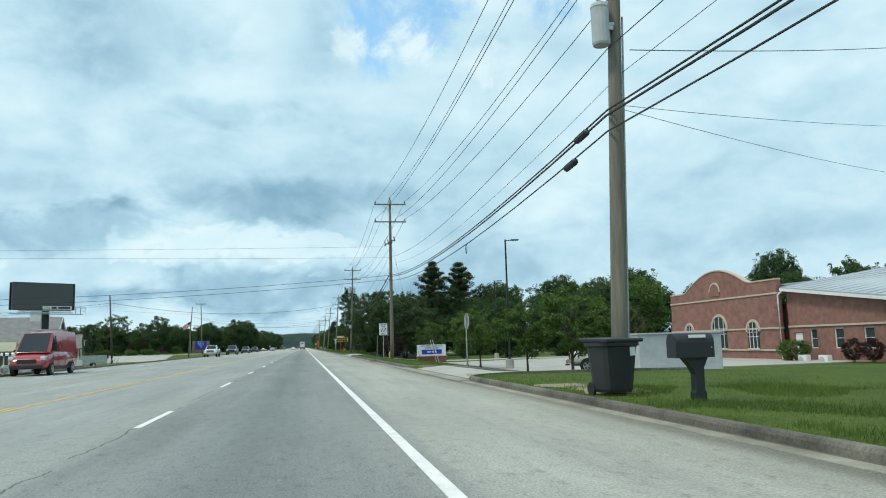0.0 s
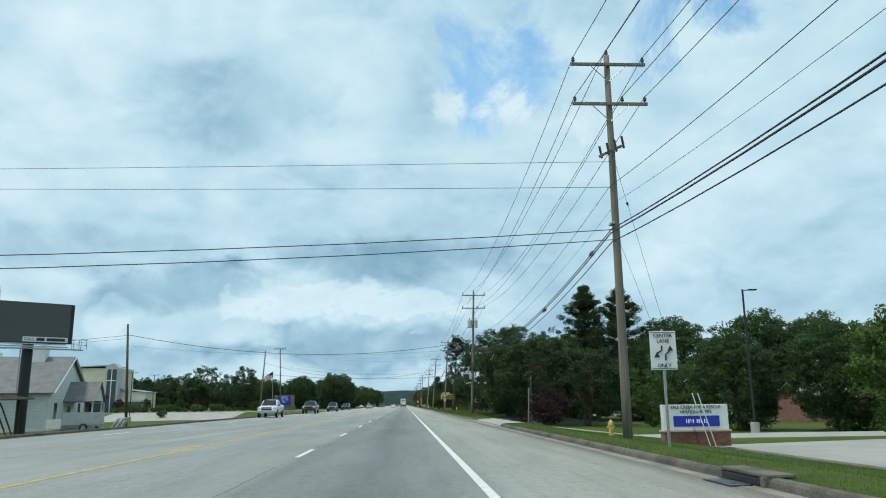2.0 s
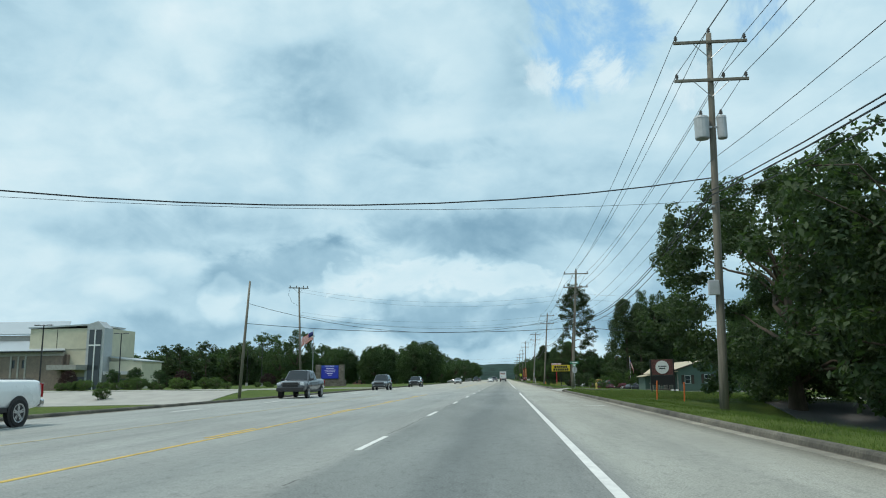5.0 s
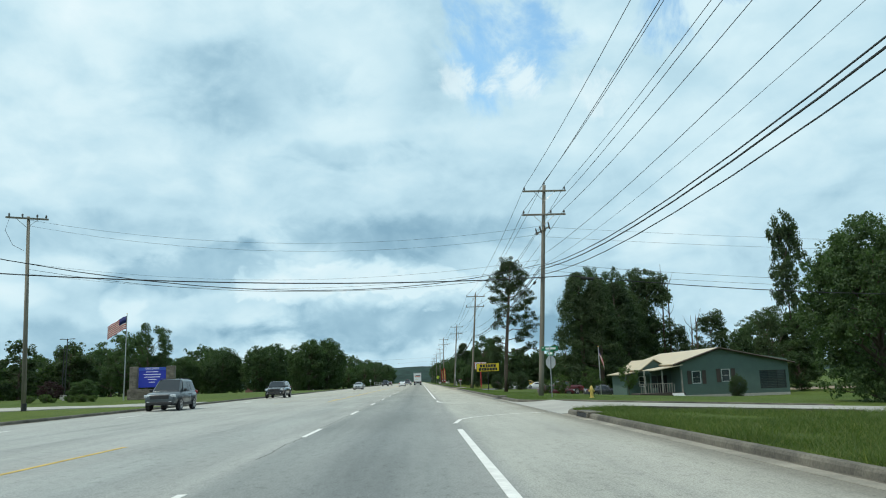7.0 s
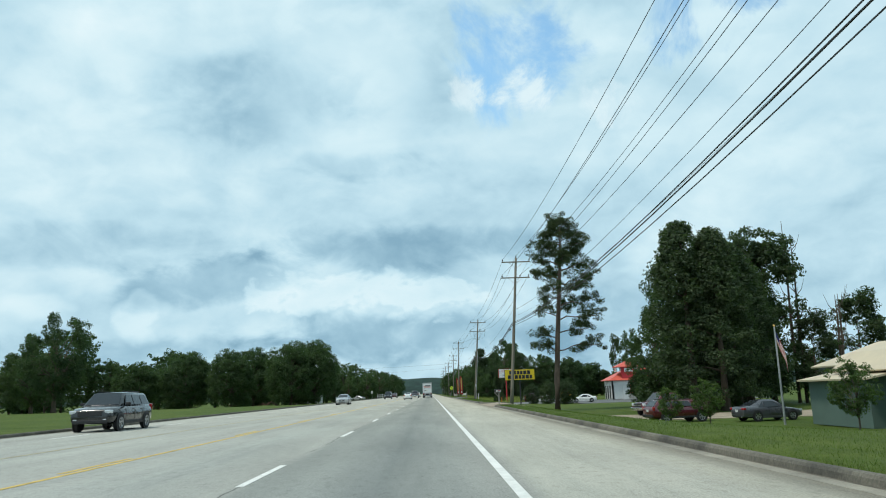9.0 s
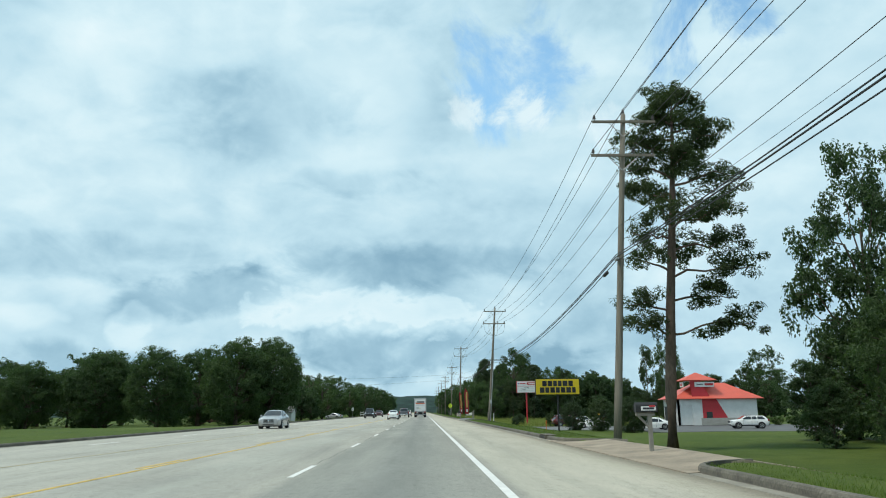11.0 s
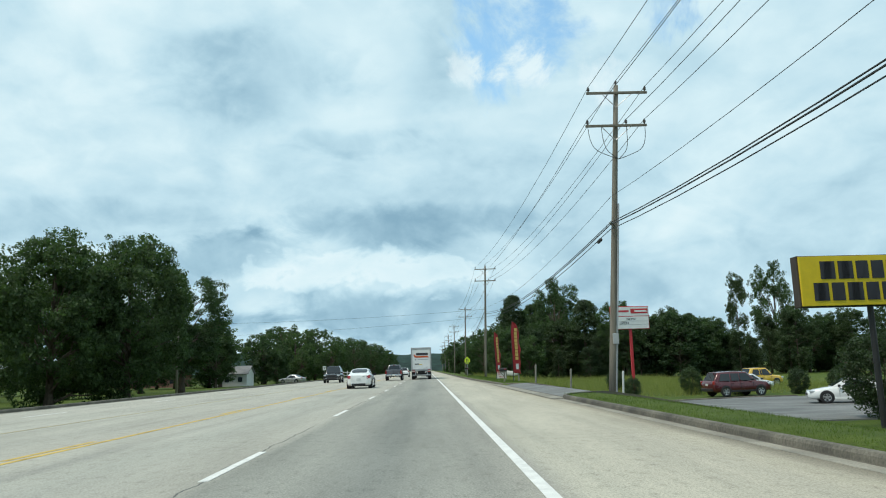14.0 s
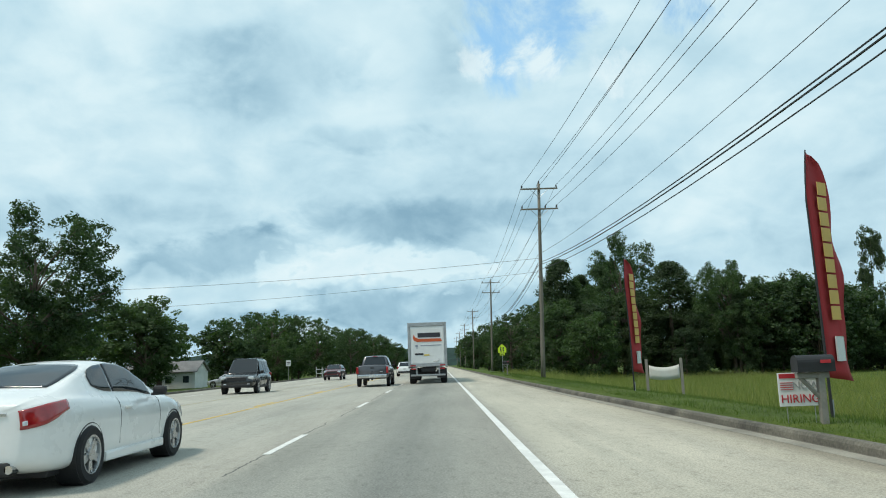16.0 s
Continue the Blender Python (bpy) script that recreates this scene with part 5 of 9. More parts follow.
def splice(at, way, label="black cable splice case hanging on the strand"):
    m = Matrix.Translation(at) @ Vector(way).to_track_quat("Z", "X").to_matrix().to_4x4()
    root = thing("splice_case", m, label, "splice case")
    part("case", lathe(((0.02, -0.4), (0.075, -0.34), (0.09, -0.3), (0.09, 0.3), (0.075, 0.34), (0.02, 0.4)), 10), WIRE, root)


def wire_point(k, f, dz, off):
    a, b = Vector(on_pole(k, COMM[k] + dz, off)), Vector(on_pole(k + 1, COMM[k + 1] + dz, off))
    return a.lerp(b, f) - Vector((0, 0, 4 * LOW_SAG[k] * f * (1 - f)))


for k, f, dz in ((1, 0.03, 0.0), (1, 0.045, -0.48), (2, 0.22, -0.10), (5, 0.03, -0.50), (6, 0.03, -0.54), (4, 0.035, -0.58)):
    splice(wire_point(k, f, dz - 0.08, -0.19), (0, 1, -0.05))
# loop of slack cable hung on the strand
q = wire_point(1, 0.30, -0.486, -0.18)
part_loop = tube([(q.x, q.y + 0.12 * math.sin(a) * (1 + 0.5 * math.cos(a)), q.z - 0.21 + 0.21 * math.cos(a)) for a in (2 * math.pi * k / 14 for k in range(15))], 0.014, 6)
tagged(part("cable_loop", part_loop, WIRE), "loop of slack black cable hung on the strand", "cable")
# spare cable coiled on the strand beside the pole by the hall sign
q = wire_point(2, 0.045, 0.0, -0.18)
coil = tagged(part("cable_coil", tube([(q.x - 0.05 + 0.05 * math.sin(a * 0.5), q.y + 0.30 * math.sin(a), q.z - 0.06 + 0.09 * math.cos(a)) for a in (2 * math.pi * k / 16 for k in range(33))], 0.022, 6), WIRE), "coil of spare black cable strapped to the strand", "cable")
part("strap", box((0.08, 0.03, 0.2), (q.x - 0.03, q.y, q.z - 0.05), 0.006), STEEL, coil)
# stays of the pole by the hall sign, tied to one anchor in the grass
for z, knots in ((10.7, (0.17, 0.62)), (7.4, (0.5,))):
    a, b = Vector((8.25, 70.7, z)), Vector((10.9, 70.9, ground_z(10.9, 70.9) + 0.05))
    stay = tagged(part("guy_wire", tube([a, a.lerp(b, 0.5), b], 0.007, 5), WIRE), "thin steel stay running from pole to grass", "cable", "guy wires")
    for f in knots:
        part("strain_insulator", tube([a.lerp(b, f - 0.008), a.lerp(b, f - 0.004), a.lerp(b, f + 0.004), a.lerp(b, f + 0.008)], [0.012, 0.045, 0.045, 0.012], 8), WIRE, stay)
# wires across the road
TAP = (8.65, 194.0, 6.75)
for a, b, r, s in (((8.1, 70.6, 7.75), (-62, 60, 6.0), 0.017, 1.3), ((8.1, 70.6, 7.35), (-62, 60, 5.6), 0.017, 1.35), ((8.1, 70.6, 10.5), (-62, 74, 10.8), 0.009, 0.15), ((8.1, 70.6, 9.45), (-62, 74, 10.8), 0.010, 0.3),
                   ((8.7, 139.8, 9.26), (-29.9, 125.8, 8.95), 0.026, 1.95), ((8.8, 139.8, 8.3), (-30.0, 125.8, 7.8), 0.008, 1.0), ((-29.9, 125.8, 8.95), (-70, 118, 7.2), 0.02, 0.8),
                   (TAP, (-26.0, 183.2, 7.0), 0.028, 0.73), (TAP, (60, 200, 6.2), 0.024, 1.2),
                   ((8.7, 204, 8.95), (-26.0, 182.7, 9.05), 0.022, 2.6), ((-29.9, 125.8, 8.6), (-70, 112, 5.4), 0.014, 0.5), ((8.7, 204, 8.3), (-26.4, 204, 9.6), 0.014, 1.4),
                   ((9.1, 204, 11.7), (-26.4, 204, 13.0), 0.008, 1.45), ((9.0, 204, 11.1), (-26.4, 204, 12.6), 0.008, 1.5), ((8.9, 204, 9.3), (-26.4, 204, 10.0), 0.007, 1.3), ((8.8, 204, 8.8), (-26.4, 204, 9.3), 0.007, 1.3),
                   ((9.0, 204, 9.0), (75, 222, 8.6), 0.012, 0.9), ((9.0, 204, 8.5), (75, 222, 8.1), 0.010, 0.9), ((9.1, 204, 11.6), (75, 214, 11.2), 0.008, 0.8), ((9.1, 204, 10.9), (75, 214, 10.4), 0.008, 0.8),
                   ((7.2, 15, 7.6), (30, 27, 14.0), 0.012, 0.2), ((7.0, 15, 6.3), (38, 32, 12.0), 0.007, 0.4), ((7.0, 15, 6.2), (40, 36, 9.6), 0.007, 0.5),
                   ((8.4, 415, 9.5), (-70, 432, 11.0), 0.014, 1.2), ((8.4, 415, 8.4), (-70, 432, 8.4), 0.012, 1.2)):
    line("service_wire", [a, b], r, s, WIRE, "thin dark service wire strung across from the pole", "cable", "service wires")
p = Vector(TAP).lerp(Vector((60, 200, 6.2)), 0.02) - Vector((0, 0, 0.16))
splice(p, (1, 0.12, -0.10))


def plain_pole(x, y, xt, h, label, dark=False, arm=False, r=0.16):
    z0 = ground_z(x, y)
    root = thing("utility_pole", pose(x, y, z0), label, "utility pole", "side poles")
    top = h - z0
    part("pole", tube([(0, 0, -0.5), ((xt - x) * 0.5, 0, top / 2), (xt - x, 0, top)], [r, r * 0.85, r * 0.62], 10), POLE_DARK if dark else POLE, root, smooth=True)
    if arm:
        part("crossarm", box((2.6, 0.1, 0.12), (xt - x, -0.15, top - 0.15), 0.01, (0, 0, 25)), POLE, root)
        for o in (-1.1, -0.3, 0.6, 1.15):
            bm = bmesh.new()
            insulator(bm, (xt - x + o * 0.9, -0.15 + o * 0.42, top - 0.1))
            part("insulator", bm, PORCELAIN, root)
        for s in (-1, 1):
            part("brace", tube([(xt - x + s * 0.6, -0.15 + s * 0.28, top - 0.2), (xt - x, -0.1, top - 0.8)], 0.018, 6), STEEL, root)
        part("jumper", tube([(xt - x - 1.0, -0.5, top - 0.1), (xt - x - 1.25, -0.5, top - 1.0), (xt - x - 0.8, -0.3, top - 2.0), (xt - x - 0.1, -0.1, top - 2.4)], 0.016, 6), WIRE, root)
        part("sleeve", tube([(0, 0, 0.02), (0, 0, 0.5)], r + 0.012, 10), WIRE, root)
    return root


plain_pole(-29.6, 125.8, -30.2, 10.15, "dark wooden utility pole with a service cable", True)
plain_pole(-26.4, 182.7, -25.65, 11.25, "bare leaning wooden pole beside the church lawn")
plain_pole(-26.0, 204, -26.5, 13.25, "wooden utility pole with a single crossarm", False, True)
plain_pole(-29.5, 398, -29.5, 8.2, "grey wooden pole under the park trees")
plain_pole(14.2, 128, 14.2, 5.0, "short wooden pole among the trees", r=0.09)


# ---- vehicle and sign materials ----
def paint(name, color, metal=0.0, rough=0.3):
    return surface(name, color, rough, metal, vary=0.04, scale=1.5, fine=8, bump=0, coat=0.8)


WHITE_CAR = paint("white_car_paint", (0.78, 0.79, 0.78))
SILVER_CAR = paint("silver_car_paint", (0.42, 0.43, 0.44), 0.5, 0.32)
GREY_CAR = paint("grey_car_paint", (0.085, 0.088, 0.10), 0.35, 0.32)
SLATE_CAR = paint("slate_car_paint", (0.06, 0.075, 0.085), 0.3, 0.35)
BLACK_CAR = paint("black_car_paint", (0.015, 0.016, 0.018), 0.1, 0.25)
RED_CAR = paint("red_car_paint", (0.32, 0.025, 0.03))
MAROON_CAR = paint("maroon_car_paint", (0.10, 0.012, 0.018), 0.2, 0.3)
YELLOW_CAR = paint("yellow_car_paint", (0.70, 0.42, 0.03))
PANE = glass("tinted_glass")
WINDOW = glass("window_glass", (0.035, 0.045, 0.05), 0.06)
TYRE = surface("tyre_rubber", (0.018, 0.018, 0.019), 0.85, vary=0.2, bump=0.2)
BLACK = surface("black_plastic", (0.018, 0.018, 0.02), 0.55, vary=0.15, bump=0.1)
ALLOY = surface("alloy_wheel", (0.52, 0.53, 0.54), 0.3, 0.85, vary=0.08, bump=0)
CHROME = surface("chrome", (0.62, 0.63, 0.64), 0.14, 1.0, vary=0.06, bump=0)
TAIL = surface("red_lens", (0.36, 0.012, 0.015), 0.15, vary=0.2, scale=8, bump=0, coat=1.0)
LENS = surface("clear_lens", (0.62, 0.65, 0.68), 0.12, 0.2, vary=0.2, scale=10, bump=0, coat=1.0)
PLATE = surface("plate_white", (0.6, 0.62, 0.62), 0.5, vary=0.1, bump=0)
INK = surface("dark_ink", (0.03, 0.03, 0.04), 0.6, vary=0.1, bump=0)
TRAILER = surface("white_trailer_panel", (0.72, 0.74, 0.74), 0.45, vary=0.07, scale=1.5, fine=20, bump=0.05)
ALU = surface("aluminium_trim", (0.42, 0.43, 0.44), 0.4, 0.7, vary=0.12, bump=0.05)
SIGN_WHITE = surface("sign_white", (0.74, 0.75, 0.74), 0.5, vary=0.06, bump=0.03)
SIGN_RED = surface("sign_red", (0.50, 0.03, 0.04), 0.5, vary=0.08, bump=0.03)
SIGN_YELLOW = surface("sign_yellow", (0.72, 0.52, 0.02), 0.5, vary=0.06, bump=0.03)
SIGN_LIME = surface("sign_fluorescent", (0.62, 0.80, 0.03), 0.5, vary=0.05, bump=0.03)
SIGN_GREEN = surface("sign_green", (0.012, 0.20, 0.10), 0.5, vary=0.08, bump=0.03)
SIGN_BLUE = surface("sign_blue", (0.03, 0.08, 0.45), 0.5, vary=0.08, bump=0.03)
ORANGE = surface("orange_plastic", (0.72, 0.16, 0.03), 0.5, vary=0.12, bump=0.03)
SCREEN = glow("lit_sign_screen", (0.02, 0.05, 0.60), 0.24)
SCREEN_TEXT = glow("lit_sign_letters", (0.75, 0.85, 1.0), 0.5)
BRICK = surface("red_brick_face", (0.25, 0.112, 0.088), 0.9, vary=0.22, scale=1.5, fine=30, bump=0.3, per="object")
MORTAR = surface("brick_and_mortar", (0.27, 0.135, 0.108), 0.92, vary=0.25, scale=2.0, fine=26, bump=0.5)
STONE = surface("tan_stone_trim", (0.50, 0.42, 0.33), 0.85, vary=0.1, scale=2, fine=30, bump=0.15)
METAL_ROOF = surface("pale_metal_roof", (0.42, 0.46, 0.48), 0.45, 0.3, vary=0.08, scale=0.6, fine=12, bump=0.05)
SHINGLE = surface("grey_shingles", (0.20, 0.20, 0.20), 0.9, vary=0.2, scale=1.2, fine=14, bump=0.5)
SIDING_WHITE = surface("white_siding", (0.66, 0.67, 0.66), 0.6, vary=0.08, scale=1.0, fine=20, bump=0.1)
SIDING_GREEN = surface("sage_green_siding", (0.085, 0.135, 0.115), 0.7, vary=0.1, scale=1.2, fine=20, bump=0.1)
STUCCO = surface("cream_panel", (0.56, 0.53, 0.40), 0.8, vary=0.08, scale=0.8, fine=20, bump=0.15)
BLOCK = surface("tan_brick_wall", (0.24, 0.19, 0.155), 0.9, vary=0.18, scale=1.5, fine=24, bump=0.3)
TAN_ROOF = surface("cream_metal_roof", (0.56, 0.47, 0.33), 0.5, 0.1, vary=0.08, scale=0.8, fine=16, bump=0.05)
RED_ROOF = surface("coral_metal_roof", (0.66, 0.12, 0.08), 0.5, 0.1, vary=0.07, scale=0.8, fine=16, bump=0.05)
RUST_ROOF = surface("rusty_metal_roof", (0.10, 0.065, 0.055), 0.7, 0.2, vary=0.3, scale=1.0, fine=16, bump=0.1)
DARK_WOOD = surface("dark_timber", (0.055, 0.042, 0.035), 0.85, vary=0.25, scale=3, fine=20, bump=0.3)
GREY_WOOD = surface("grey_timber", (0.26, 0.245, 0.215), 0.9, vary=0.2, scale=3, fine=20, bump=0.3)
FIELDSTONE = surface("field_stone", (0.21, 0.18, 0.15), 0.9, vary=0.3, scale=2, fine=18, bump=0.5, per="object")
CLOTH = surface("banner_cloth", (0.60, 0.60, 0.56), 0.85, vary=0.08, scale=2, fine=30, bump=0.1)
FLAG_RED = surface("flag_red_cloth", (0.42, 0.03, 0.035), 0.8, vary=0.12, scale=1.5, fine=30, bump=0.1)
FLAG_BLUE = surface("flag_blue_cloth", (0.02, 0.03, 0.14), 0.8, vary=0.1, bump=0.1)
GOLD = surface("gold_print", (0.70, 0.45, 0.12), 0.6, vary=0.08, bump=0)
PANEL_GREY = surface("billboard_grey", (0.085, 0.088, 0.088), 0.7, vary=0.08, scale=0.5, fine=10, bump=0.05)
HYDRANT = surface("yellow_hydrant_paint", (0.62, 0.46, 0.12), 0.55, vary=0.18, scale=6, fine=30, bump=0.1)
CONCRETE = surface("cast_concrete", (0.36, 0.35, 0.32), 0.9, vary=0.14, scale=2, fine=24, bump=0.3)


# ---- vehicles ----
def loft(rows):
    """A skin over cross-sections (each a list of points from the bottom middle over the right side to the top middle), mirrored."""
    bm = bmesh.new()
    rings = []
    for row in rows:
        right = [bm.verts.new(p) for p in row]
        left = [bm.verts.new((-p[0], p[1], p[2])) for p in row[1:-1]]
        rings.append(right + left[::-1])
    n = len(rings[0])
    for a, b in zip(rings, rings[1:]):
        for i in range(n):
            bm.faces.new((a[i], b[i], b[(i + 1) % n], a[(i + 1) % n]))
    bm.faces.new(rings[0])
    bm.faces.new(rings[-1][::-1])
    bmesh.ops.recalc_face_normals(bm, faces=bm.faces)
    return bm


def plate_on(corners, inset, lift, thick=0.012):
    """A thin slab laid just over a four- to six-cornered panel."""
    c = [Vector(p) for p in corners]
    mid = sum(c, Vector()) / len(c)
    nrm = Vector()
    for i in range(len(c)):
        nrm += (c[i] - mid).cross(c[(i + 1) % len(c)] - mid)
    nrm.normalize()
    if nrm.dot(Vector((mid.x, mid.y * 0.2, 0.35))) < 0 and abs(nrm.x) > 0.4:
        nrm = -nrm
    elif abs(nrm.x) <= 0.4 and nrm.z < 0:
        nrm = -nrm
    bm = bmesh.new()
    inn = [mid + (p - mid) * (1 - inset) for p in c]
    a = [bm.verts.new(p + nrm * (lift - thick)) for p in inn]
    b = [bm.verts.new(p + nrm * lift) for p in inn]
    bm.faces.new(a)
    bm.faces.new(b)
    for i in range(len(c)):
        j = (i + 1) % len(c)
        bm.faces.new((a[i], a[j], b[j], b[i]))
    bmesh.ops.recalc_face_normals(bm, faces=bm.faces)
    return bm


def wheel(parent, x, y, r, w, side, spokes=5, rim_mat=None):
    """A tyre with a spoked rim."""
    rot = pose(x, y, r, 0, 90 * side, 0)
    prof = ((r * 0.62, -w / 2), (r * 0.90, -w / 2), (r * 0.985, -w * 0.36), (r, -w * 0.15), (r, w * 0.15), (r * 0.985, w * 0.36), (r * 0.90, w / 2), (r * 0.66, w / 2 - 0.005), (r * 0.62, w / 2 - 0.05))
    t = part("wheel", lathe(prof, 28), TYRE, parent)
    t.matrix_basis = rot
    bm = bmesh.new()
    o = w / 2 - 0.055
    ring = [(r * 0.64, o - 0.02), (r * 0.665, o + 0.055), (r * 0.60, o + 0.05), (r * 0.57, o - 0.01)]
    rs = [[bm.verts.new((q * math.cos(2 * math.pi * i / 28), q * math.sin(2 * math.pi * i / 28), z)) for i in range(28)] for q, z in ring]
    for a, b in zip(rs, rs[1:]):
        for i in range(28):
            bm.faces.new((a[i], a[(i + 1) % 28], b[(i + 1) % 28], b[i]))
    for k in range(spokes):
        a = 360 * k / spokes
        for off in (-9, 9) if spokes <= 6 else (0,):
            m = pose(0, 0, 0, 0, 0, a + off)
            vs = [m @ Vector(p) for p in ((0.05, -0.028, o + 0.03), (r * 0.62, -0.02, o + 0.035), (r * 0.62, 0.02, o + 0.035), (0.05, 0.028, o + 0.03), (0.05, -0.028, o - 0.01), (r * 0.62, -0.02, o), (r * 0.62, 0.02, o), (0.05, 0.028, o - 0.01))]
            q = [bm.verts.new(v) for v in vs]
            for f in ((0, 1, 2, 3), (0, 4, 5, 1), (2, 6, 7, 3), (1, 5, 6, 2)):
                bm.faces.new([q[i] for i in f])
    add_tube(bm, [(0, 0, o - 0.02), (0, 0, o + 0.045)], 0.075, 12)
    part("rim", bm, rim_mat or ALLOY, t)
    return t


def vehicle(name, label, m, paint_mat, s, group=""):
    """A road vehicle from a table of its stations: body, cabin glass, wheels, lamps and fittings. Forward is +y, the right side +x."""
    root = thing(name, m, label, s.get("category", "car"), group)
    W = s["w"] / 2
    rows = []
    for y, zb, zt, k in s["body"]:
        w = W * k
        h = zt - zb
        rows.append([(0, y, zb), (w * 0.80, y, zb), (w * 0.95, y, zb + h * 0.10), (w * 0.995, y, zb + h * 0.32), (w, y, zb + h * 0.55), (w * 0.975, y, zb + h * 0.78), (w * 0.92, y, zt - h * 0.06), (w * 0.80, y, zt), (w * 0.4, y, zt + 0.018), (0, y, zt + 0.025)])
    body = part("body", loft(rows), paint_mat, root, smooth=True)
    bv = body.modifiers.new("edge", "BEVEL")
    bv.width, bv.segments, bv.limit_method, bv.angle_limit = 0.03, 2, "ANGLE", radians(40)
    # cabin: (y, z, half width) at windscreen foot, roof front, roof rear, rear-glass foot
    A, B, C, D = s["cabin"]
    belt = s["belt"]
    wb = W * 0.93

    def pt(q, sx):
        return (sx * q[2] * W, q[0], q[1])

    mid = ((B[0] + C[0]) / 2, max(B[1], C[1]) + 0.025, (B[2] + C[2]) / 2 + 0.01)
    rows = []
    for q in (A, B, mid, C, D):
        z0 = belt - 0.06
        zz = max(q[1], z0 + 0.02)
        top = q[2] * W
        e = (zz - z0)
        low = max(top, wb - 0.02) if e > 0.1 else top
        rows.append([(0, q[0], z0), (low, q[0], z0), (low, q[0], z0 + 0.01), (top + (low - top) * 0.55, q[0], z0 + e * 0.45), (top + (low - top) * 0.12, q[0], z0 + e * 0.86), (top * 0.93, q[0], zz - 0.012), (top * 0.72, q[0], zz + 0.006), (top * 0.3, q[0], zz + 0.016), (0, q[0], zz + 0.02)])
    cab = part("cabin", loft(rows), s.get("roof_mat", paint_mat), root, smooth=True)
    bv = cab.modifiers.new("edge", "BEVEL")
    bv.width, bv.segments, bv.limit_method, bv.angle_limit = 0.025, 2, "ANGLE", radians(35)
    part("windscreen", plate_on([pt(A, -0.96), pt(A, 0.96), pt(B, 0.92), pt(B, -0.92)], 0.06, 0.022), PANE, root)
    part("rear_window", plate_on([pt(D, -0.94), pt(D, 0.94), pt(C, 0.9), pt(C, -0.9)], 0.09, 0.024), PANE, root)
    for sx in (-1, 1):
        for y0, y1, f0, f1 in s["glass"]:
            # lower edge on the belt, upper edge under the roof rail
            def rail(y):
                if y >= B[0]:
                    f = (y - B[0]) / max(0.01, A[0] - B[0])
                    return B[1] + (A[1] - B[1]) * f, B[2] + (A[2] - B[2]) * f
                if y <= C[0]:
                    f = (C[0] - y) / max(0.01, C[0] - D[0])
                    return C[1] + (D[1] - C[1]) * f, C[2] + (D[2] - C[2]) * f
                f = (B[0] - y) / (B[0] - C[0])
                return B[1] + (C[1] - B[1]) * f, B[2] + (C[2] - B[2]) * f

            outline = []
            lowz = belt + 0.02
            for y in (y0 + f0, (y0 + f0 + y1 + f1) / 2, y1 + f1):
                z, k = rail(y)
                e = 0.86
                z0 = belt - 0.06
                top, low = k * W, max(k * W, wb - 0.02)
                zz = z0 + (z - z0) * e
                outline.append((sx * (top + (low - top) * 0.12 + 0.012), y, max(zz, lowz + 0.03)))
            lowx = sx * (wb + 0.004)
            part("side_window", plate_on([(lowx, y1, lowz), (lowx, y0, lowz)] + outline, 0.03, 0.006), PANE, root)
        part("mirror", box((0.20, 0.13, 0.15), (sx * (W + 0.06), s["mirror"], belt + 0.08), 0.04), s.get("mirror_mat", BLACK), root)
        for y in s.get("handles", ()):
            part("door_handle", box((0.03, 0.20, 0.035), (sx * (W * 0.985 + 0.012), y, belt - 0.16), 0.012), s.get("handle_mat", paint_mat), root)
        for y in s.get("seams", ()):
            part("door_seam", box((0.012, 0.012, belt - s["sill"] - 0.2), (sx * (W * 1.0 - 0.002), y, (belt + s["sill"]) / 2 - 0.02)), BLACK, root)
        part("sill", box((0.06, s["axles"][0] - s["axles"][1] - s["r"] * 2.3, 0.14), (sx * (W * 0.965), sum(s["axles"]) / 2, s["sill"] + 0.02), 0.02), s.get("sill_mat", paint_mat), root)
        for y in s["axles"]:
            a = part("wheel_arch", lathe(((s["r"] * 1.14, 0), (s["r"] * 1.16, 0.016), (s["r"] * 1.05, 0.02)), 28), BLACK, root)
            a.matrix_basis = pose(sx * (W - 0.012), y, s["r"] * 1.04, 0, 90 * sx, 0)
            wheel(root, sx * (W - 0.085), y, s["r"], 0.235, sx, s.get("spokes", 5), s.get("rim"))
        for nm, mat, (x, y, z), size in s["lamps"]:
            part(nm, box(size, (sx * x, y, z), min(size) * 0.3), mat, root)
    for nm, mat, at, size in s.get("bits", ()):
        part(nm, box(size, at, min(size) * 0.25), mat, root)
    return root


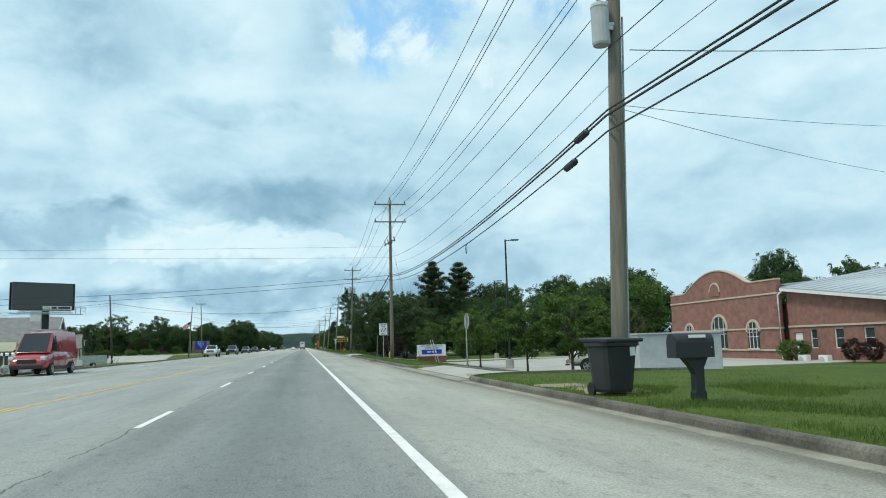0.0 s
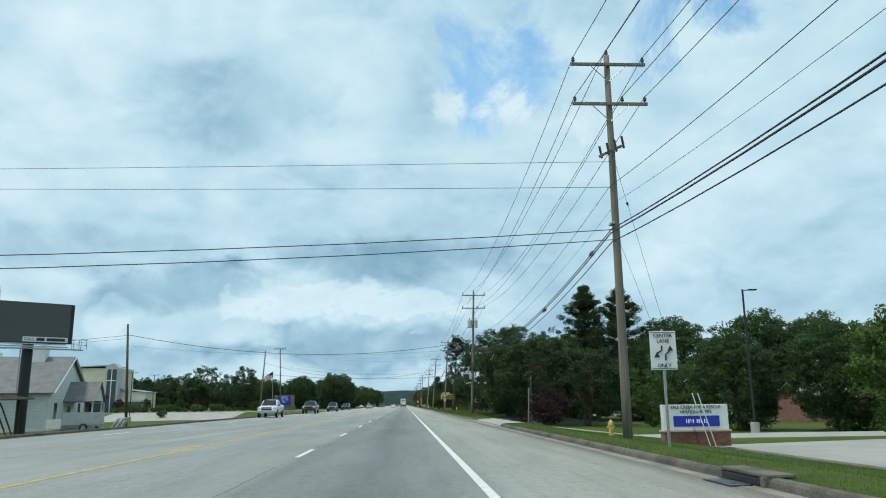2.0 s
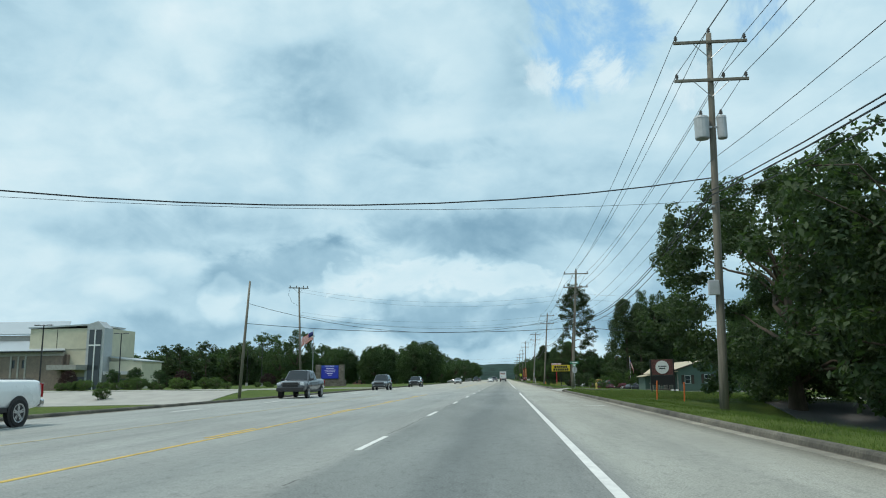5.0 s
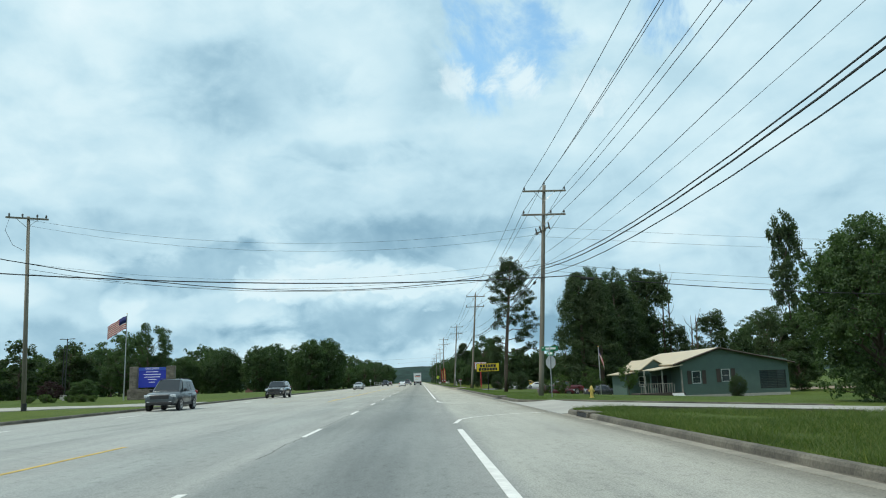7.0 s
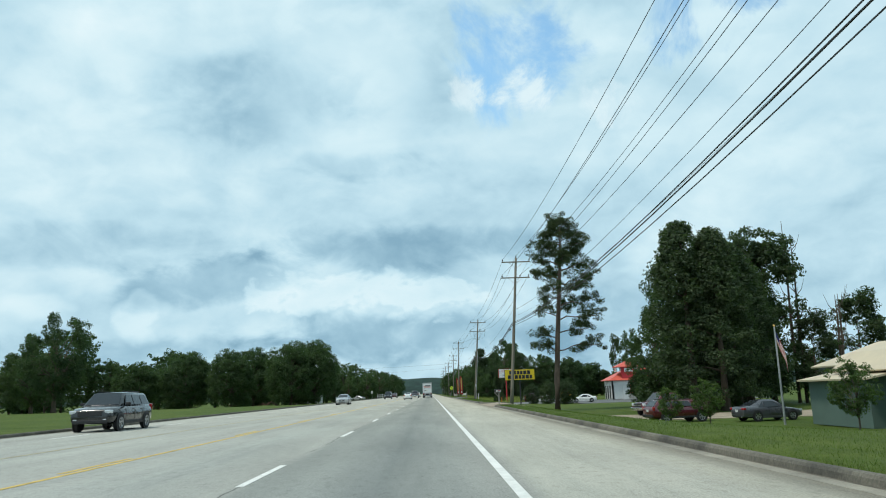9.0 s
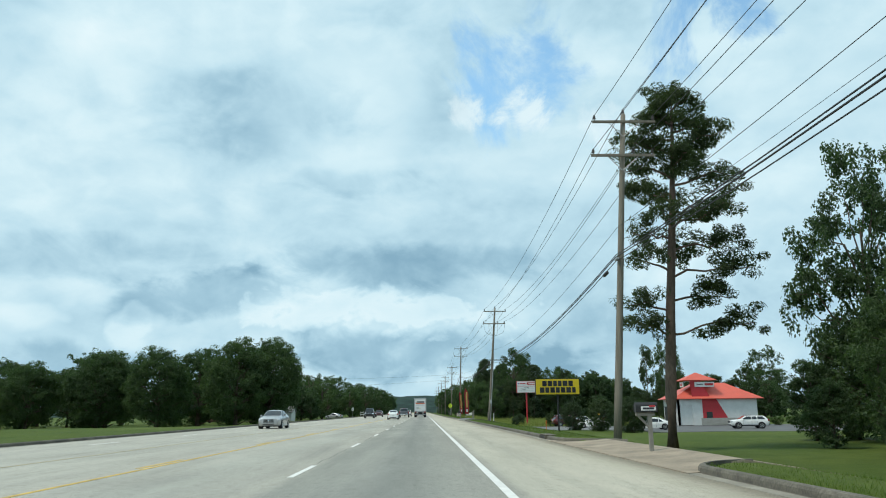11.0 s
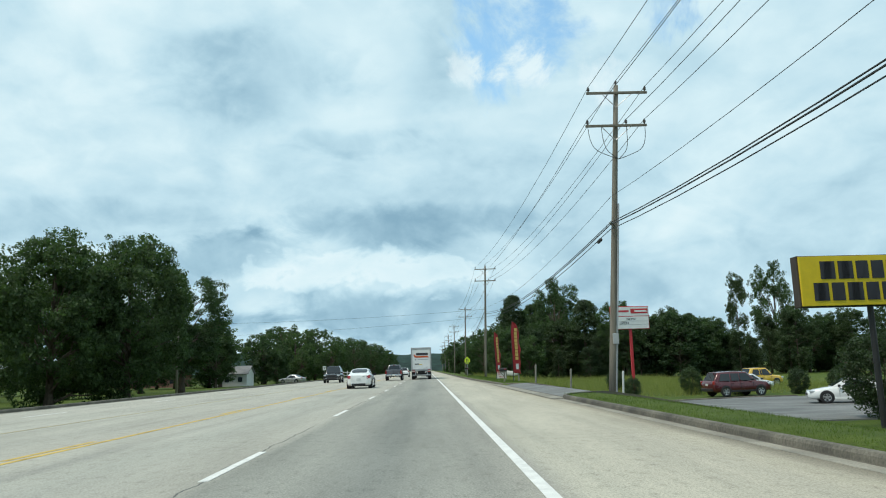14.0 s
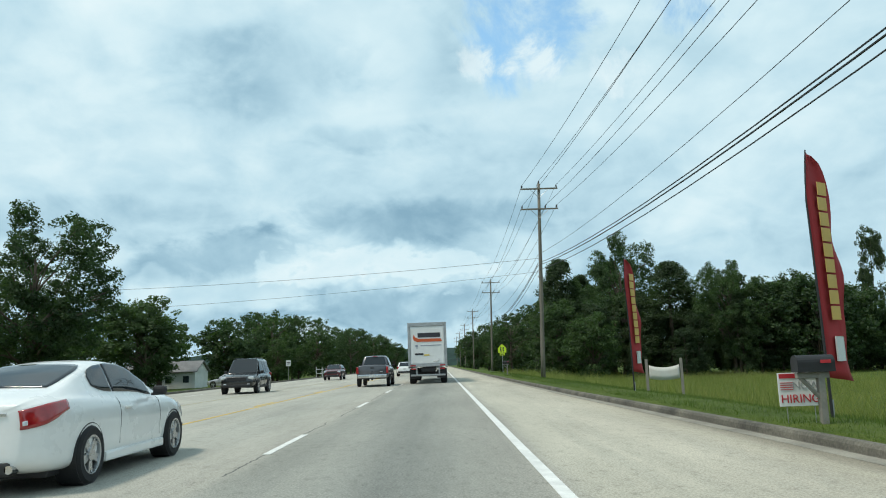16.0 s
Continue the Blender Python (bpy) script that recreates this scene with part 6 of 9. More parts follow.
def sedan(L=4.6, w=1.8, H=1.42, coupe=False):
    f, r = L / 2, -L / 2
    roof = H
    return dict(w=w, belt=0.90, sill=0.26, r=0.335, axles=(f - 0.95, r + 1.0), mirror=f - 1.62,
                body=[(r, 0.42, 0.86, 0.74), (r + 0.05, 0.30, 0.97, 0.86), (r + 0.35, 0.24, 1.0, 0.955), (r + 0.9, 0.21, 1.0, 1.0), (-0.3, 0.20, 0.93, 0.995), (f - 1.7, 0.20, 0.93, 1.0), (f - 0.95, 0.22, 0.86, 0.99), (f - 0.4, 0.24, 0.76, 0.93), (f - 0.08, 0.28, 0.66, 0.80), (f, 0.36, 0.58, 0.66)],
                cabin=((f - 1.28, 0.93, 0.84), (f - 2.15, roof - 0.03, 0.66), (r + 1.45, roof - 0.06, 0.62), (r + 0.62, 1.01, 0.74)),
                glass=[(f - 3.0, f - 1.72, 0.02, -0.55), (r + 1.12, f - 3.05, 0.5, 0.02)] if not coupe else [(f - 3.1, f - 1.72, 0.06, -0.55), (r + 1.25, f - 3.16, 0.42, 0.06)],
                handles=(f - 3.0,) if coupe else (f - 2.9, f - 3.65), seams=(f - 1.62, f - 3.16) if coupe else (f - 1.62, f - 2.7, f - 3.6),
                lamps=[("headlight", LENS, (w * 0.36, f - 0.25, 0.66), (0.26, 0.34, 0.13)), ("tail_light", TAIL, (w * 0.385, r + 0.10, 0.86), (0.30, 0.22, 0.17))],
                bits=[("grille", BLACK, (0, f - 0.03, 0.52), (0.8, 0.1, 0.16)), ("number_plate", PLATE, (0, r + 0.0, 0.72), (0.31, 0.03, 0.16)), ("bumper_vent", BLACK, (0, r + 0.03, 0.36), (1.0, 0.08, 0.13)), ("exhaust", CHROME, (0.55, r + 0.02, 0.30), (0.10, 0.14, 0.08))])


def suv(L=4.7, w=1.9, H=1.75):
    f, r = L / 2, -L / 2
    return dict(w=w, belt=1.10, sill=0.36, r=0.37, axles=(f - 0.92, r + 0.95), mirror=f - 1.55, sill_mat=BLACK, category="car",
                body=[(r, 0.5, 1.0, 0.80), (r + 0.06, 0.36, 1.10, 0.92), (r + 0.4, 0.31, 1.12, 0.985), (-0.3, 0.30, 1.12, 1.0), (f - 1.5, 0.30, 1.12, 1.0), (f - 0.9, 0.32, 1.08, 0.99), (f - 0.35, 0.34, 1.02, 0.96), (f - 0.06, 0.38, 0.93, 0.88), (f, 0.45, 0.82, 0.78)],
                cabin=((f - 1.15, 1.12, 0.86), (f - 1.85, H - 0.03, 0.72), (r + 0.55, H - 0.05, 0.70), (r + 0.14, 1.13, 0.82)),
                glass=[(f - 2.5, f - 1.5, 0.0, -0.4), (r + 1.45, f - 2.55, 0.05, 0.0), (r + 0.45, r + 1.38, 0.28, 0.04)],
                handles=(f - 2.4, r + 1.55), seams=(f - 1.5, f - 2.52, r + 1.4),
                lamps=[("headlight", LENS, (w * 0.39, f - 0.14, 0.86), (0.30, 0.26, 0.16)), ("tail_light", TAIL, (w * 0.41, r + 0.10, 1.0), (0.24, 0.16, 0.28)), ("fog_lamp", LENS, (w * 0.33, f - 0.03, 0.52), (0.16, 0.1, 0.08))],
                bits=[("grille", BLACK, (0, f - 0.02, 0.80), (1.05, 0.1, 0.22)), ("bumper", BLACK, (0, f - 0.05, 0.45), (1.5, 0.18, 0.16)), ("rear_bumper", BLACK, (0, r + 0.02, 0.5), (1.55, 0.16, 0.2)), ("number_plate", PLATE, (0, r - 0.01, 0.86), (0.31, 0.03, 0.16)), ("roof_rail", BLACK, (0.55, -0.5, H + 0.03), (0.05, 1.9, 0.04)), ("roof_rail", BLACK, (-0.55, -0.5, H + 0.03), (0.05, 1.9, 0.04))])


def pickup(L=5.9, w=2.03, H=1.9, double=True):
    f, r = L / 2, -L / 2
    back = f - (3.85 if double else 3.3)
    return dict(w=w, belt=1.22, sill=0.48, r=0.40, axles=(f - 1.02, r + 1.12), mirror=f - 1.75, category="pickup truck", sill_mat=BLACK,
                body=[(r, 0.62, 1.28, 0.90), (r + 0.05, 0.52, 1.32, 0.96), (r + 0.4, 0.48, 1.33, 0.985), (back - 0.1, 0.47, 1.33, 0.99), (back + 0.1, 0.45, 1.26, 1.0), (f - 1.75, 0.45, 1.24, 1.0), (f - 1.0, 0.45, 1.22, 1.0), (f - 0.35, 0.46, 1.16, 0.97), (f - 0.06, 0.48, 1.08, 0.92), (f, 0.52, 0.98, 0.86)],
                cabin=((f - 1.45, 1.25, 0.86), (f - 2.15, H - 0.03, 0.72), (back + 0.28, H - 0.05, 0.71), (back, 1.25, 0.84)),
                glass=[(f - 2.78, f - 1.78, 0.0, -0.4), (back + 0.22, f - 2.84, 0.1, 0.0)], mirror_mat=BLACK,
                handles=(f - 2.72, back + 0.45), seams=(f - 1.75, f - 2.82, back + 0.12),
                lamps=[("headlight", LENS, (w * 0.40, f - 0.10, 0.98), (0.32, 0.22, 0.22)), ("tail_light", TAIL, (w * 0.455, r + 0.03, 1.02), (0.15, 0.10, 0.42))],
                bits=[("grille", BLACK, (0, f - 0.0, 0.94), (1.1, 0.08, 0.32)), ("grille_bar", CHROME, (0, f + 0.03, 0.94), (1.2, 0.05, 0.06)), ("front_bumper", CHROME, (0, f + 0.04, 0.62), (1.9, 0.2, 0.24)), ("rear_bumper", CHROME, (0, r - 0.10, 0.66), (1.86, 0.22, 0.22)), ("number_plate", PLATE, (0, r - 0.225, 0.68), (0.31, 0.02, 0.15)),
                      ("tailgate_handle", BLACK, (0, r - 0.012, 1.16), (0.24, 0.04, 0.08)), ("tailgate_seam", BLACK, (0.82, r + 0.005, 1.0), (0.012, 0.06, 0.55)), ("tailgate_seam", BLACK, (-0.82, r + 0.005, 1.0), (0.012, 0.06, 0.55)), ("badge", CHROME, (0.55, r - 0.012, 0.92), (0.22, 0.02, 0.035)), ("bed_liner", BLACK, (0, (r + back) / 2, 1.345), (1.55, back - r - 0.35, 0.03)), ("hitch", BLACK, (0, r - 0.15, 0.46), (0.1, 0.3, 0.1)),
                      ("brake_light", TAIL, (0, back + 0.16, H - 0.04), (0.32, 0.05, 0.04)), ("exhaust", BLACK, (-0.4, r + 0.9, 0.42), (0.12, 1.4, 0.12))])


def van(L=5.9, w=2.06, H=2.55):
    f, r = L / 2, -L / 2
    return dict(w=w, belt=1.35, sill=0.40, r=0.36, axles=(f - 1.0, r + 1.1), mirror=f - 1.5, category="van", sill_mat=BLACK,
                body=[(r, 0.45, 1.3, 0.93), (r + 0.06, 0.38, 1.36, 0.97), (-0.3, 0.36, 1.38, 1.0), (f - 1.3, 0.36, 1.36, 1.0), (f - 0.7, 0.38, 1.18, 0.98), (f - 0.15, 0.40, 1.02, 0.92), (f, 0.48, 0.85, 0.82)],
                cabin=((f - 0.75, 1.3, 0.86), (f - 1.75, H - 0.12, 0.80), (r + 0.12, H, 0.86), (r + 0.03, 1.4, 0.95)),
                glass=[(f - 2.1, f - 1.25, 0.0, -0.45)], handles=(f - 2.1,), seams=(f - 1.25, f - 2.2, f - 3.5),
                lamps=[("headlight", LENS, (w * 0.40, f - 0.2, 0.98), (0.30, 0.34, 0.26)), ("tail_light", TAIL, (w * 0.47, r + 0.03, 1.2), (0.1, 0.1, 0.6))],
                bits=[("grille", BLACK, (0, f - 0.01, 0.82), (1.0, 0.1, 0.22)), ("bumper", BLACK, (0, f - 0.02, 0.52), (1.7, 0.18, 0.2)), ("ladder_rack", ALU, (0.6, -0.6, H + 0.10), (0.05, 3.2, 0.05)), ("ladder_rack", ALU, (-0.6, -0.6, H + 0.10), (0.05, 3.2, 0.05)), ("rack_bar", ALU, (0, -1.6, H + 0.08), (1.4, 0.05, 0.05)), ("rack_bar", ALU, (0, 0.6, H + 0.08), (1.4, 0.05, 0.05))])


UP, DOWN = 0, 180


def smooth_curve(stations, ys):
    """Values along the length, running smoothly through the stations given as pairs."""
    px, pv = [p[0] for p in stations], [p[1] for p in stations]
    fine_y = np.linspace(px[0], px[-1], 400)
    v = np.interp(fine_y, px, pv)
    ker = np.hanning(31)
    v = np.convolve(np.pad(v, 15, "edge"), ker / ker.sum(), "valid")
    return np.interp(ys, fine_y, v)


def smooth_coupe(m, label, paint_mat, tall_nose=False):
    """A fastback coupe drawn from smooth length curves; glass and lamps lie on the same skin. Forward is +y."""
    root = thing("coupe", m, label, "car", "traffic")
    half = [(-2.32, 0.46), (-2.30, 0.64), (-2.26, 0.75), (-2.1, 0.835), (-1.7, 0.885), (-1.0, 0.90), (0.0, 0.885), (0.9, 0.89), (1.5, 0.89), (1.95, 0.82), (2.2, 0.70), (2.32, 0.50)]
    low = [(-2.32, 0.34), (-2.2, 0.24), (-1.9, 0.2), (1.9, 0.19), (2.2, 0.22), (2.32, 0.34)]
    belt = [(-2.32, 0.90), (-2.2, 0.97), (-1.8, 1.0), (-1.2, 0.98), (-0.4, 0.93), (0.6, 0.90), (1.2, 0.90), (1.7, 0.82), (2.1, 0.70), (2.32, 0.56)]
    roof = [(-2.32, 0.93), (-2.2, 1.03), (-1.85, 1.08), (-1.66, 1.13), (-1.25, 1.30), (-0.85, 1.41), (-0.4, 1.455), (-0.05, 1.44), (0.22, 1.38), (0.6, 1.20), (0.98, 1.01), (1.15, 0.965), (1.6, 0.915), (2.1, 0.77), (2.32, 0.60)]
    rail = [(-2.32, 0.50), (-2.2, 0.62), (-1.85, 0.66), (-1.4, 0.62), (-0.9, 0.58), (-0.4, 0.57), (0.05, 0.575), (0.45, 0.62), (0.95, 0.69), (1.3, 0.70), (1.9, 0.62), (2.2, 0.5), (2.32, 0.36)]

    if tall_nose:
        # a blunt nose with an upright grille, and a lower roof
        half[-3:] = [(1.95, 0.86), (2.2, 0.80), (2.32, 0.68)]
        belt[-3:] = [(1.7, 0.86), (2.1, 0.80), (2.32, 0.70)]
        roof[-3:] = [(1.6, 0.955), (2.1, 0.885), (2.32, 0.76)]
        rail[-3:] = [(1.9, 0.66), (2.2, 0.58), (2.32, 0.5)]

    def skin(y):
        W, zb, zs, zr, wr = (float(smooth_curve(c, y)) for c in (half, low, belt, roof, rail))
        e = max(0.02, zr - zs)
        return [(0, zb), (W * 0.8, zb), (W * 0.95, zb + 0.05), (W * 0.985, zb + 0.16), (W * 0.985, zb + 0.3), (W, (zb + zs) / 2 + 0.06), (W * 0.995, zs - 0.16), (W * 0.965, zs - 0.05), (W * 0.925, zs),
                (W * 0.90 + (wr - W * 0.90) * 0.12, zs + e * 0.10), (W * 0.90 + (wr - W * 0.90) * 0.50, zs + e * 0.50), (W * 0.90 + (wr - W * 0.90) * 0.86, zs + e * 0.83), (wr, zr - min(0.05, e * 0.12)), (wr * 0.75, zr - min(0.018, e * 0.06)), (wr * 0.4, zr - 0.004), (0, zr)]

    ys_ = [-2.32, -2.3, -2.26, -2.2, -2.12] + [-2.0 + 0.12 * k for k in range(34)] + [2.1, 2.18, 2.25, 2.3, 2.32]
    rows = [[(p[0], y, p[1]) for p in skin(y)] for y in ys_]
    body = part("body", loft(rows), paint_mat, root, smooth=True)
    sub = body.modifiers.new("round", "SUBSURF")
    sub.levels = sub.render_levels = 1

    def on_skin(y, j, f, sx, lift):
        s = skin(y)
        a, b = Vector((s[j][0], y, s[j][1])), Vector((s[j + 1][0], y, s[j + 1][1]))
        out = Vector((b.z - a.z, 0, a.x - b.x)).normalized()
        p = a.lerp(b, f) + out * lift
        return Vector((p.x * sx, p.y, p.z))

    def patch(name, material, y0, y1, u0, u1, sides, ny=16, nu=6, lift=0.006):
        """A piece of the skin between two lengths and two heights (in steps of the section), lifted off it; u0 and u1 may change along y."""
        for sx in sides:
            bm = bmesh.new()
            grid = []
            for i in range(ny + 1):
                f = i / ny
                y = y0 + (y1 - y0) * f
                a, b = (u0(f) if callable(u0) else u0), (u1(f) if callable(u1) else u1)
                line_ = []
                for k in range(nu + 1):
                    u = a + (b - a) * k / nu
                    j = min(14, int(u))
                    line_.append(bm.verts.new(on_skin(y, j, u - j, sx, lift)))
                grid.append(line_)
            for p, q in zip(grid, grid[1:]):
                for k in range(nu):
                    bm.faces.new((p[k], p[k + 1], q[k + 1], q[k]))
            bmesh.ops.recalc_face_normals(bm, faces=bm.faces)
            ob = part(name, bm, material, root, smooth=True)
            th = ob.modifiers.new("thick", "SOLIDIFY")
            th.thickness, th.offset = 0.008, 0.0

    def across(name, material, y0, y1, u0, ny=12, nu=7, lift=0.006):
        """A pane over both sides of the skin, up to the middle line."""
        bm = bmesh.new()
        grid = []
        for i in range(ny + 1):
            f = i / ny
            y, a = y0 + (y1 - y0) * f, u0(f)
            us = [a + (14.999 - a) * k / nu for k in range(nu + 1)]
            right = [on_skin(y, int(u), u - int(u), 1, lift) for u in us]
            grid.append([bm.verts.new(p) for p in right] + [bm.verts.new((-p.x, p.y, p.z)) for p in right[-2::-1]])
        for p, q in zip(grid, grid[1:]):
            for k in range(len(p) - 1):
                bm.faces.new((p[k], p[k + 1], q[k + 1], q[k]))
        bmesh.ops.recalc_face_normals(bm, faces=bm.faces)
        ob = part(name, bm, material, root, smooth=True)
        th = ob.modifiers.new("thick", "SOLIDIFY")
        th.thickness, th.offset = 0.008, 0.0

    patch("side_window", PANE, -1.06, -0.56, lambda f: 9.2 + 0.5 * (1 - f) ** 3, lambda f: 9.9 + 1.8 * min(1, f / 0.7 + 0.12) ** 0.5, (-1, 1))
    patch("side_window", PANE, -0.53, 0.70, 9.2, lambda f: 11.7 - 0.35 * f, (-1, 1), 24)
    across("windscreen", PANE, 0.18, 1.0, lambda f: 12.1)
    across("rear_window", PANE, -1.68, -0.90, lambda f: 12.15 + 0.7 * (1 - f) ** 2 + 0.5 * f ** 4)
    for sx in (-1, 1):
        patch("tail_light", TAIL, -2.318, -1.84, lambda f: 5.25 + 1.15 * f, lambda f: 7.75 - 0.25 * (1 - f), (sx,), 14, 6, 0.012)
        patch("tail_lamp_bulb", LENS, -2.31, -2.285, 5.75, 6.2, (sx,), 4, 4, 0.02)
        patch("headlight", LENS, 1.78, 2.26, lambda f: 6.6 - 0.9 * f, 7.9, (sx,), 10, 5, 0.01)
        part("bumper_vent", box((0.24, 0.1, 0.07), (sx * 0.60, 2.23, 0.40), 0.02), BLACK, root)
        part("mirror_stalk", box((0.10, 0.05, 0.04), (sx * 0.87, 0.64, 0.95), 0.012), BLACK, root)
        for y in (-1.36, 1.36):
            # dark wheel housing, tyre and rim
            a = part("wheel_arch", lathe(((0.352, -0.25), (0.356, 0.004), (0.352, 0.006), (0.34, 0.0), (0.34, -0.24)), 32), BLACK, root)
            a.matrix_basis = pose(sx * 0.888, y, 0.345, 0, 90 * sx, 0)
            wheel(root, sx * 0.808, y, 0.335, 0.225, sx, 5)
        part("mirror", box((0.19, 0.11, 0.13), (sx * 0.95, 0.62, 1.0), 0.045), paint_mat if tall_nose else BLACK, root)
        part("door_handle", box((0.03, 0.19, 0.035), (sx * 0.886, -0.30, 0.82), 0.012), paint_mat, root)
        for y in (0.82, -0.53):
            patch("door_seam", BLACK, y - 0.003, y + 0.003, 3.2, 9.0, (sx,), 1, 14, -0.002)
        part("sill", box((0.07, 1.9, 0.12), (sx * 0.865, 0.0, 0.26), 0.03), paint_mat, root)
        part("exhaust", tube([(sx * 0.5, -2.34, 0.30), (sx * 0.5, -1.9, 0.30)], 0.045, 12), CHROME, root)
    part("rear_diffuser", box((1.0, 0.2, 0.14), (0, -2.24, 0.30), 0.03), BLACK, root)
    part("number_plate", box((0.31, 0.02, 0.16), (0, -2.33, 0.66), 0.005), PLATE, root)
    part("badge", box((0.16, 0.012, 0.03), (0.36, -2.325, 0.86), 0.003), CHROME, root)
    if tall_nose:
        part("grille", box((0.80, 0.06, 0.27), (0, 2.30, 0.60), 0.02), BLACK, root)
        for k in range(5):
            part("grille_bar", box((0.80, 0.02, 0.014), (0, 2.335, 0.485 + 0.057 * k), 0.004), CHROME, root)
        for k in range(7):
            part("grille_bar", box((0.012, 0.018, 0.25), (-0.39 + 0.13 * k, 2.335, 0.60), 0.003), CHROME, root)
        part("badge", lathe(((0.0, 0.0), (0.075, 0.0), (0.07, 0.02), (0.0, 0.025)), 20), CHROME, root).matrix_basis = pose(0, 2.335, 0.61, -90, 0, 0)
        part("lower_grille", box((0.9, 0.06, 0.07), (0, 2.30, 0.36), 0.02), BLACK, root)
    part("underbody", box((1.4, 3.9, 0.12), (0, 0, 0.22), 0.03), BLACK, root)
    return root


smooth_coupe(pose(-4.98, 365.15, 0, 0, 0, UP), "white two-door coupe in the next lane", WHITE_CAR)
smooth_coupe(pose(-12.2, 304.2, 0, 0, 0, DOWN), "silver two-door coupe with a bright barred grille, coming along the road", SILVER_CAR, True)
vehicle("pickup_truck", "grey crew-cab pickup truck with a chrome bumper ahead", pose(-4.25, 404.6, 0, 0, 0, UP), GREY_CAR, pickup(5.8, 2.03, 1.93), "traffic")
vehicle("suv", "white compact car ahead in the next lane", pose(-4.3, 446, 0, 0, 0, UP), WHITE_CAR, suv(4.5, 1.86, 1.66), "traffic")
vehicle("pickup_truck", "white crew-cab pickup truck coming along the road", pose(-14.75, 127.8, 0, 0, 0, DOWN), WHITE_CAR, pickup(5.9, 2.03, 1.9), "traffic")
spec = pickup(5.9, 2.03, 1.95)
spec["bits"][2] = ("front_bumper", BLACK, (0, 2.97, 0.62), (1.9, 0.2, 0.26))
spec["bits"][1] = ("grille_bar", BLACK, (0, 2.98, 0.94), (1.2, 0.05, 0.06))
vehicle("pickup_truck", "dark grey crew-cab pickup truck coming along the road", pose(-14.75, 163.2, 0, 0, 0, DOWN), GREY_CAR, spec, "traffic")
vehicle("suv", "slate grey boxy utility car with lit headlamps", pose(-14.7, 198.9, 0, 0, 0, DOWN), SLATE_CAR, suv(4.4, 1.88, 1.82), "traffic")
vehicle("suv", "black family car coming along the road", pose(-14.6, 232.4, 0, 0, 0, DOWN), BLACK_CAR, suv(4.9, 1.93, 1.7), "traffic")
vehicle("suv", "black off-road car with a roof rack and wide tyres", pose(-11.2, 398.6, 0, 0, 0, DOWN), BLACK_CAR, suv(4.5, 1.95, 1.95), "traffic")
vehicle("sedan", "dark red saloon coming along the road", pose(-11.4, 436, 0, 0, 0, DOWN), MAROON_CAR, suv(4.5, 1.84, 1.6), "traffic")
vehicle("van", "red high-roofed work van coming along the road", pose(-15.2, 48.4, 0, 0, 0, DOWN), RED_CAR, van(), "traffic")
# parked
vehicle("pickup_truck", "white pickup truck parked in the concrete lot", pose(19.6, 45.2, ground_z(19.6, 46) + 0.03, 0, 0, -112), WHITE_CAR, pickup(6.0, 2.03, 1.95), "parked cars")
vehicle("sedan", "white saloon parked on the asphalt lot", pose(28.0, 335.6, ground_z(28, 335) + 0.04, 0, 0, 85), WHITE_CAR, sedan(4.7, 1.82, 1.45), "parked cars")
vehicle("suv", "white estate car parked near the red-roofed building", pose(40.2, 336.0, ground_z(40, 336) + 0.04, 0, 0, 80), WHITE_CAR, suv(4.6, 1.85, 1.55), "parked cars")
vehicle("sedan", "white saloon parked among the shrubs", pose(24.4, 352.0, ground_z(24, 352) + 0.04, 0, 0, 70), WHITE_CAR, sedan(4.6, 1.8, 1.45), "parked cars")
vehicle("suv", "maroon two-door off-road car with tan sills parked on the lot", pose(22.9, 364.6, ground_z(23, 364) + 0.03, 0, 0, -80), MAROON_CAR, suv(4.7, 1.95, 1.8), "parked cars")
vehicle("suv", "yellow boxy off-road car parked behind the shrubs", pose(33.6, 384.5, ground_z(33, 384), 0, 0, -75), YELLOW_CAR, suv(4.2, 1.87, 1.85), "parked cars")
vehicle("sedan", "white car parked by the yellow one", pose(27.6, 373.5, ground_z(27, 373), 0, 0, -70), WHITE_CAR, sedan(4.6, 1.8, 1.45), "parked cars")
vehicle("pickup_truck", "maroon pickup truck with black wheels parked on the gravel drive", pose(21.2, 265.0, ground_z(21.2, 265.0) + 0.03, 0, 0, 108), MAROON_CAR, pickup(5.9, 2.05, 2.0), "parked cars")
vehicle("suv", "dark red car parked beside the green house", pose(17.8, 251.5, ground_z(18, 251), 0, 0, -80), MAROON_CAR, suv(4.6, 1.85, 1.6), "parked cars")
vehicle("sedan", "dark grey car parked beside the green house", pose(23.4, 249.5, ground_z(23, 249), 0, 0, -80), GREY_CAR, sedan(4.6, 1.8, 1.45), "parked cars")
vehicle("sedan", "grey car parked on the lawn under the trees", pose(-22.8, 436, ground_z(-23, 436), 0, 0, 70), SILVER_CAR, sedan(4.5, 1.8, 1.45), "parked cars")


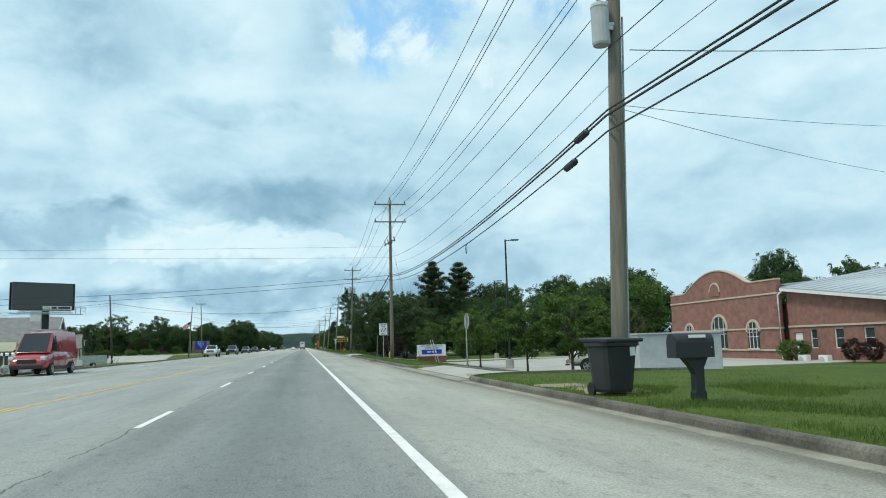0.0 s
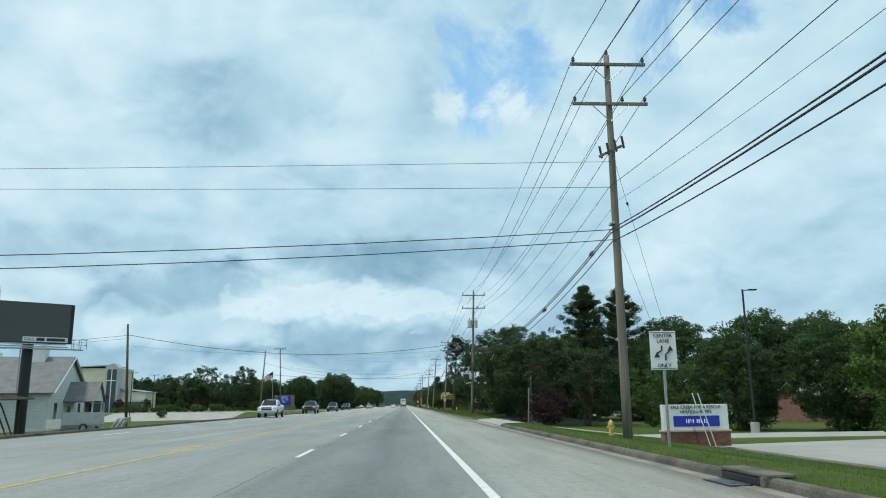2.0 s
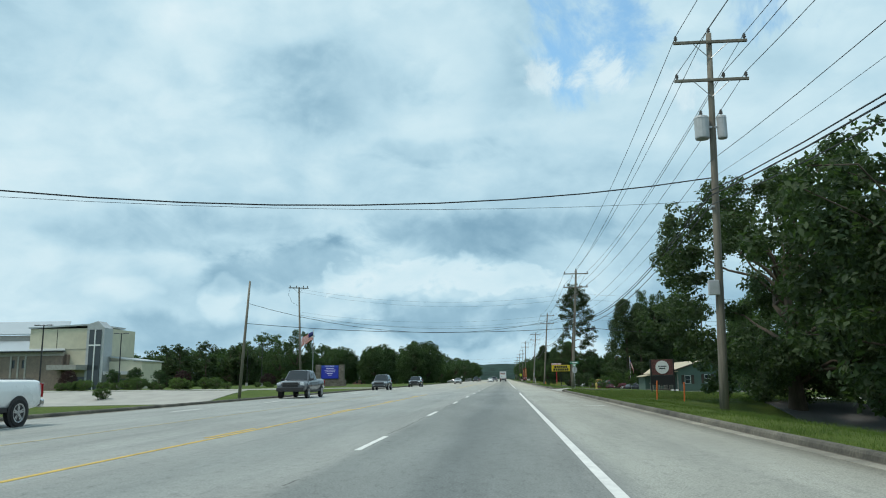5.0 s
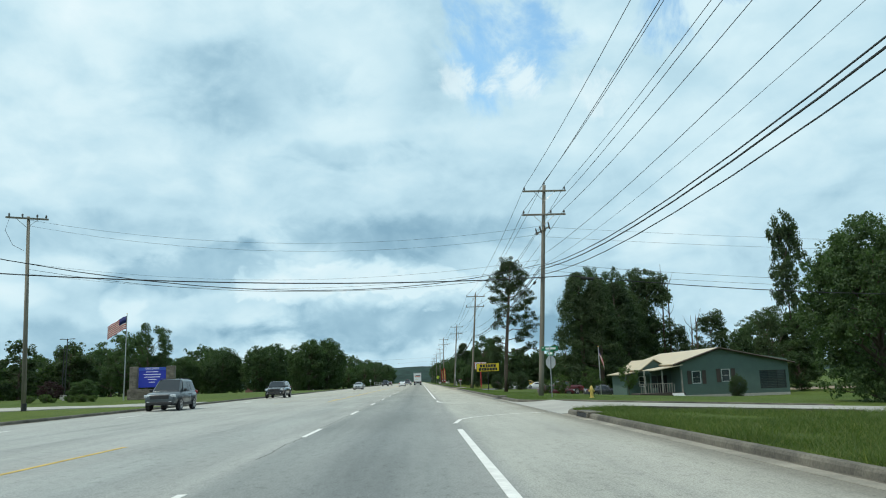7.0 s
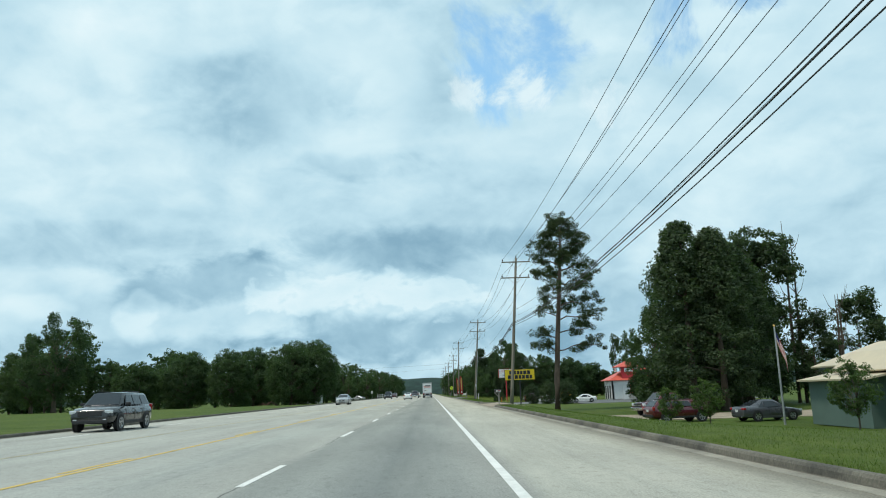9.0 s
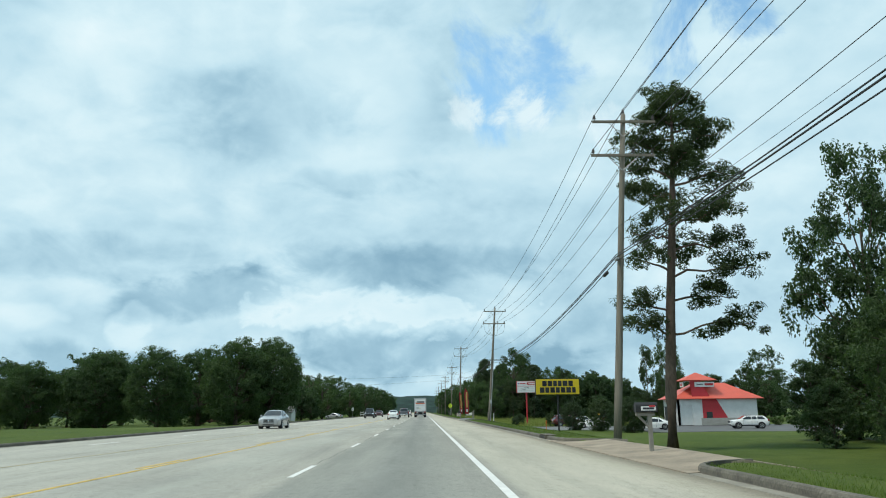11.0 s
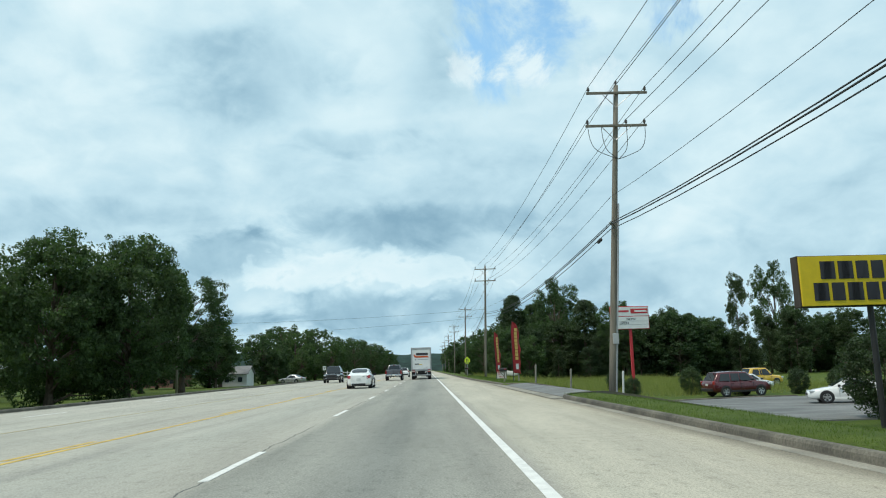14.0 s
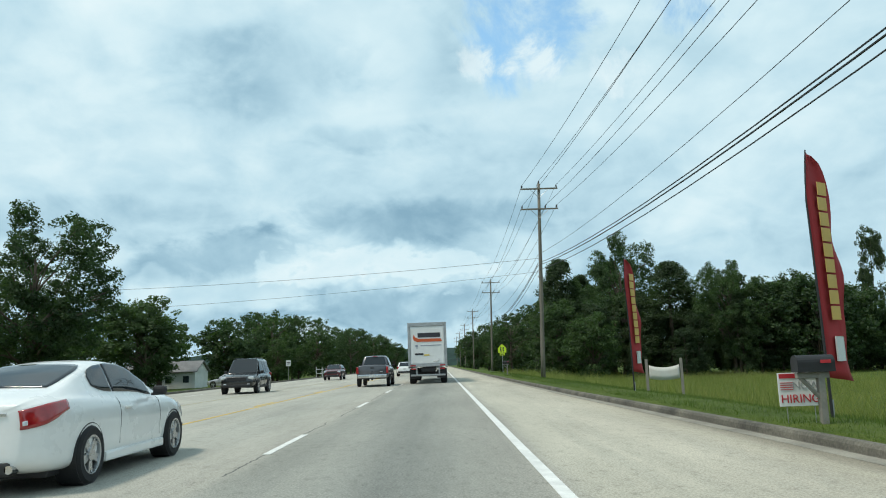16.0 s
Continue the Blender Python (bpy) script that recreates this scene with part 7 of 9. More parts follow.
def box_truck(m):
    root = thing("semi_trailer_truck", m, "white box trailer truck with dark wheels ahead in the lane", "truck", "traffic")
    L, W, Z0, H = 14.0, 2.59, 1.12, 2.92
    part("trailer_body", box((W, L, H), (0, L / 2 + 0.04, Z0 + H / 2), 0.03), TRAILER, root)
    for x in (-1, 1):
        part("rear_post", box((0.16, 0.07, H), (x * (W / 2 - 0.08), 0.0, Z0 + H / 2), 0.01), ALU, root)
    part("rear_header", box((W - 0.34, 0.07, 0.24), (0, 0.0, Z0 + H - 0.12), 0.01), ALU, root)
    part("rear_sill", box((W - 0.34, 0.08, 0.20), (0, 0.0, Z0 + 0.10), 0.01), ALU, root)
    door = part("rear_door", box((W - 0.36, 0.05, H - 0.48), (0, 0.02, Z0 + 0.22 + (H - 0.48) / 2), 0.01), TRAILER, root)
    part("logo_letters", box((1.5, 0.012, 0.30), (0.12, -0.016, 3.20), 0.004), INK, door)
    part("logo_swoosh", prism(((-1.0, 0.28), (-0.92, 0.08), (-0.7, 0.0), (0.95, 0.0), (0.85, 0.20), (-0.6, 0.20), (-0.85, 0.32), (-0.95, 0.5)), 0.012), surface("logo_red_orange", (0.55, 0.10, 0.03), 0.5, vary=0.05, bump=0), door).location = (0.05, -0.016, 2.76)
    for x, z, w, h in ((0.25, 2.52, 1.4, 0.05), (-0.72, 2.50, 0.16, 0.12), (-0.7, 2.36, 0.12, 0.03)):
        part("lettering_bar", box((w, 0.01, h), (x, -0.014, z)), surface("faded_print", (0.30, 0.33, 0.40), 0.6, bump=0), door)
    part("sticker", box((0.55, 0.012, 0.12), (-0.55, -0.014, 1.95)), INK, door)
    part("sticker", box((0.36, 0.012, 0.08), (-0.05, -0.014, 1.88)), SIGN_YELLOW, door)
    part("door_lever", tube([(0.35, -0.03, 1.42), (0.75, -0.03, 1.5), (0.75, -0.03, 1.62)], 0.02, 6), STEEL, door)
    part("guard_bar", box((2.3, 0.1, 0.12), (0, 0.1, 0.56), 0.02), ALU, root)
    for x in (-0.75, 0.75):
        part("guard_post", box((0.1, 0.08, 0.55), (x, 0.12, 0.86), 0.01), ALU, root)
    for x in (-1, 1):
        part("tail_light", box((0.36, 0.05, 0.10), (x * 0.98, -0.02, 1.20), 0.01), TAIL, root)
        part("tail_light", box((0.34, 0.05, 0.09), (x * 0.95, 0.0, 0.98), 0.01), TAIL, root)
        part("mud_flap", box((0.62, 0.02, 0.55), (x * 0.9, 0.35, 0.62)), BLACK, root)
        for y in (1.3, 2.6):
            wheel(root, x * 1.05, y, 0.50, 0.42, x, 8)
        wheel(root, x * 1.05, L + 3.6, 0.50, 0.3, x, 8)
        for y in (L - 0.8, L - 2.1):
            wheel(root, x * 1.02, y, 0.50, 0.42, x, 8)
        part("side_rail", box((0.05, L - 0.3, 0.14), (x * (W / 2 - 0.01), L / 2, Z0 - 0.02), 0.01), ALU, root)
    part("chassis", box((0.9, L + 4.5, 0.3), (0, L / 2 + 2.4, 0.92), 0.03), BLACK, root)
    part("axle_box", box((1.5, 2.2, 0.3), (0, 2.0, 0.62), 0.05), BLACK, root)
    part("tractor_cab", box((2.4, 2.2, 2.1), (0, L + 1.5, 2.1), 0.18), WHITE_CAR, root)
    part("tractor_bonnet", box((2.1, 1.9, 1.1), (0, L + 3.5, 1.5), 0.2), WHITE_CAR, root)
    part("roof_fairing", box((2.2, 1.6, 0.8), (0, L + 1.3, 3.5), 0.25), WHITE_CAR, root)
    part("windscreen", box((2.0, 0.06, 0.75), (0, L + 2.62, 2.65), 0.02), PANE, root)


box_truck(pose(-0.85, 405.0, 0))


# ---- signs ----
def bars(root, rows, x0, z0, step, y, mat, h, name="lettering_bar"):
    """Unreadable lettering as bars: each row lists widths, centred on x0."""
    for k, row in enumerate(rows):
        total = sum(row) + 0.35 * h * (len(row) - 1)
        x = x0 - total / 2
        for w in row:
            part(name, box((w, 0.012, h), (x + w / 2, y, z0 - k * step)), mat, root)
            x += w + 0.35 * h


def facing(x, y, z, turn_deg=0.0):
    """A sign's own frame: it faces -y when turn is 0."""
    return pose(x, y, z, 0, 0, turn_deg)


T90 = pose(0, 0, 0, 90, 0, 0)


def upright_text(name, words, size, at, mat, root, depth=0.006):
    return text(name, words, size, Matrix.Translation(at) @ T90, mat, root, depth)


# the yellow store sign
root = thing("store_sign", facing(16.55, 336.0, ground_z(16.5, 336), 2), "yellow store sign with black lettering blocks on a dark post", "sign")
part("post", tube([(0, 0, -0.4), (0, 0, 4.5)], 0.11, 12), BLACK, root)
cab = part("cabinet", box((5.5, 0.44, 1.92), (0, 0.05, 5.4), 0.03), DARK_WOOD, root)
part("face", box((5.40, 0.10, 1.84), (0, -0.22, 5.4), 0.01), SIGN_YELLOW, cab)
part("face", box((5.40, 0.04, 1.84), (0, 0.28, 5.4), 0.01), SIGN_YELLOW, cab)
for row, z in (((0.56, 0.56, 0.46, 0.46, 0.6, 0.56), 5.80), ((0.56, 0.48, 0.58, 0.48, 0.56, 0.6, 0.44), 5.0)):
    x = -(sum(row) + 0.13 * (len(row) - 1)) / 2
    for k, w in enumerate(row):
        bmx = bmesh.new()
        add_box(bmx, (w, 0.02, 0.66), (x + w / 2, -0.285, z), 0.0)
        add_box(bmx, (w * 0.5, 0.03, 0.66), (x + w / 2, -0.28, z), 0.0)
        part("letter_block", bmx, INK, cab)
        x += w + 0.13
# the oil-change sign
root = thing("shop_sign", facing(17.8, 373.8, ground_z(17.8, 373.8), 6), "white and red shop sign on a red post", "sign")
part("post", box((0.22, 0.22, 6.2), (0, 0, 2.9), 0.02), SIGN_RED, root)
cab = part("cabinet", box((3.4, 0.4, 2.0), (0, 0, 6.55), 0.03), SIGN_RED, root)
part("face", box((3.3, 0.03, 0.78), (0, -0.205, 7.1), 0.005), SIGN_WHITE, cab)
part("letter_board", box((3.3, 0.03, 1.05), (0, -0.205, 6.12), 0.005), SIGN_WHITE, cab)
part("red_band", box((1.55, 0.02, 0.42), (0.82, -0.225, 7.12), 0.004), SIGN_RED, cab)
part("emblem", box((0.2, 0.02, 0.24), (-1.45, -0.225, 7.12), 0.03), SIGN_BLUE, cab)
part("lettering_bar", box((1.1, 0.02, 0.16), (-0.68, -0.225, 7.12)), SIGN_RED, cab)
part("lettering_bar", box((1.1, 0.02, 0.14), (0.95, -0.238, 7.12)), SIGN_WHITE, cab)
upright_text("lettering", "NOW", 0.32, (0.05, -0.23, 6.42), INK, cab)
upright_text("lettering", "OPEN", 0.32, (-0.6, -0.23, 6.08), INK, cab)
for z in (5.95, 6.25):
    part("board_rail", box((3.25, 0.015, 0.02), (0, -0.224, z)), GREY_PAINT, cab)
# school crossing
root = thing("crossing_sign", facing(6.7, 436.5, ground_z(6.7, 436.5)), "fluorescent yellow pentagon school crossing sign on a steel post", "sign")
part("post", box((0.06, 0.05, 2.9), (0, 0.03, 1.35), 0.005), STEEL, root)
part("panel", prism(((-0.45, -0.45), (0.45, -0.45), (0.45, 0.05), (0, 0.5), (-0.45, 0.05)), 0.012), SIGN_LIME, root).location = (0, 0, 2.6)
for x in (-0.14, 0.12):
    part("walker_symbol", prism(((-0.05, -0.3), (0.08, -0.3), (0.03, -0.05), (0.09, 0.08), (0, 0.22), (-0.07, 0.1)), 0.01), INK, root).location = (x, -0.012, 2.58)
part("plaque", box((0.55, 0.012, 0.22), (0, 0, 1.98)), SIGN_LIME, root)
part("lettering_bar", box((0.4, 0.01, 0.06), (0, -0.01, 1.98)), INK, root)
# centre lane sign
root = thing("lane_sign", facing(6.35, 61.1, ground_z(6.35, 61.1)), "white centre-lane-only sign on a steel post", "sign")
part("post", box((0.06, 0.05, 2.9), (0, 0.03, 1.4), 0.005), STEEL, root)
part("panel", box((0.66, 0.015, 0.95), (0, 0, 2.32), 0.004), SIGN_WHITE, root)
part("border", box((0.62, 0.012, 0.012), (0, -0.008, 2.76)), INK, root)
part("border", box((0.62, 0.012, 0.012), (0, -0.008, 1.88)), INK, root)
upright_text("lettering", "CENTER", 0.13, (0, -0.012, 2.68), INK, root)
upright_text("lettering", "LANE", 0.13, (0, -0.012, 2.55), INK, root)
upright_text("lettering", "ONLY", 0.13, (0, -0.012, 1.95), INK, root)
for s in (-1, 1):
    part("turn_arrow", tube([(s * 0.04, -0.012, 2.08), (s * 0.05, -0.012, 2.22), (s * 0.16, -0.012, 2.32)] if s > 0 else [(s * 0.04, -0.012, 2.44), (s * 0.05, -0.012, 2.32), (s * 0.18, -0.012, 2.24)], 0.022, 6), INK, root)
    part("arrow_head", prism(((-0.07, -0.05), (0.07, -0.05), (0, 0.08)), 0.02), INK, root).location = (s * 0.17, -0.012, 2.36 if s > 0 else 2.20)


def stop_back(x, y, top, turn_deg, label, blades_=False, blade_turn=0):
    z0 = ground_z(x, y)
    root = thing("stop_sign", facing(x, y, z0, turn_deg), label, "sign")
    part("post", tube([(0, 0, -0.3), (0, 0, top - z0)], 0.03, 8), STEEL, root)
    zc = top - z0 - (0.95 if blades_ else 0.38)
    oct_ = [(0.41 * math.cos(radians(22.5 + 45 * k)), 0.41 * math.sin(radians(22.5 + 45 * k))) for k in range(8)]
    part("panel", prism(oct_, 0.012), ALU, root).location = (0, -0.035, zc)
    part("face", prism(oct_, 0.004), SIGN_RED, root).location = (0, -0.046, zc)
    if blades_:
        for k, (w, dz, rot) in enumerate(((1.0, 0.36, 180), (0.78, 0.06, 110))):
            b = part("street_blade", box((w, 0.015, 0.26), (0, 0, 0), 0.003), SIGN_GREEN, root)
            b.matrix_basis = pose(0, 0, top - z0 - 0.12 - k * 0.3, 0, 0, rot + blade_turn)
            part("lettering_bar", box((w * 0.62, 0.02, 0.12), (0.06, 0, 0)), SIGN_WHITE, b)
            part("lettering_bar", box((w * 0.10, 0.02, 0.06), (-w * 0.4, 0, 0.05)), SIGN_WHITE, b)


stop_back(8.1, 198.6, 3.05, 128, "stop sign seen from behind with green street name blades", True, 52)
stop_back(7.9, 36.4, 2.62, 96, "stop sign seen from behind at the lot entrance")
# fire hall sign
z0 = ground_z(13, 76.3)
root = thing("hall_sign", facing(12.85, 76.3, z0 - 0.05, 2), "white hall sign with a blue message screen on a brick base", "sign")
base = part("base", box((3.0, 0.5, 0.62), (0, 0, 0.31), 0.01), MORTAR, root)
for r_ in range(7):
    for k in range(13):
        x = -1.36 + k * 0.227 + (0.11 if r_ % 2 else 0)
        if x < 1.42:
            part("brick", box((0.205, 0.03, 0.068), (x, -0.252, 0.05 + r_ * 0.082)), BRICK, base)
part("cap", box((3.1, 0.6, 0.08), (0, 0, 0.66), 0.015), STONE, root)
cab = part("cabinet", box((2.95, 0.4, 1.10), (0, 0, 1.25), 0.02), SIGN_WHITE, root)
part("screen", box((2.1, 0.03, 0.46), (0, -0.205, 1.08), 0.005), SCREEN, cab)
for x, w in ((-0.46, 0.035), (-0.36, 0.05), (-0.27, 0.03), (-0.16, 0.05), (0.02, 0.04), (0.11, 0.05), (0.20, 0.03), (0.36, 0.05), (0.46, 0.04)):
    part("message_bar", box((w, 0.012, 0.17), (x, -0.226, 1.08)), SCREEN_TEXT, cab)
upright_text("lettering", "SALE CREEK FIRE & RESCUE", 0.19, (0, -0.21, 1.68), INK, cab)
upright_text("lettering", "HEADQUARTERS", 0.19, (0, -0.21, 1.48), INK, cab)
for s in (-0.1, 0.15):
    part("stake", tube([(s + 0.55, -0.5, -0.1), (s - 0.1, -0.42, 2.3)], 0.022, 6), SIGN_WHITE, root)
# shop banner board near the side road
root = thing("notice_board", facing(11.95, 168.0, ground_z(12, 168), 0), "black framed board with a printed round emblem banner", "sign")
for x in (-0.85, 0.85):
    part("post", box((0.1, 0.1, 2.7), (x, 0, 1.2), 0.01), BLACK, root)
part("lower_panel", box((1.6, 0.06, 0.72), (0, 0, 0.98), 0.008), BLACK, root)
bnr = part("banner", box((1.6, 0.05, 1.15), (0, 0, 1.95), 0.01), surface("brown_print", (0.16, 0.06, 0.055), 0.7, vary=0.5, scale=5, bump=0.05), root)
part("emblem", lathe(((0.5, 0), (0.5, 0.012)), 28), SIGN_WHITE, bnr).matrix_basis = pose(0, -0.026, 1.95, 90, 0, 0)
bars(bnr, ((0.16, 0.42), (0.46,)), 0.0, 2.02, 0.17, -0.042, INK, 0.07)


# ---- roadside things ----
def stake(x, y, h, mat, label, r=0.035):
    root = thing("marker_post", pose(x, y, ground_z(x, y), 3, 2, 0), label, "post", "marker posts")
    part("shaft", tube([(0, 0, -0.2), (0, 0, h * 0.97), (0, 0, h)], [r, r, r * 0.7], 8), mat, root)


stake(7.55, 148, 0.95, ORANGE, "orange plastic marker post in the grass")
stake(8.95, 148.3, 0.95, ORANGE, "orange plastic marker post in the grass")
stake(10.4, 307.5, 0.9, ORANGE, "orange plastic marker post by the kerb")
stake(9.9, 104, 2.9, GREY_WOOD, "tall grey post beside the driveway", 0.05)
for x, y in ((7.87, 363.9), (9.95, 361.3)):
    stake(x, y, 1.42, GREY_WOOD, "weathered wooden post in the grass", 0.07)
stake(9.3, 344.6, 1.2, SIGN_WHITE, "white plastic cable marker beside the pole", 0.05)
stake(8.6, 276.4, 1.5, SIGN_WHITE, "white plastic cable marker beside the pole", 0.05)


def hydrant(x, y, size=1.0):
    root = thing("fire_hydrant", pose(x, y, ground_z(x, y)) @ Matrix.Diagonal((size, size, size, 1)), "yellow fire hydrant with a pale cap on the grass", "hydrant", "hydrants")
    part("barrel", lathe(((0.17, 0), (0.17, 0.06), (0.11, 0.08), (0.115, 0.52), (0.15, 0.54), (0.15, 0.60), (0.11, 0.62)), 14), HYDRANT, root, smooth=False)
    part("bonnet", lathe(((0.13, 0.62), (0.12, 0.70), (0.07, 0.77), (0.03, 0.79), (0.03, 0.84)), 14), HYDRANT, root)
    for s, rr in ((-1, 0.055), (1, 0.055)):
        part("side_outlet", tube([(s * 0.08, 0, 0.47), (s * 0.2, 0, 0.47)], rr, 10), HYDRANT, root)
    part("pumper_outlet", tube([(0, -0.08, 0.40), (0, -0.2, 0.40)], 0.075, 10), HYDRANT, root)


hydrant(8.25, 73.3, 0.8)
hydrant(10.6, 199.0, 0.9)


def street_lamp(x, y, top, label, twin=False, base_h=0.75, z0=None):
    z0 = ground_z(x, y) if z0 is None else z0
    root = thing("street_lamp", pose(x, y, z0), label, "lamp", "parking lamps")
    t = top - z0
    part("pedestal", lathe(((0.31, 0), (0.31, base_h - 0.03), (0.28, base_h)), 18), CONCRETE, root)
    part("base_plate", box((0.36, 0.36, 0.04), (0, 0, base_h + 0.02), 0.005), BLACK, root)
    part("pole", box((0.13, 0.13, t - base_h), (0, 0, base_h + (t - base_h) / 2), 0.012, taper=0.85), BLACK, root)
    for s in (1, -1) if twin else (1,):
        part("arm", tube([(0, 0, t - 0.1), (s * 0.45, 0, t - 0.06)], 0.035, 8), BLACK, root)
        head = part("lamp_head", box((0.62, 0.3, 0.09), (s * 0.75, 0, t - 0.04), 0.03), BLACK, root)
        part("lens", box((0.42, 0.22, 0.02), (s * 0.78, 0, t - 0.09)), LENS, head)


street_lamp(15.4, 55.6, 9.05, "dark steel parking lot lamp on a concrete pedestal")
street_lamp(25.0, 96.5, 9.3, "dark steel parking lot lamp on a concrete pedestal")
street_lamp(-56, 215, 8.4, "dark twin-headed parking lamp by the church", True)
street_lamp(-61.3, 285, 8.71, "dark twin-headed parking lamp by the church", True)
street_lamp(-50.2, 262, 8.85, "dark twin-headed parking lamp by the church", True)
street_lamp(-52, 190, 7.8, "dark twin-headed parking lamp by the church", True)


def mailbox(x, y, turn_deg, label, post_mat, body_mat, big=False):
    z0 = ground_z(x, y)
    root = thing("mailbox", pose(x, y, z0, 0, 0, turn_deg), label, "mailbox", "mailboxes")
    if big:
        # moulded plastic post and body, opening towards the road (-x)
        part("post", prism(((-0.09, -0.3), (0.09, -0.3), (0.10, 0.15), (0.075, 0.2), (0.08, 0.55), (0.16, 0.72), (-0.26, 0.72), (-0.12, 0.55), (-0.075, 0.45), (-0.075, 0.2), (-0.10, 0.15)), 0.17), post_mat, root)
        w, h, l, z = 0.30, 0.40, 0.66, 0.72
    else:
        part("post", box((0.1, 0.1, 1.35), (0, 0, 0.52), 0.008), post_mat, root)
        part("arm", box((0.5, 0.09, 0.09), (-0.12, 0, 0.92), 0.008), post_mat, root)
        part("brace", tube([(0, 0, 0.55), (-0.3, 0, 0.88)], 0.035, 6), post_mat, root)
        w, h, l, z = 0.22, 0.26, 0.56, 0.97
    arch = [(-w / 2, z), (w / 2, z)] + [(w / 2 * math.cos(radians(a)), z + h - w / 2 + w / 2 * math.sin(radians(a))) for a in range(0, 181, 20)]
    body = part("body", prism([(p[0], p[1]) for p in arch], l, "x"), body_mat, root)
    body.matrix_basis = pose(-0.08, 0, 0)
    door = part("door", prism([(p[0] * 1.06, p[1]) for p in arch], 0.025, "x"), body_mat, root)
    door.matrix_basis = pose(-0.08 - l / 2 - 0.01, 0, 0)
    if not big:
        part("flag", box((0.16, 0.01, 0.05), (0.05, -w / 2 - 0.012, z + h * 0.6), 0.002), SIGN_RED, root)
    return root, z, h, w, l


mb, z, h, w, l = mailbox(6.3, 11.4, 0, "large black plastic mailbox on a moulded post", BLACK, BLACK, True)
part("sticker", box((0.30, 0.008, 0.05), (-0.05, -w / 2 - 0.008, z + h * 0.86)), SIGN_WHITE, mb)
part("rivet", box((0.02, 0.02, 0.02), (0.2, -w / 2, z + 0.16), 0.004), STEEL, mb)
mb, z, h, w, l = mailbox(5.95, 262.2, 0, "dark metal mailbox on a wooden post with a plaque", GREY_WOOD, BLACK)
part("number_plaque", box((0.4, 0.012, 0.11), (-0.05, -w / 2 - 0.008, z + 0.1)), SIGN_WHITE, mb)
part("lettering_bar", box((0.3, 0.014, 0.05), (-0.05, -w / 2 - 0.012, z + 0.1)), INK, mb)
mb, z, h, w, l = mailbox(5.86, 366.5, 0, "black mailbox on a grey wooden post beside a placard", GREY_WOOD, BLACK)
mb.location.z -= 0.18
mailbox(5.9, 422.0, 0, "small dark mailbox on a post far along the verge", GREY_WOOD, BLACK)

root = thing("placard", pose(5.66, 366.8, ground_z(5.8, 366.8) - 0.34), "white and red help-wanted placard on wire legs", "sign")
pn = part("panel", box((0.66, 0.02, 0.52), (0, 0, 0.86), 0.004), SIGN_WHITE, root)
part("red_band", box((0.62, 0.012, 0.07), (0, -0.012, 1.07)), SIGN_RED, pn)
upright_text("lettering", "NOW", 0.16, (0.1, -0.013, 0.92), GREY_PAINT, pn)
upright_text("lettering", "HIRING", 0.185, (0, -0.013, 0.71), SIGN_RED, pn)
for k in range(4):
    part("stripe", box((0.2, 0.01, 0.012), (-0.2, -0.012, 0.86 + k * 0.035)), SIGN_RED, pn)
for x in (-0.22, 0.22):
    part("leg", tube([(x, 0, -0.15), (x, 0, 0.62)], 0.007, 6), STEEL, root)


def wheelie_bin(x, y, rz):
    root = thing("wheelie_bin", pose(x, y, ground_z(x, y) + 0.0, 0, 0, rz), "black plastic wheelie bin with a flat lid by the kerb", "bin")
    bm = bmesh.new()
    rings = []
    for z, wx, wy in ((0.06, 0.26, 0.28), (0.12, 0.28, 0.30), (0.9, 0.36, 0.39), (0.93, 0.40, 0.43), (1.0, 0.40, 0.43)):
        r_ = []
        for k in range(24):
            a = 2 * math.pi * k / 24
            c, s = math.cos(a), math.sin(a)
            e = (abs(c) ** 6 + abs(s) ** 6) ** (-1 / 6)
            r_.append(bm.verts.new((wx * c * e, wy * s * e, z)))
        rings.append(r_)
    for a, b in zip(rings, rings[1:]):
        for i in range(24):
            bm.faces.new((a[i], a[(i + 1) % 24], b[(i + 1) % 24], b[i]))
    bm.faces.new(rings[0][::-1])
    bm.faces.new(rings[-1])
    part("tub", bm, BLACK, root)
    part("lid", box((0.84, 0.92, 0.07), (0, 0.0, 1.04), 0.03, (2, 0, 0)), BLACK, root)
    part("handle", tube([(-0.3, 0.48, 1.0), (0.3, 0.48, 1.0)], 0.018, 8), BLACK, root)
    part("label_patch", box((0.12, 0.01, 0.16), (0.2, -0.395, 0.82)), SIGN_WHITE, root)
    part("lettering_bar", box((0.13, 0.01, 0.02), (0.0, -0.335, 0.5)), SIGN_WHITE, root)
    for s in (-1, 1):
        t = part("wheel", lathe(((0.05, -0.03), (0.12, -0.03), (0.125, 0), (0.12, 0.03), (0.05, 0.03)), 16), TYRE, root)
        t.matrix_basis = pose(s * 0.27, 0.3, 0.125, 0, 90, 0)


wheelie_bin(5.72, 13.5, 12)
bm = bmesh.new()
rim = [bm.verts.new((6.0 + 1.0 * (1 + 0.25 * noise.noise((a, 1.0, 0))) * math.cos(a), 15.6 + 2.1 * (1 + 0.25 * noise.noise((a, 4.0, 0))) * math.sin(a), 0.0)) for a in (2 * math.pi * k / 28 for k in range(28))]
for v in rim:
    v.co.x = max(v.co.x, kerb_x(v.co.y) + 0.2)
    v.co.z = ground_z(v.co.x, v.co.y) + 0.02
hub = bm.verts.new((6.1, 15.6, ground_z(6.1, 15.6) + 0.045))
for a, b in zip(rim, rim[1:] + rim[:1]):
    bm.faces.new((a, b, hub))
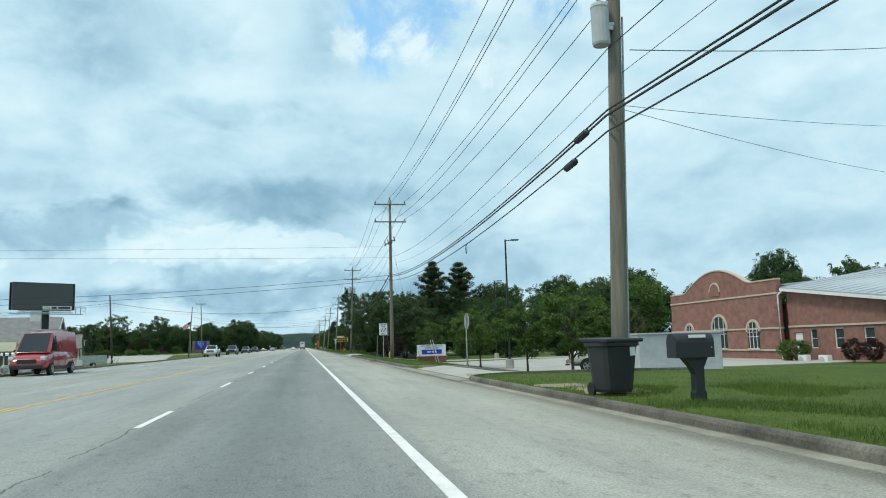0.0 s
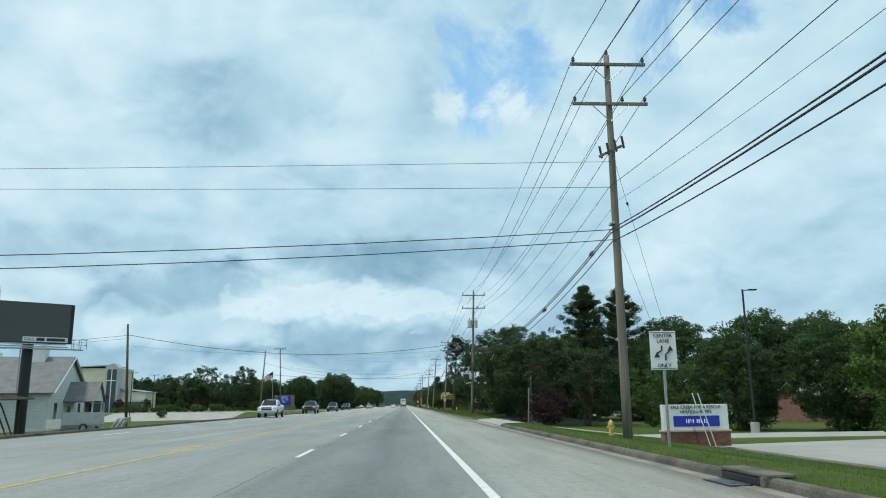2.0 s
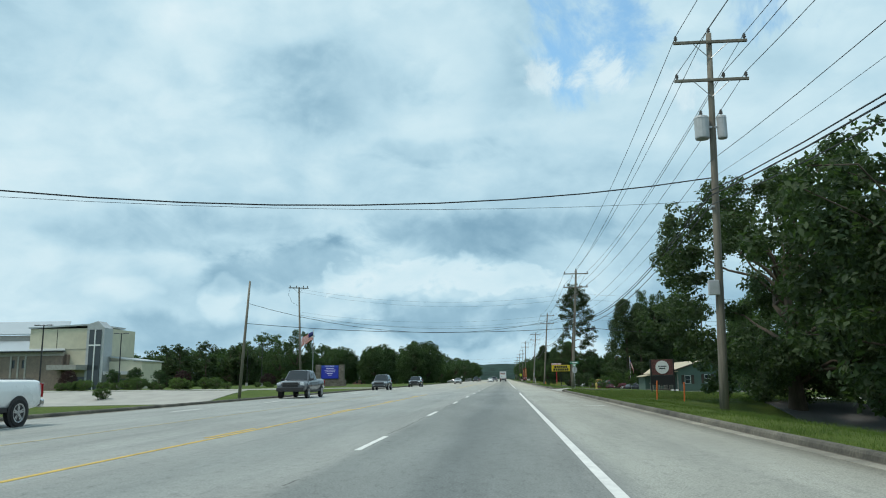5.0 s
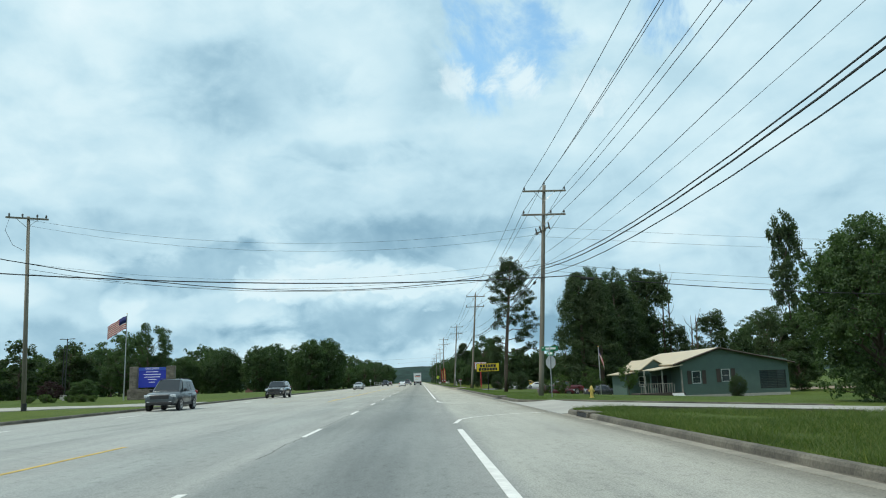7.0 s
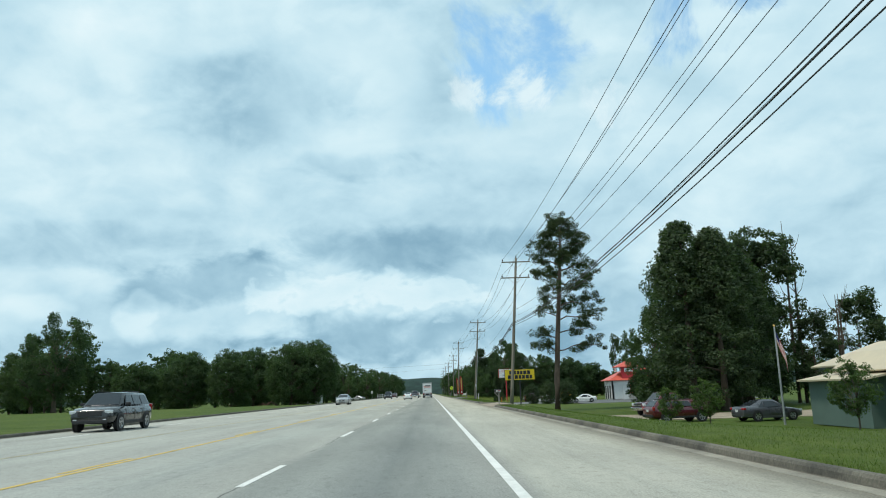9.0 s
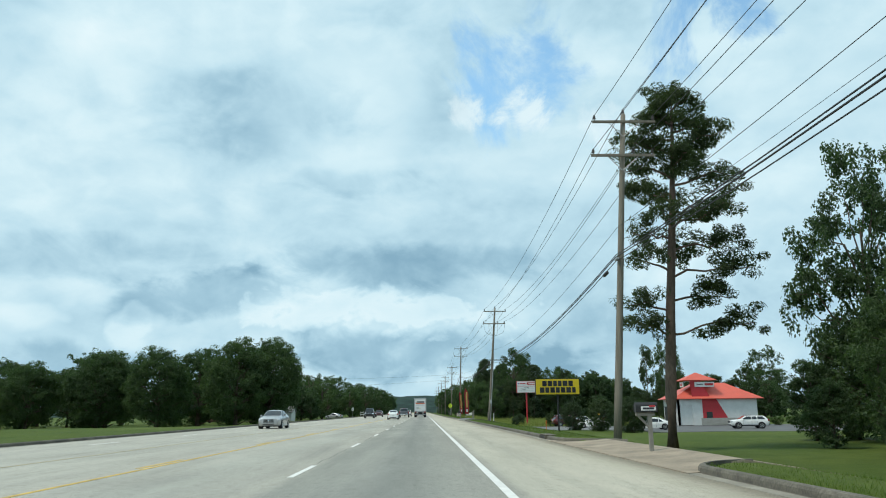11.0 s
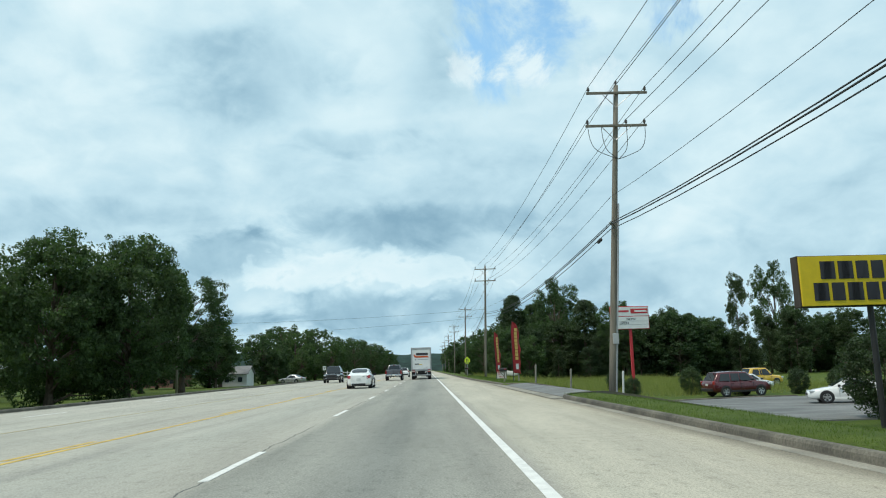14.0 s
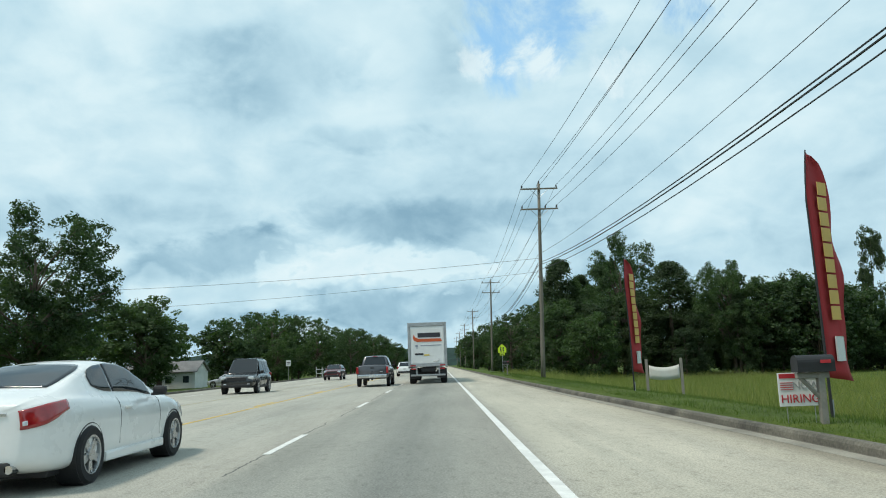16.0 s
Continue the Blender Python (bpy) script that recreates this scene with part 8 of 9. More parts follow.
tagged(part("bare_patch", bm, GRAVEL), "worn patch of bare earth round the pole", "ground", kind="structure")
for y0 in (27.4, 31.0):
    flat_strip("lot_mark", [(6.2, y0 + 0.6), (6.5, y0)], 0.12, YELLOW, road, 0.075)

root = thing("utility_cabinet", pose(14.2, 27.8, ground_z(14.2, 27.8) - 0.03, 0, 0, 4), "large grey metal utility cabinet on the grass", "cabinet")
part("body", box((3.6, 1.9, 1.62), (0, 0, 0.81), 0.03), GREY_PAINT, root)
part("roof", box((3.7, 2.0, 0.06), (0, 0, 1.65), 0.015), GREY_PAINT, root)
for k in range(2):
    d = part("door", box((1.7, 0.02, 1.4), (-0.88 + k * 1.76, -0.955, 0.82), 0.004), GREY_PAINT, root)
    part("handle", box((0.04, 0.04, 0.2), (-0.15 + k * 0.3, -0.975, 0.85), 0.005), BLACK, d)
part("plinth", box((3.8, 2.1, 0.12), (0, 0, 0.02), 0.01), CONCRETE, root)


def feather_flag(x, y, h, lean, rz, label):
    """A tall printed sail flag on a bent pole."""
    z0 = ground_z(x, y)
    root = thing("feather_flag", pose(x, y, z0, 0, 0, rz), label, "flag", "sail flags")

    def pole_at(f):
        return Vector((lean * f * f + (0.0 if f < 0.8 else (f - 0.8) * 1.0), 0, h * (f if f < 0.95 else 0.95 + (f - 0.95) * 0.6)))

    part("pole", tube([pole_at(k / 14) for k in range(15)], [0.028 - 0.016 * k / 14 for k in range(15)], 8), BLACK, root)
    bm = bmesh.new()
    prev = None
    n = 26
    for k in range(n + 1):
        f = 0.14 + 0.85 * k / n
        p = pole_at(f)
        wd = 0.82 * min(1.0, ((1 - f) / 0.18)) ** 0.6 if f > 0.82 else 0.82 - 0.05 * math.sin(k * 0.9)
        row = []
        for j in range(6):
            u = j / 5
            row.append(bm.verts.new(p + Vector((u * wd + 0.02, 0.05 * math.sin(f * 14 + u * 4) * u, -0.10 * u))))
        if prev:
            for j in range(5):
                bm.faces.new((prev[j], prev[j + 1], row[j + 1], row[j]))
        prev = row
    sail = part("sail", bm, FLAG_RED, root, smooth=True)
    so = sail.modifiers.new("cloth", "SOLIDIFY")
    so.thickness = 0.006
    for k in range(9):
        f = 0.38 + k * 0.058
        p = pole_at(f)
        part("letter_block", box((0.30, 0.012, h * 0.05), (p.x + 0.42, -0.062, p.z - 0.05), 0.003, (0, 0, 0)), GOLD, sail)
    part("emblem", box((0.26, 0.012, h * 0.09), (pole_at(0.24).x + 0.42, -0.062, h * 0.24), 0.02), SIGN_WHITE, sail)
    part("spike", tube([(0, 0, -0.3), (0.05, 0, 0.3)], 0.03, 6), STEEL, root)


feather_flag(6.70, 367.9, 4.85, -0.12, 35, "tall red sail flag with gold lettering blocks")
feather_flag(6.46, 380.2, 4.6, -0.3, 50, "red sail flag with gold lettering blocks further along")
root = thing("yard_banner", pose(8.3, 382.9, ground_z(8.3, 382.9), 0, 0, -15), "pale cloth banner tied between two wooden posts", "banner")
for x in (-0.62, 0.62):
    part("post", box((0.1, 0.1, 1.5), (x, 0, 0.55), 0.01), GREY_WOOD, root)
bm = bmesh.new()
prev = None
for k in range(13):
    u = k / 12
    x = -0.54 + 1.08 * u
    sag = 0.10 * 4 * u * (1 - u)
    row = [bm.verts.new((x, -0.06 + 0.03 * math.sin(u * 9 + z * 2), z - sag * (0.6 if z < 0.8 else 1.0))) for z in (0.58, 0.75, 0.92, 1.08)]
    if prev:
        for j in range(3):
            bm.faces.new((prev[j], row[j], row[j + 1], prev[j + 1]))
    prev = row
b = part("cloth", bm, CLOTH, root, smooth=True)
b.modifiers.new("cloth", "SOLIDIFY").thickness = 0.005


def us_flag(x, y, top, label, size=1.5, rz=180, droop=0.35):
    """A flagpole with a striped flag blowing from its top."""
    z0 = ground_z(x, y)
    root = thing("flagpole", pose(x, y, z0), label, "flagpole", "flagpoles")
    t = top - z0
    part("pole", tube([(0, 0, -0.3), (0, 0, t)], [0.075, 0.045], 10), ALU, root)
    part("finial", lathe(((0.01, 0), (0.07, 0.05), (0.07, 0.09), (0.01, 0.15)), 10, (0, 0, t)), GOLD, root)
    L, H = size * 1.7, size
    m = pose(0, 0, 0, 0, 0, rz)

    def at(u, v):
        return m @ Vector((u * L * (1 - droop * 0.35), 0.12 * math.sin(u * 7) * u, t - 0.2 - v * H - u * L * droop * (0.7 + 0.5 * u) + 0.05 * math.sin(u * 9)))

    for k in range(13):
        bm = bmesh.new()
        prev = None
        u0 = 0.4 if k < 7 else 0.0
        for j in range(11):
            u = u0 + (1 - u0) * j / 10
            row = [bm.verts.new(at(u, k / 13)), bm.verts.new(at(u, (k + 1) / 13))]
            if prev:
                bm.faces.new((prev[0], prev[1], row[1], row[0]))
            prev = row
        s = part("stripe", bm, FLAG_RED if k % 2 == 0 else CLOTH, root, smooth=True)
        s.modifiers.new("cloth", "SOLIDIFY").thickness = 0.01
    bm = bmesh.new()
    prev = None
    for j in range(7):
        u = 0.4 * j / 6
        row = [bm.verts.new(at(u, 0)), bm.verts.new(at(u, 7 / 13))]
        if prev:
            bm.faces.new((prev[0], prev[1], row[1], row[0]))
        prev = row
    s = part("canton", bm, FLAG_BLUE, root, smooth=True)
    s.modifiers.new("cloth", "SOLIDIFY").thickness = 0.012


us_flag(30.7, 70.2, 11.05, "flagpole with a hanging striped flag behind the trees", 1.3, 0, 1.6)
us_flag(-34.5, 242.8, 10.2, "white flagpole with a striped flag by the church sign", 1.5, 180, 0.42)
us_flag(21.8, 243.5, 4.6, "short pole with a small flag behind the green house", 0.7, 0, 1.4)


# ---- storm drains in the kerb ----
def storm_drain(y, x, grated=True):
    """A kerb inlet: a dark throat under a concrete lid, with a grate in the gutter."""
    root = thing("storm_drain", pose(x, y, 0), "concrete kerb inlet with a dark opening in the kerb", "storm drain", "storm drains")
    part("lid", box((0.42, 1.6, 0.05), (0.19, 0, 0.16), 0.015), KERB, root)
    part("throat", box((0.04, 1.25, 0.10), (-0.03, 0, 0.07), 0.005), BLACK, root)
    for s in (-0.72, 0.72):
        part("cheek", box((0.10, 0.14, 0.15), (-0.01, s, 0.07), 0.01), KERB, root)
    if not grated:
        return
    part("grate", box((0.34, 1.0, 0.012), (-0.26, 0, 0.012), 0.003), BLACK, root)
    for k in range(6):
        part("grate_bar", box((0.32, 0.03, 0.012), (-0.26, -0.42 + k * 0.168, 0.022)), STEEL, root)


storm_drain(54.2, 5.02)
storm_drain(199.6, 5.02)
storm_drain(274.4, 4.98, False)
storm_drain(175.6, 5.02, False)
for x, y in ((3.8, 142.2), (3.7, 298.0)):
    part("paint_mark", box((0.8, 0.15, 0.006), (x, y, 0.005)), LINE, road)


# ---- buildings ----
def wall_with_holes(name, outline_x, z0, z1, holes, thick, mat, parent, top=None):
    """A wall along x from outline_x[0] to outline_x[1], with square openings (x0, x1, za, zb) cut through it."""
    xs_ = sorted({outline_x[0], outline_x[1], *[h[0] for h in holes], *[h[1] for h in holes]})
    zs_ = sorted({z0, z1, *[h[2] for h in holes], *[h[3] for h in holes]})
    bm = bmesh.new()
    grid = {}

    def v(x, y, z):
        key = (round(x, 4), round(y, 4), round(z, 4))
        if key not in grid:
            zz = z
            if top and z >= z1 - 1e-6:
                zz = top(x)
            grid[key] = bm.verts.new((x, y, zz))
        return grid[key]

    for xa, xb in zip(xs_, xs_[1:]):
        for za, zb in zip(zs_, zs_[1:]):
            if any(h[0] <= xa and xb <= h[1] and h[2] <= za and zb <= h[3] for h in holes):
                continue
            bm.faces.new((v(xa, 0, za), v(xb, 0, za), v(xb, 0, zb), v(xa, 0, zb)))
    r = bmesh.ops.extrude_face_region(bm, geom=list(bm.faces))
    for q in r["geom"]:
        if isinstance(q, bmesh.types.BMVert):
            q.co.y += thick
    bmesh.ops.recalc_face_normals(bm, faces=bm.faces)
    return part(name, bm, mat, parent)


def window_in(parent, x0, x1, z0, z1, frame_mat, bars_x=1, bars_z=1, y=0.06, f=0.06):
    """A framed window in an opening: glass, frame and glazing bars."""
    w = part("window", box((x1 - x0, 0.02, z1 - z0), ((x0 + x1) / 2, y + 0.04, (z0 + z1) / 2)), WINDOW, parent)
    for x in (x0 + f / 2, x1 - f / 2):
        part("window_frame", box((f, 0.07, z1 - z0), (x, y, (z0 + z1) / 2), 0.005), frame_mat, w)
    for z in (z0 + f / 2, z1 - f / 2):
        part("window_frame", box((x1 - x0 - 2 * f, 0.07, f), ((x0 + x1) / 2, y, z), 0.005), frame_mat, w)
    for k in range(bars_x):
        part("glazing_bar", box((0.03, 0.04, z1 - z0 - 2 * f), (x0 + (x1 - x0) * (k + 1) / (bars_x + 1), y, (z0 + z1) / 2)), frame_mat, w)
    for k in range(bars_z):
        part("glazing_bar", box((x1 - x0 - 2 * f, 0.045, 0.03), ((x0 + x1) / 2, y, z0 + (z1 - z0) * (k + 1) / (bars_z + 1))), frame_mat, w)
    return w


def slab(corners, thick, mat, name, parent):
    """A roof plane of some thickness through its corners."""
    bm = bmesh.new()
    c = [Vector(p) for p in corners]
    n = (c[1] - c[0]).cross(c[2] - c[0]).normalized()
    if n.z < 0:
        n = -n
    a = [bm.verts.new(p) for p in c]
    b = [bm.verts.new(p + n * thick) for p in c]
    bm.faces.new(a)
    bm.faces.new(b)
    for i in range(len(c)):
        j = (i + 1) % len(c)
        bm.faces.new((a[i], a[j], b[j], b[i]))
    bmesh.ops.recalc_face_normals(bm, faces=bm.faces)
    return part(name, bm, mat, parent)


def seams(parent, a0, a1, b0, b1, n, mat, lift=0.03):
    """Standing seams of a metal roof, running from the line a0-a1 to the line b0-b1."""
    for k in range(n + 1):
        f = k / n
        p, q = Vector(a0).lerp(Vector(a1), f), Vector(b0).lerp(Vector(b1), f)
        p.z += lift
        q.z += lift
        part("roof_seam", tube([p, q], 0.022, 4), mat, parent)


# the brick hall: its own frame runs along the facade, facing the road
root = thing("brick_hall", pose(38.0, 73.0, -0.9, 0, 0, -90), "red brick hall with arched windows and a pale metal roof", "building")


def crest(x):
    # shaped gable: shoulders, then a shallow rise to the middle
    if x < 3.2 or x > 14.2:
        return 6.25 + (0.0 if x < 3.2 else 0.25)
    return 6.3 + 1.75 * math.sin((x - 3.2) / 11.0 * math.pi) ** 0.9


bm = bmesh.new()
outline = [(0.0, -0.5)] + [(18.0, -0.5)] + [(18.0 - 18.0 * k / 24, crest(18.0 - 18.0 * k / 24)) for k in range(25)]
front = part("front_wall", prism(outline, 0.4), MORTAR, root)
front.location = (0, 0.2, 0)
part("string_course", box((18.1, 0.5, 0.14), (9.0, 0.18, 5.4), 0.01), STONE, root)
part("string_course", box((18.1, 0.5, 0.14), (9.0, 0.18, 2.55), 0.01), STONE, root)
part("string_course", box((18.1, 0.5, 0.14), (9.0, 0.18, 0.75), 0.01), STONE, root)
for k in range(24):
    x0, x1 = 18.0 * k / 24, 18.0 * (k + 1) / 24
    ang = math.degrees(math.atan2(crest(x1) - crest(x0), x1 - x0))
    part("coping", box((math.hypot(x1 - x0, crest(x1) - crest(x0)) + 0.03, 0.5, 0.12), ((x0 + x1) / 2, 0.2, (crest(x0) + crest(x1)) / 2 + 0.06), 0.01, (0, -ang, 0)), STONE, root)


def arched_window(parent, xc, z0, wd, hh):
    n = 12
    arch = [(-wd / 2, 0), (wd / 2, 0)] + [(wd / 2 * math.cos(math.pi * k / n), hh - wd / 2 + wd / 2 * math.sin(math.pi * k / n)) for k in range(n + 1)]
    w = part("window", prism(arch, 0.06), WINDOW, parent)
    w.location = (xc, -0.02, z0)
    for k in range(n):
        a0, a1 = math.pi * k / n, math.pi * (k + 1) / n
        am = (a0 + a1) / 2
        part("arch_stone", box((0.22, 0.12, wd * 0.5 * math.pi / n + 0.06), ((wd / 2 + 0.11) * math.cos(am), -0.03, hh - wd / 2 + (wd / 2 + 0.11) * math.sin(am)), 0.008, (0, -math.degrees(am), 0)), STONE, w)
    for s in (-1, 0, 1):
        part("glazing_bar", box((0.035, 0.05, hh - (wd * 0.12 if s else 0)), (s * wd * 0.33 if s else 0, -0.05, (hh - (wd * 0.12 if s else 0)) / 2)), SIGN_WHITE, w)
    for z in (0.03, hh * 0.45, hh * 0.62):
        part("glazing_bar", box((wd - 0.02, 0.05, 0.035), (0, -0.05, z)), SIGN_WHITE, w)
    part("sill", box((wd + 0.3, 0.16, 0.1), (0, -0.05, -0.05), 0.01), STONE, w)


arched_window(root, 3.6, 0.85, 1.4, 2.3)
arched_window(root, 9.1, 0.85, 2.3, 2.95)
arched_window(root, 14.4, 0.85, 1.6, 2.3)
n = 12
vent = part("gable_vent", prism([(-0.75, 0), (0.75, 0)] + [(0.75 * math.cos(math.pi * k / n), 0.35 + 0.75 * math.sin(math.pi * k / n)) for k in range(n + 1)], 0.06), MORTAR, root)
vent.location = (8.7, -0.03, 5.75)
for k in range(n):
    am = math.pi * (k + 0.5) / n
    part("arch_stone", box((0.16, 0.1, 0.24), (0.83 * math.cos(am), -0.03, 0.35 + 0.83 * math.sin(am)), 0.008, (0, -math.degrees(am), 0)), STONE, vent)
for k in range(9):
    part("quoin", box((0.5 if k % 2 else 0.34, 0.06, 0.42), (17.8, -0.02, 0.1 + k * 0.62), 0.01), MORTAR, root)
part("downpipe", tube([(18.25, -0.1, -0.3), (18.25, -0.1, 5.2), (18.6, 0.3, 5.7)], 0.07, 8), SIGN_WHITE, root)
# side range with the low roof
holes = [(20.9, 21.7, 0.9, 2.4), (23.6, 24.6, 0.9, 2.4), (26.6, 27.6, 0.9, 2.4), (30, 31, 0.9, 2.4), (19.0, 20.0, -0.5, 2.15)]
side = wall_with_holes("side_wall", (18.4, 42.0), -0.5, 5.2, holes, 0.35, MORTAR, root, lambda x: 5.7 - 0.125 * (x - 18.4))
side.location = (0, 0.6, 0)
for h_ in holes[:4]:
    window_in(side, *h_, SIGN_WHITE, 0, 1, 0.1)
part("door", box((0.98, 0.06, 2.6), (19.5, 0.12, 0.82), 0.01), SIGN_WHITE, side)
part("string_course", box((23.6, 0.1, 0.14), (30.2, -0.03, 2.62), 0.01), STONE, side)
slab([(18.2, 0.2, 5.75), (42.2, 0.2, 2.75), (42.2, 16, 5.6), (18.2, 16, 8.2)], 0.12, METAL_ROOF, "roof", root)
part("fascia", box((24.2, 0.08, 0.22), (30.2, 0.16, 4.15), 0.005, (0, 7.1, 0)), SIGN_WHITE, root)
seams(root, (18.6, 0.25, 5.85), (42, 0.25, 2.9), (18.6, 15.9, 8.3), (42, 15.9, 5.75), 26, METAL_ROOF, 0.03)
part("rear_block", box((40.0, 15.0, 5.2), (20.5, 8.6, 2.0)), MORTAR, root)
slab([(-0.2, 0.5, 6.0), (18.2, 0.5, 6.0), (18.2, 16, 7.4), (-0.2, 16, 7.4)], 0.12, METAL_ROOF, "roof", root)
part("side_wing", box((4.2, 6.0, 3.7), (-2.1, 5.0, 1.6), 0.02), MORTAR, root)
slab([(-4.6, 1.6, 3.3), (0.0, 1.6, 3.9), (0.0, 8.4, 3.9), (-4.6, 8.4, 3.3)], 0.1, METAL_ROOF, "wing_roof", root)
for k, x in enumerate((22.7, 25.0)):
    ac = thing("air_conditioner", root.matrix_basis @ pose(x, -1.4, -0.35), "white outdoor air-conditioning unit beside the brick wall", "air conditioner", "air units")
    part("case", box((0.95, 0.4, 0.8), (0, 0, 0.42), 0.03), SIGN_WHITE, ac)
    part("fan_grille", lathe(((0.3, 0), (0.3, 0.02), (0.05, 0.03)), 20), GREY_PAINT, ac).matrix_basis = pose(-0.12, -0.2, 0.42, 90, 0, 0)
    part("foot", box((0.9, 0.3, 0.06), (0, 0, 0.03)), BLACK, ac)
for x in (21.3, 27.6, 29.4):
    p_ = root.matrix_basis @ Vector((x, -1.2, -0.5))
    plant(plum if x > 25 else bush, p_.x, p_.y, 1.7, turn())

# the church: stone-coloured hall, tall cream tower block and a white steeple
root = thing("church_building", pose(0, 0, -0.9), "large tan church with a cream tower block and tall narrow windows", "building")
Y = 245.0
panes = [(x, x + 0.8, za, zb) for x in (-106, -103.8, -92, -89.8) for za, zb in ((0.6, 2.8), (5.0, 6.5))]
low = wall_with_holes("low_wall", (-110, -82), -0.5, 7.6, panes, 0.4, BLOCK, root)
low.location = (0, Y - 2, 0)
for x0, x1, za, zb in panes:
    window_in(low, x0, x1, za, zb, BLACK, 0, 0)
for x in (-104.5, -90.5):
    for o in (-1.9, 0.0, 1.9):
        part("pilaster", box((0.35, 0.12, 8.0), (x + o * 0.75, -0.05, 3.6), 0.01), CONCRETE, low)
part("cornice", box((28.4, 0.5, 0.8), (-96, 0.1, 7.6), 0.02), CONCRETE, low)
slab([(-111, Y - 2.8, 8.05), (-81, Y - 2.8, 8.05), (-92, Y + 14, 11.0), (-111, Y + 14, 11.0)], 0.15, METAL_ROOF, "low_roof", root)
part("eave_trim", box((30.0, 0.12, 0.22), (-96, Y - 2.85, 8.0), 0.01), BLACK, root)
part("low_block", box((29, 16, 8.0), (-96.2, Y + 7, 3.5)), BLOCK, root)
part("hall_wall", box((42, 26, 12.2), (-112, Y + 26, 6.0)), CONCRETE, root)
slab([(-134, Y + 12.5, 12.2), (-90.5, Y + 12.5, 12.2), (-100, Y + 30, 16.2), (-124, Y + 30, 16.2)], 0.2, METAL_ROOF, "hall_roof", root)
tower = part("tower_wall", box((14.6, 12, 12.6), (-82.6, Y + 6, 6.1), 0.02), STUCCO, root)
part("tower_joint", box((0.06, 0.06, 12.2), (-84.5, Y - 0.03, 6.2)), BLACK, root)
part("tower_joint", box((14.6, 0.06, 0.08), (-82.6, Y - 0.03, 8.5)), CONCRETE, root)
slab([(-90.2, Y - 0.25, 12.45), (-77.6, Y - 0.25, 12.95), (-77.6, Y + 12.4, 12.95), (-90.2, Y + 12.4, 12.45)], 0.28, METAL_ROOF, "tower_roof", root)
prow = part("corner_wall", prism(((-1.7, -0.4), (1.7, -0.4), (1.7, 12.3), (0.3, 13.6), (-1.7, 13.0)), 3.0), GREY_PAINT, root)
prow.location = (-76.2, Y + 0.2, 0)
glz = part("tower_glass", box((2.3, 0.1, 11.6), (-76.2, Y - 1.36, 6.2)), WINDOW, root)
part("cross_upright", box((0.22, 0.1, 11.6), (-76.2, Y - 1.45, 6.2)), SIGN_WHITE, glz)
part("cross_bar", box((2.3, 0.1, 0.26), (-76.2, Y - 1.47, 9.1)), SIGN_WHITE, glz)
part("entry_canopy", box((5.6, 5, 0.9), (-80.2, Y - 2.6, 5.0), 0.03), CONCRETE, root)
part("entry_wing", box((6.5, 8, 6.6), (-71.2, Y + 5, 2.8), 0.03), STUCCO, root)
slab([(-74.5, Y + 0.7, 6.9), (-67.7, Y + 0.7, 6.0), (-67.7, Y + 9.2, 6.0), (-74.5, Y + 9.2, 6.9)], 0.2, METAL_ROOF, "wing_roof", root)
part("wing_canopy", box((6.0, 3, 0.6), (-71.0, Y - 0.4, 3.9), 0.03), GREY_PAINT, root)
part("entry_shadow_door", box((5.5, 0.1, 3.4), (-80.6, Y - 0.1, 1.6)), WINDOW, root)
part("entry_shadow_door", box((4.5, 0.1, 3.0), (-71.2, Y + 0.9, 1.4)), WINDOW, root)
st = thing("steeple", pose(-111.2, 252, 14.6), "white slender church steeple with stepped tiers", "steeple")
for k, (w_, z0_, z1_) in enumerate(((4.6, 0, 1.6), (3.0, 1.6, 4.6), (3.6, 4.6, 5.0), (2.4, 5.0, 7.6), (2.9, 7.6, 7.9), (1.9, 7.9, 9.6), (2.3, 9.6, 9.9))):
    part("tier", lathe(((w_ / 2 * 1.02, z0_), (w_ / 2, z1_)), 8), SIDING_WHITE, st)
part("spire", lathe(((1.0, 9.9), (0.5, 13.5), (0.12, 17.5), (0.04, 20.2)), 8), SIDING_WHITE, st)

# white gabled house in front of the church
root = thing("white_house", pose(-41.2, 138.0, -1.0, 0, 0, 9), "white boarded house with a grey shingle roof and gabled porch", "building")
part("gable_wall", prism(((-7.4, -0.4), (7.4, -0.4), (7.4, 4.1), (0, 8.2), (-7.4, 4.1)), 0.3, "x"), SIDING_WHITE, root)
part("body", prism(((-7.3, -0.4), (7.3, -0.4), (7.3, 4.0), (0, 8.0), (-7.3, 4.0)), 25.0, "x"), SIDING_WHITE, root).location = (-12.7, 0, 0)
for s_ in (-1, 1):
    slab([(0.55, s_ * 8.0, 3.85), (-25.6, s_ * 8.0, 3.85), (-25.6, 0, 8.35), (0.55, 0, 8.35)], 0.14, SHINGLE, "roof", root)
    part("barge_board", tube([(0.58, s_ * 8.0, 3.85), (0.58, 0, 8.33)], 0.12, 4), SIDING_WHITE, root)
for k in range(11):
    part("board_line", box((24.0, 0.03, 0.02), (-12.7, -7.31, 0.2 + k * 0.34)), GREY_PAINT, root)
    part("board_line", box((0.03, 14.4, 0.02), (0.155, 0, 0.2 + k * 0.34)), GREY_PAINT, root)
for y in (-5.4, 4.9):
    part("window", box((0.08, 1.0, 1.9), (0.17, y, 1.9)), WINDOW, root)
part("cupola", box((1.6, 1.6, 1.9), (-3.4, -0.6, 8.6), 0.03), SIDING_WHITE, root)
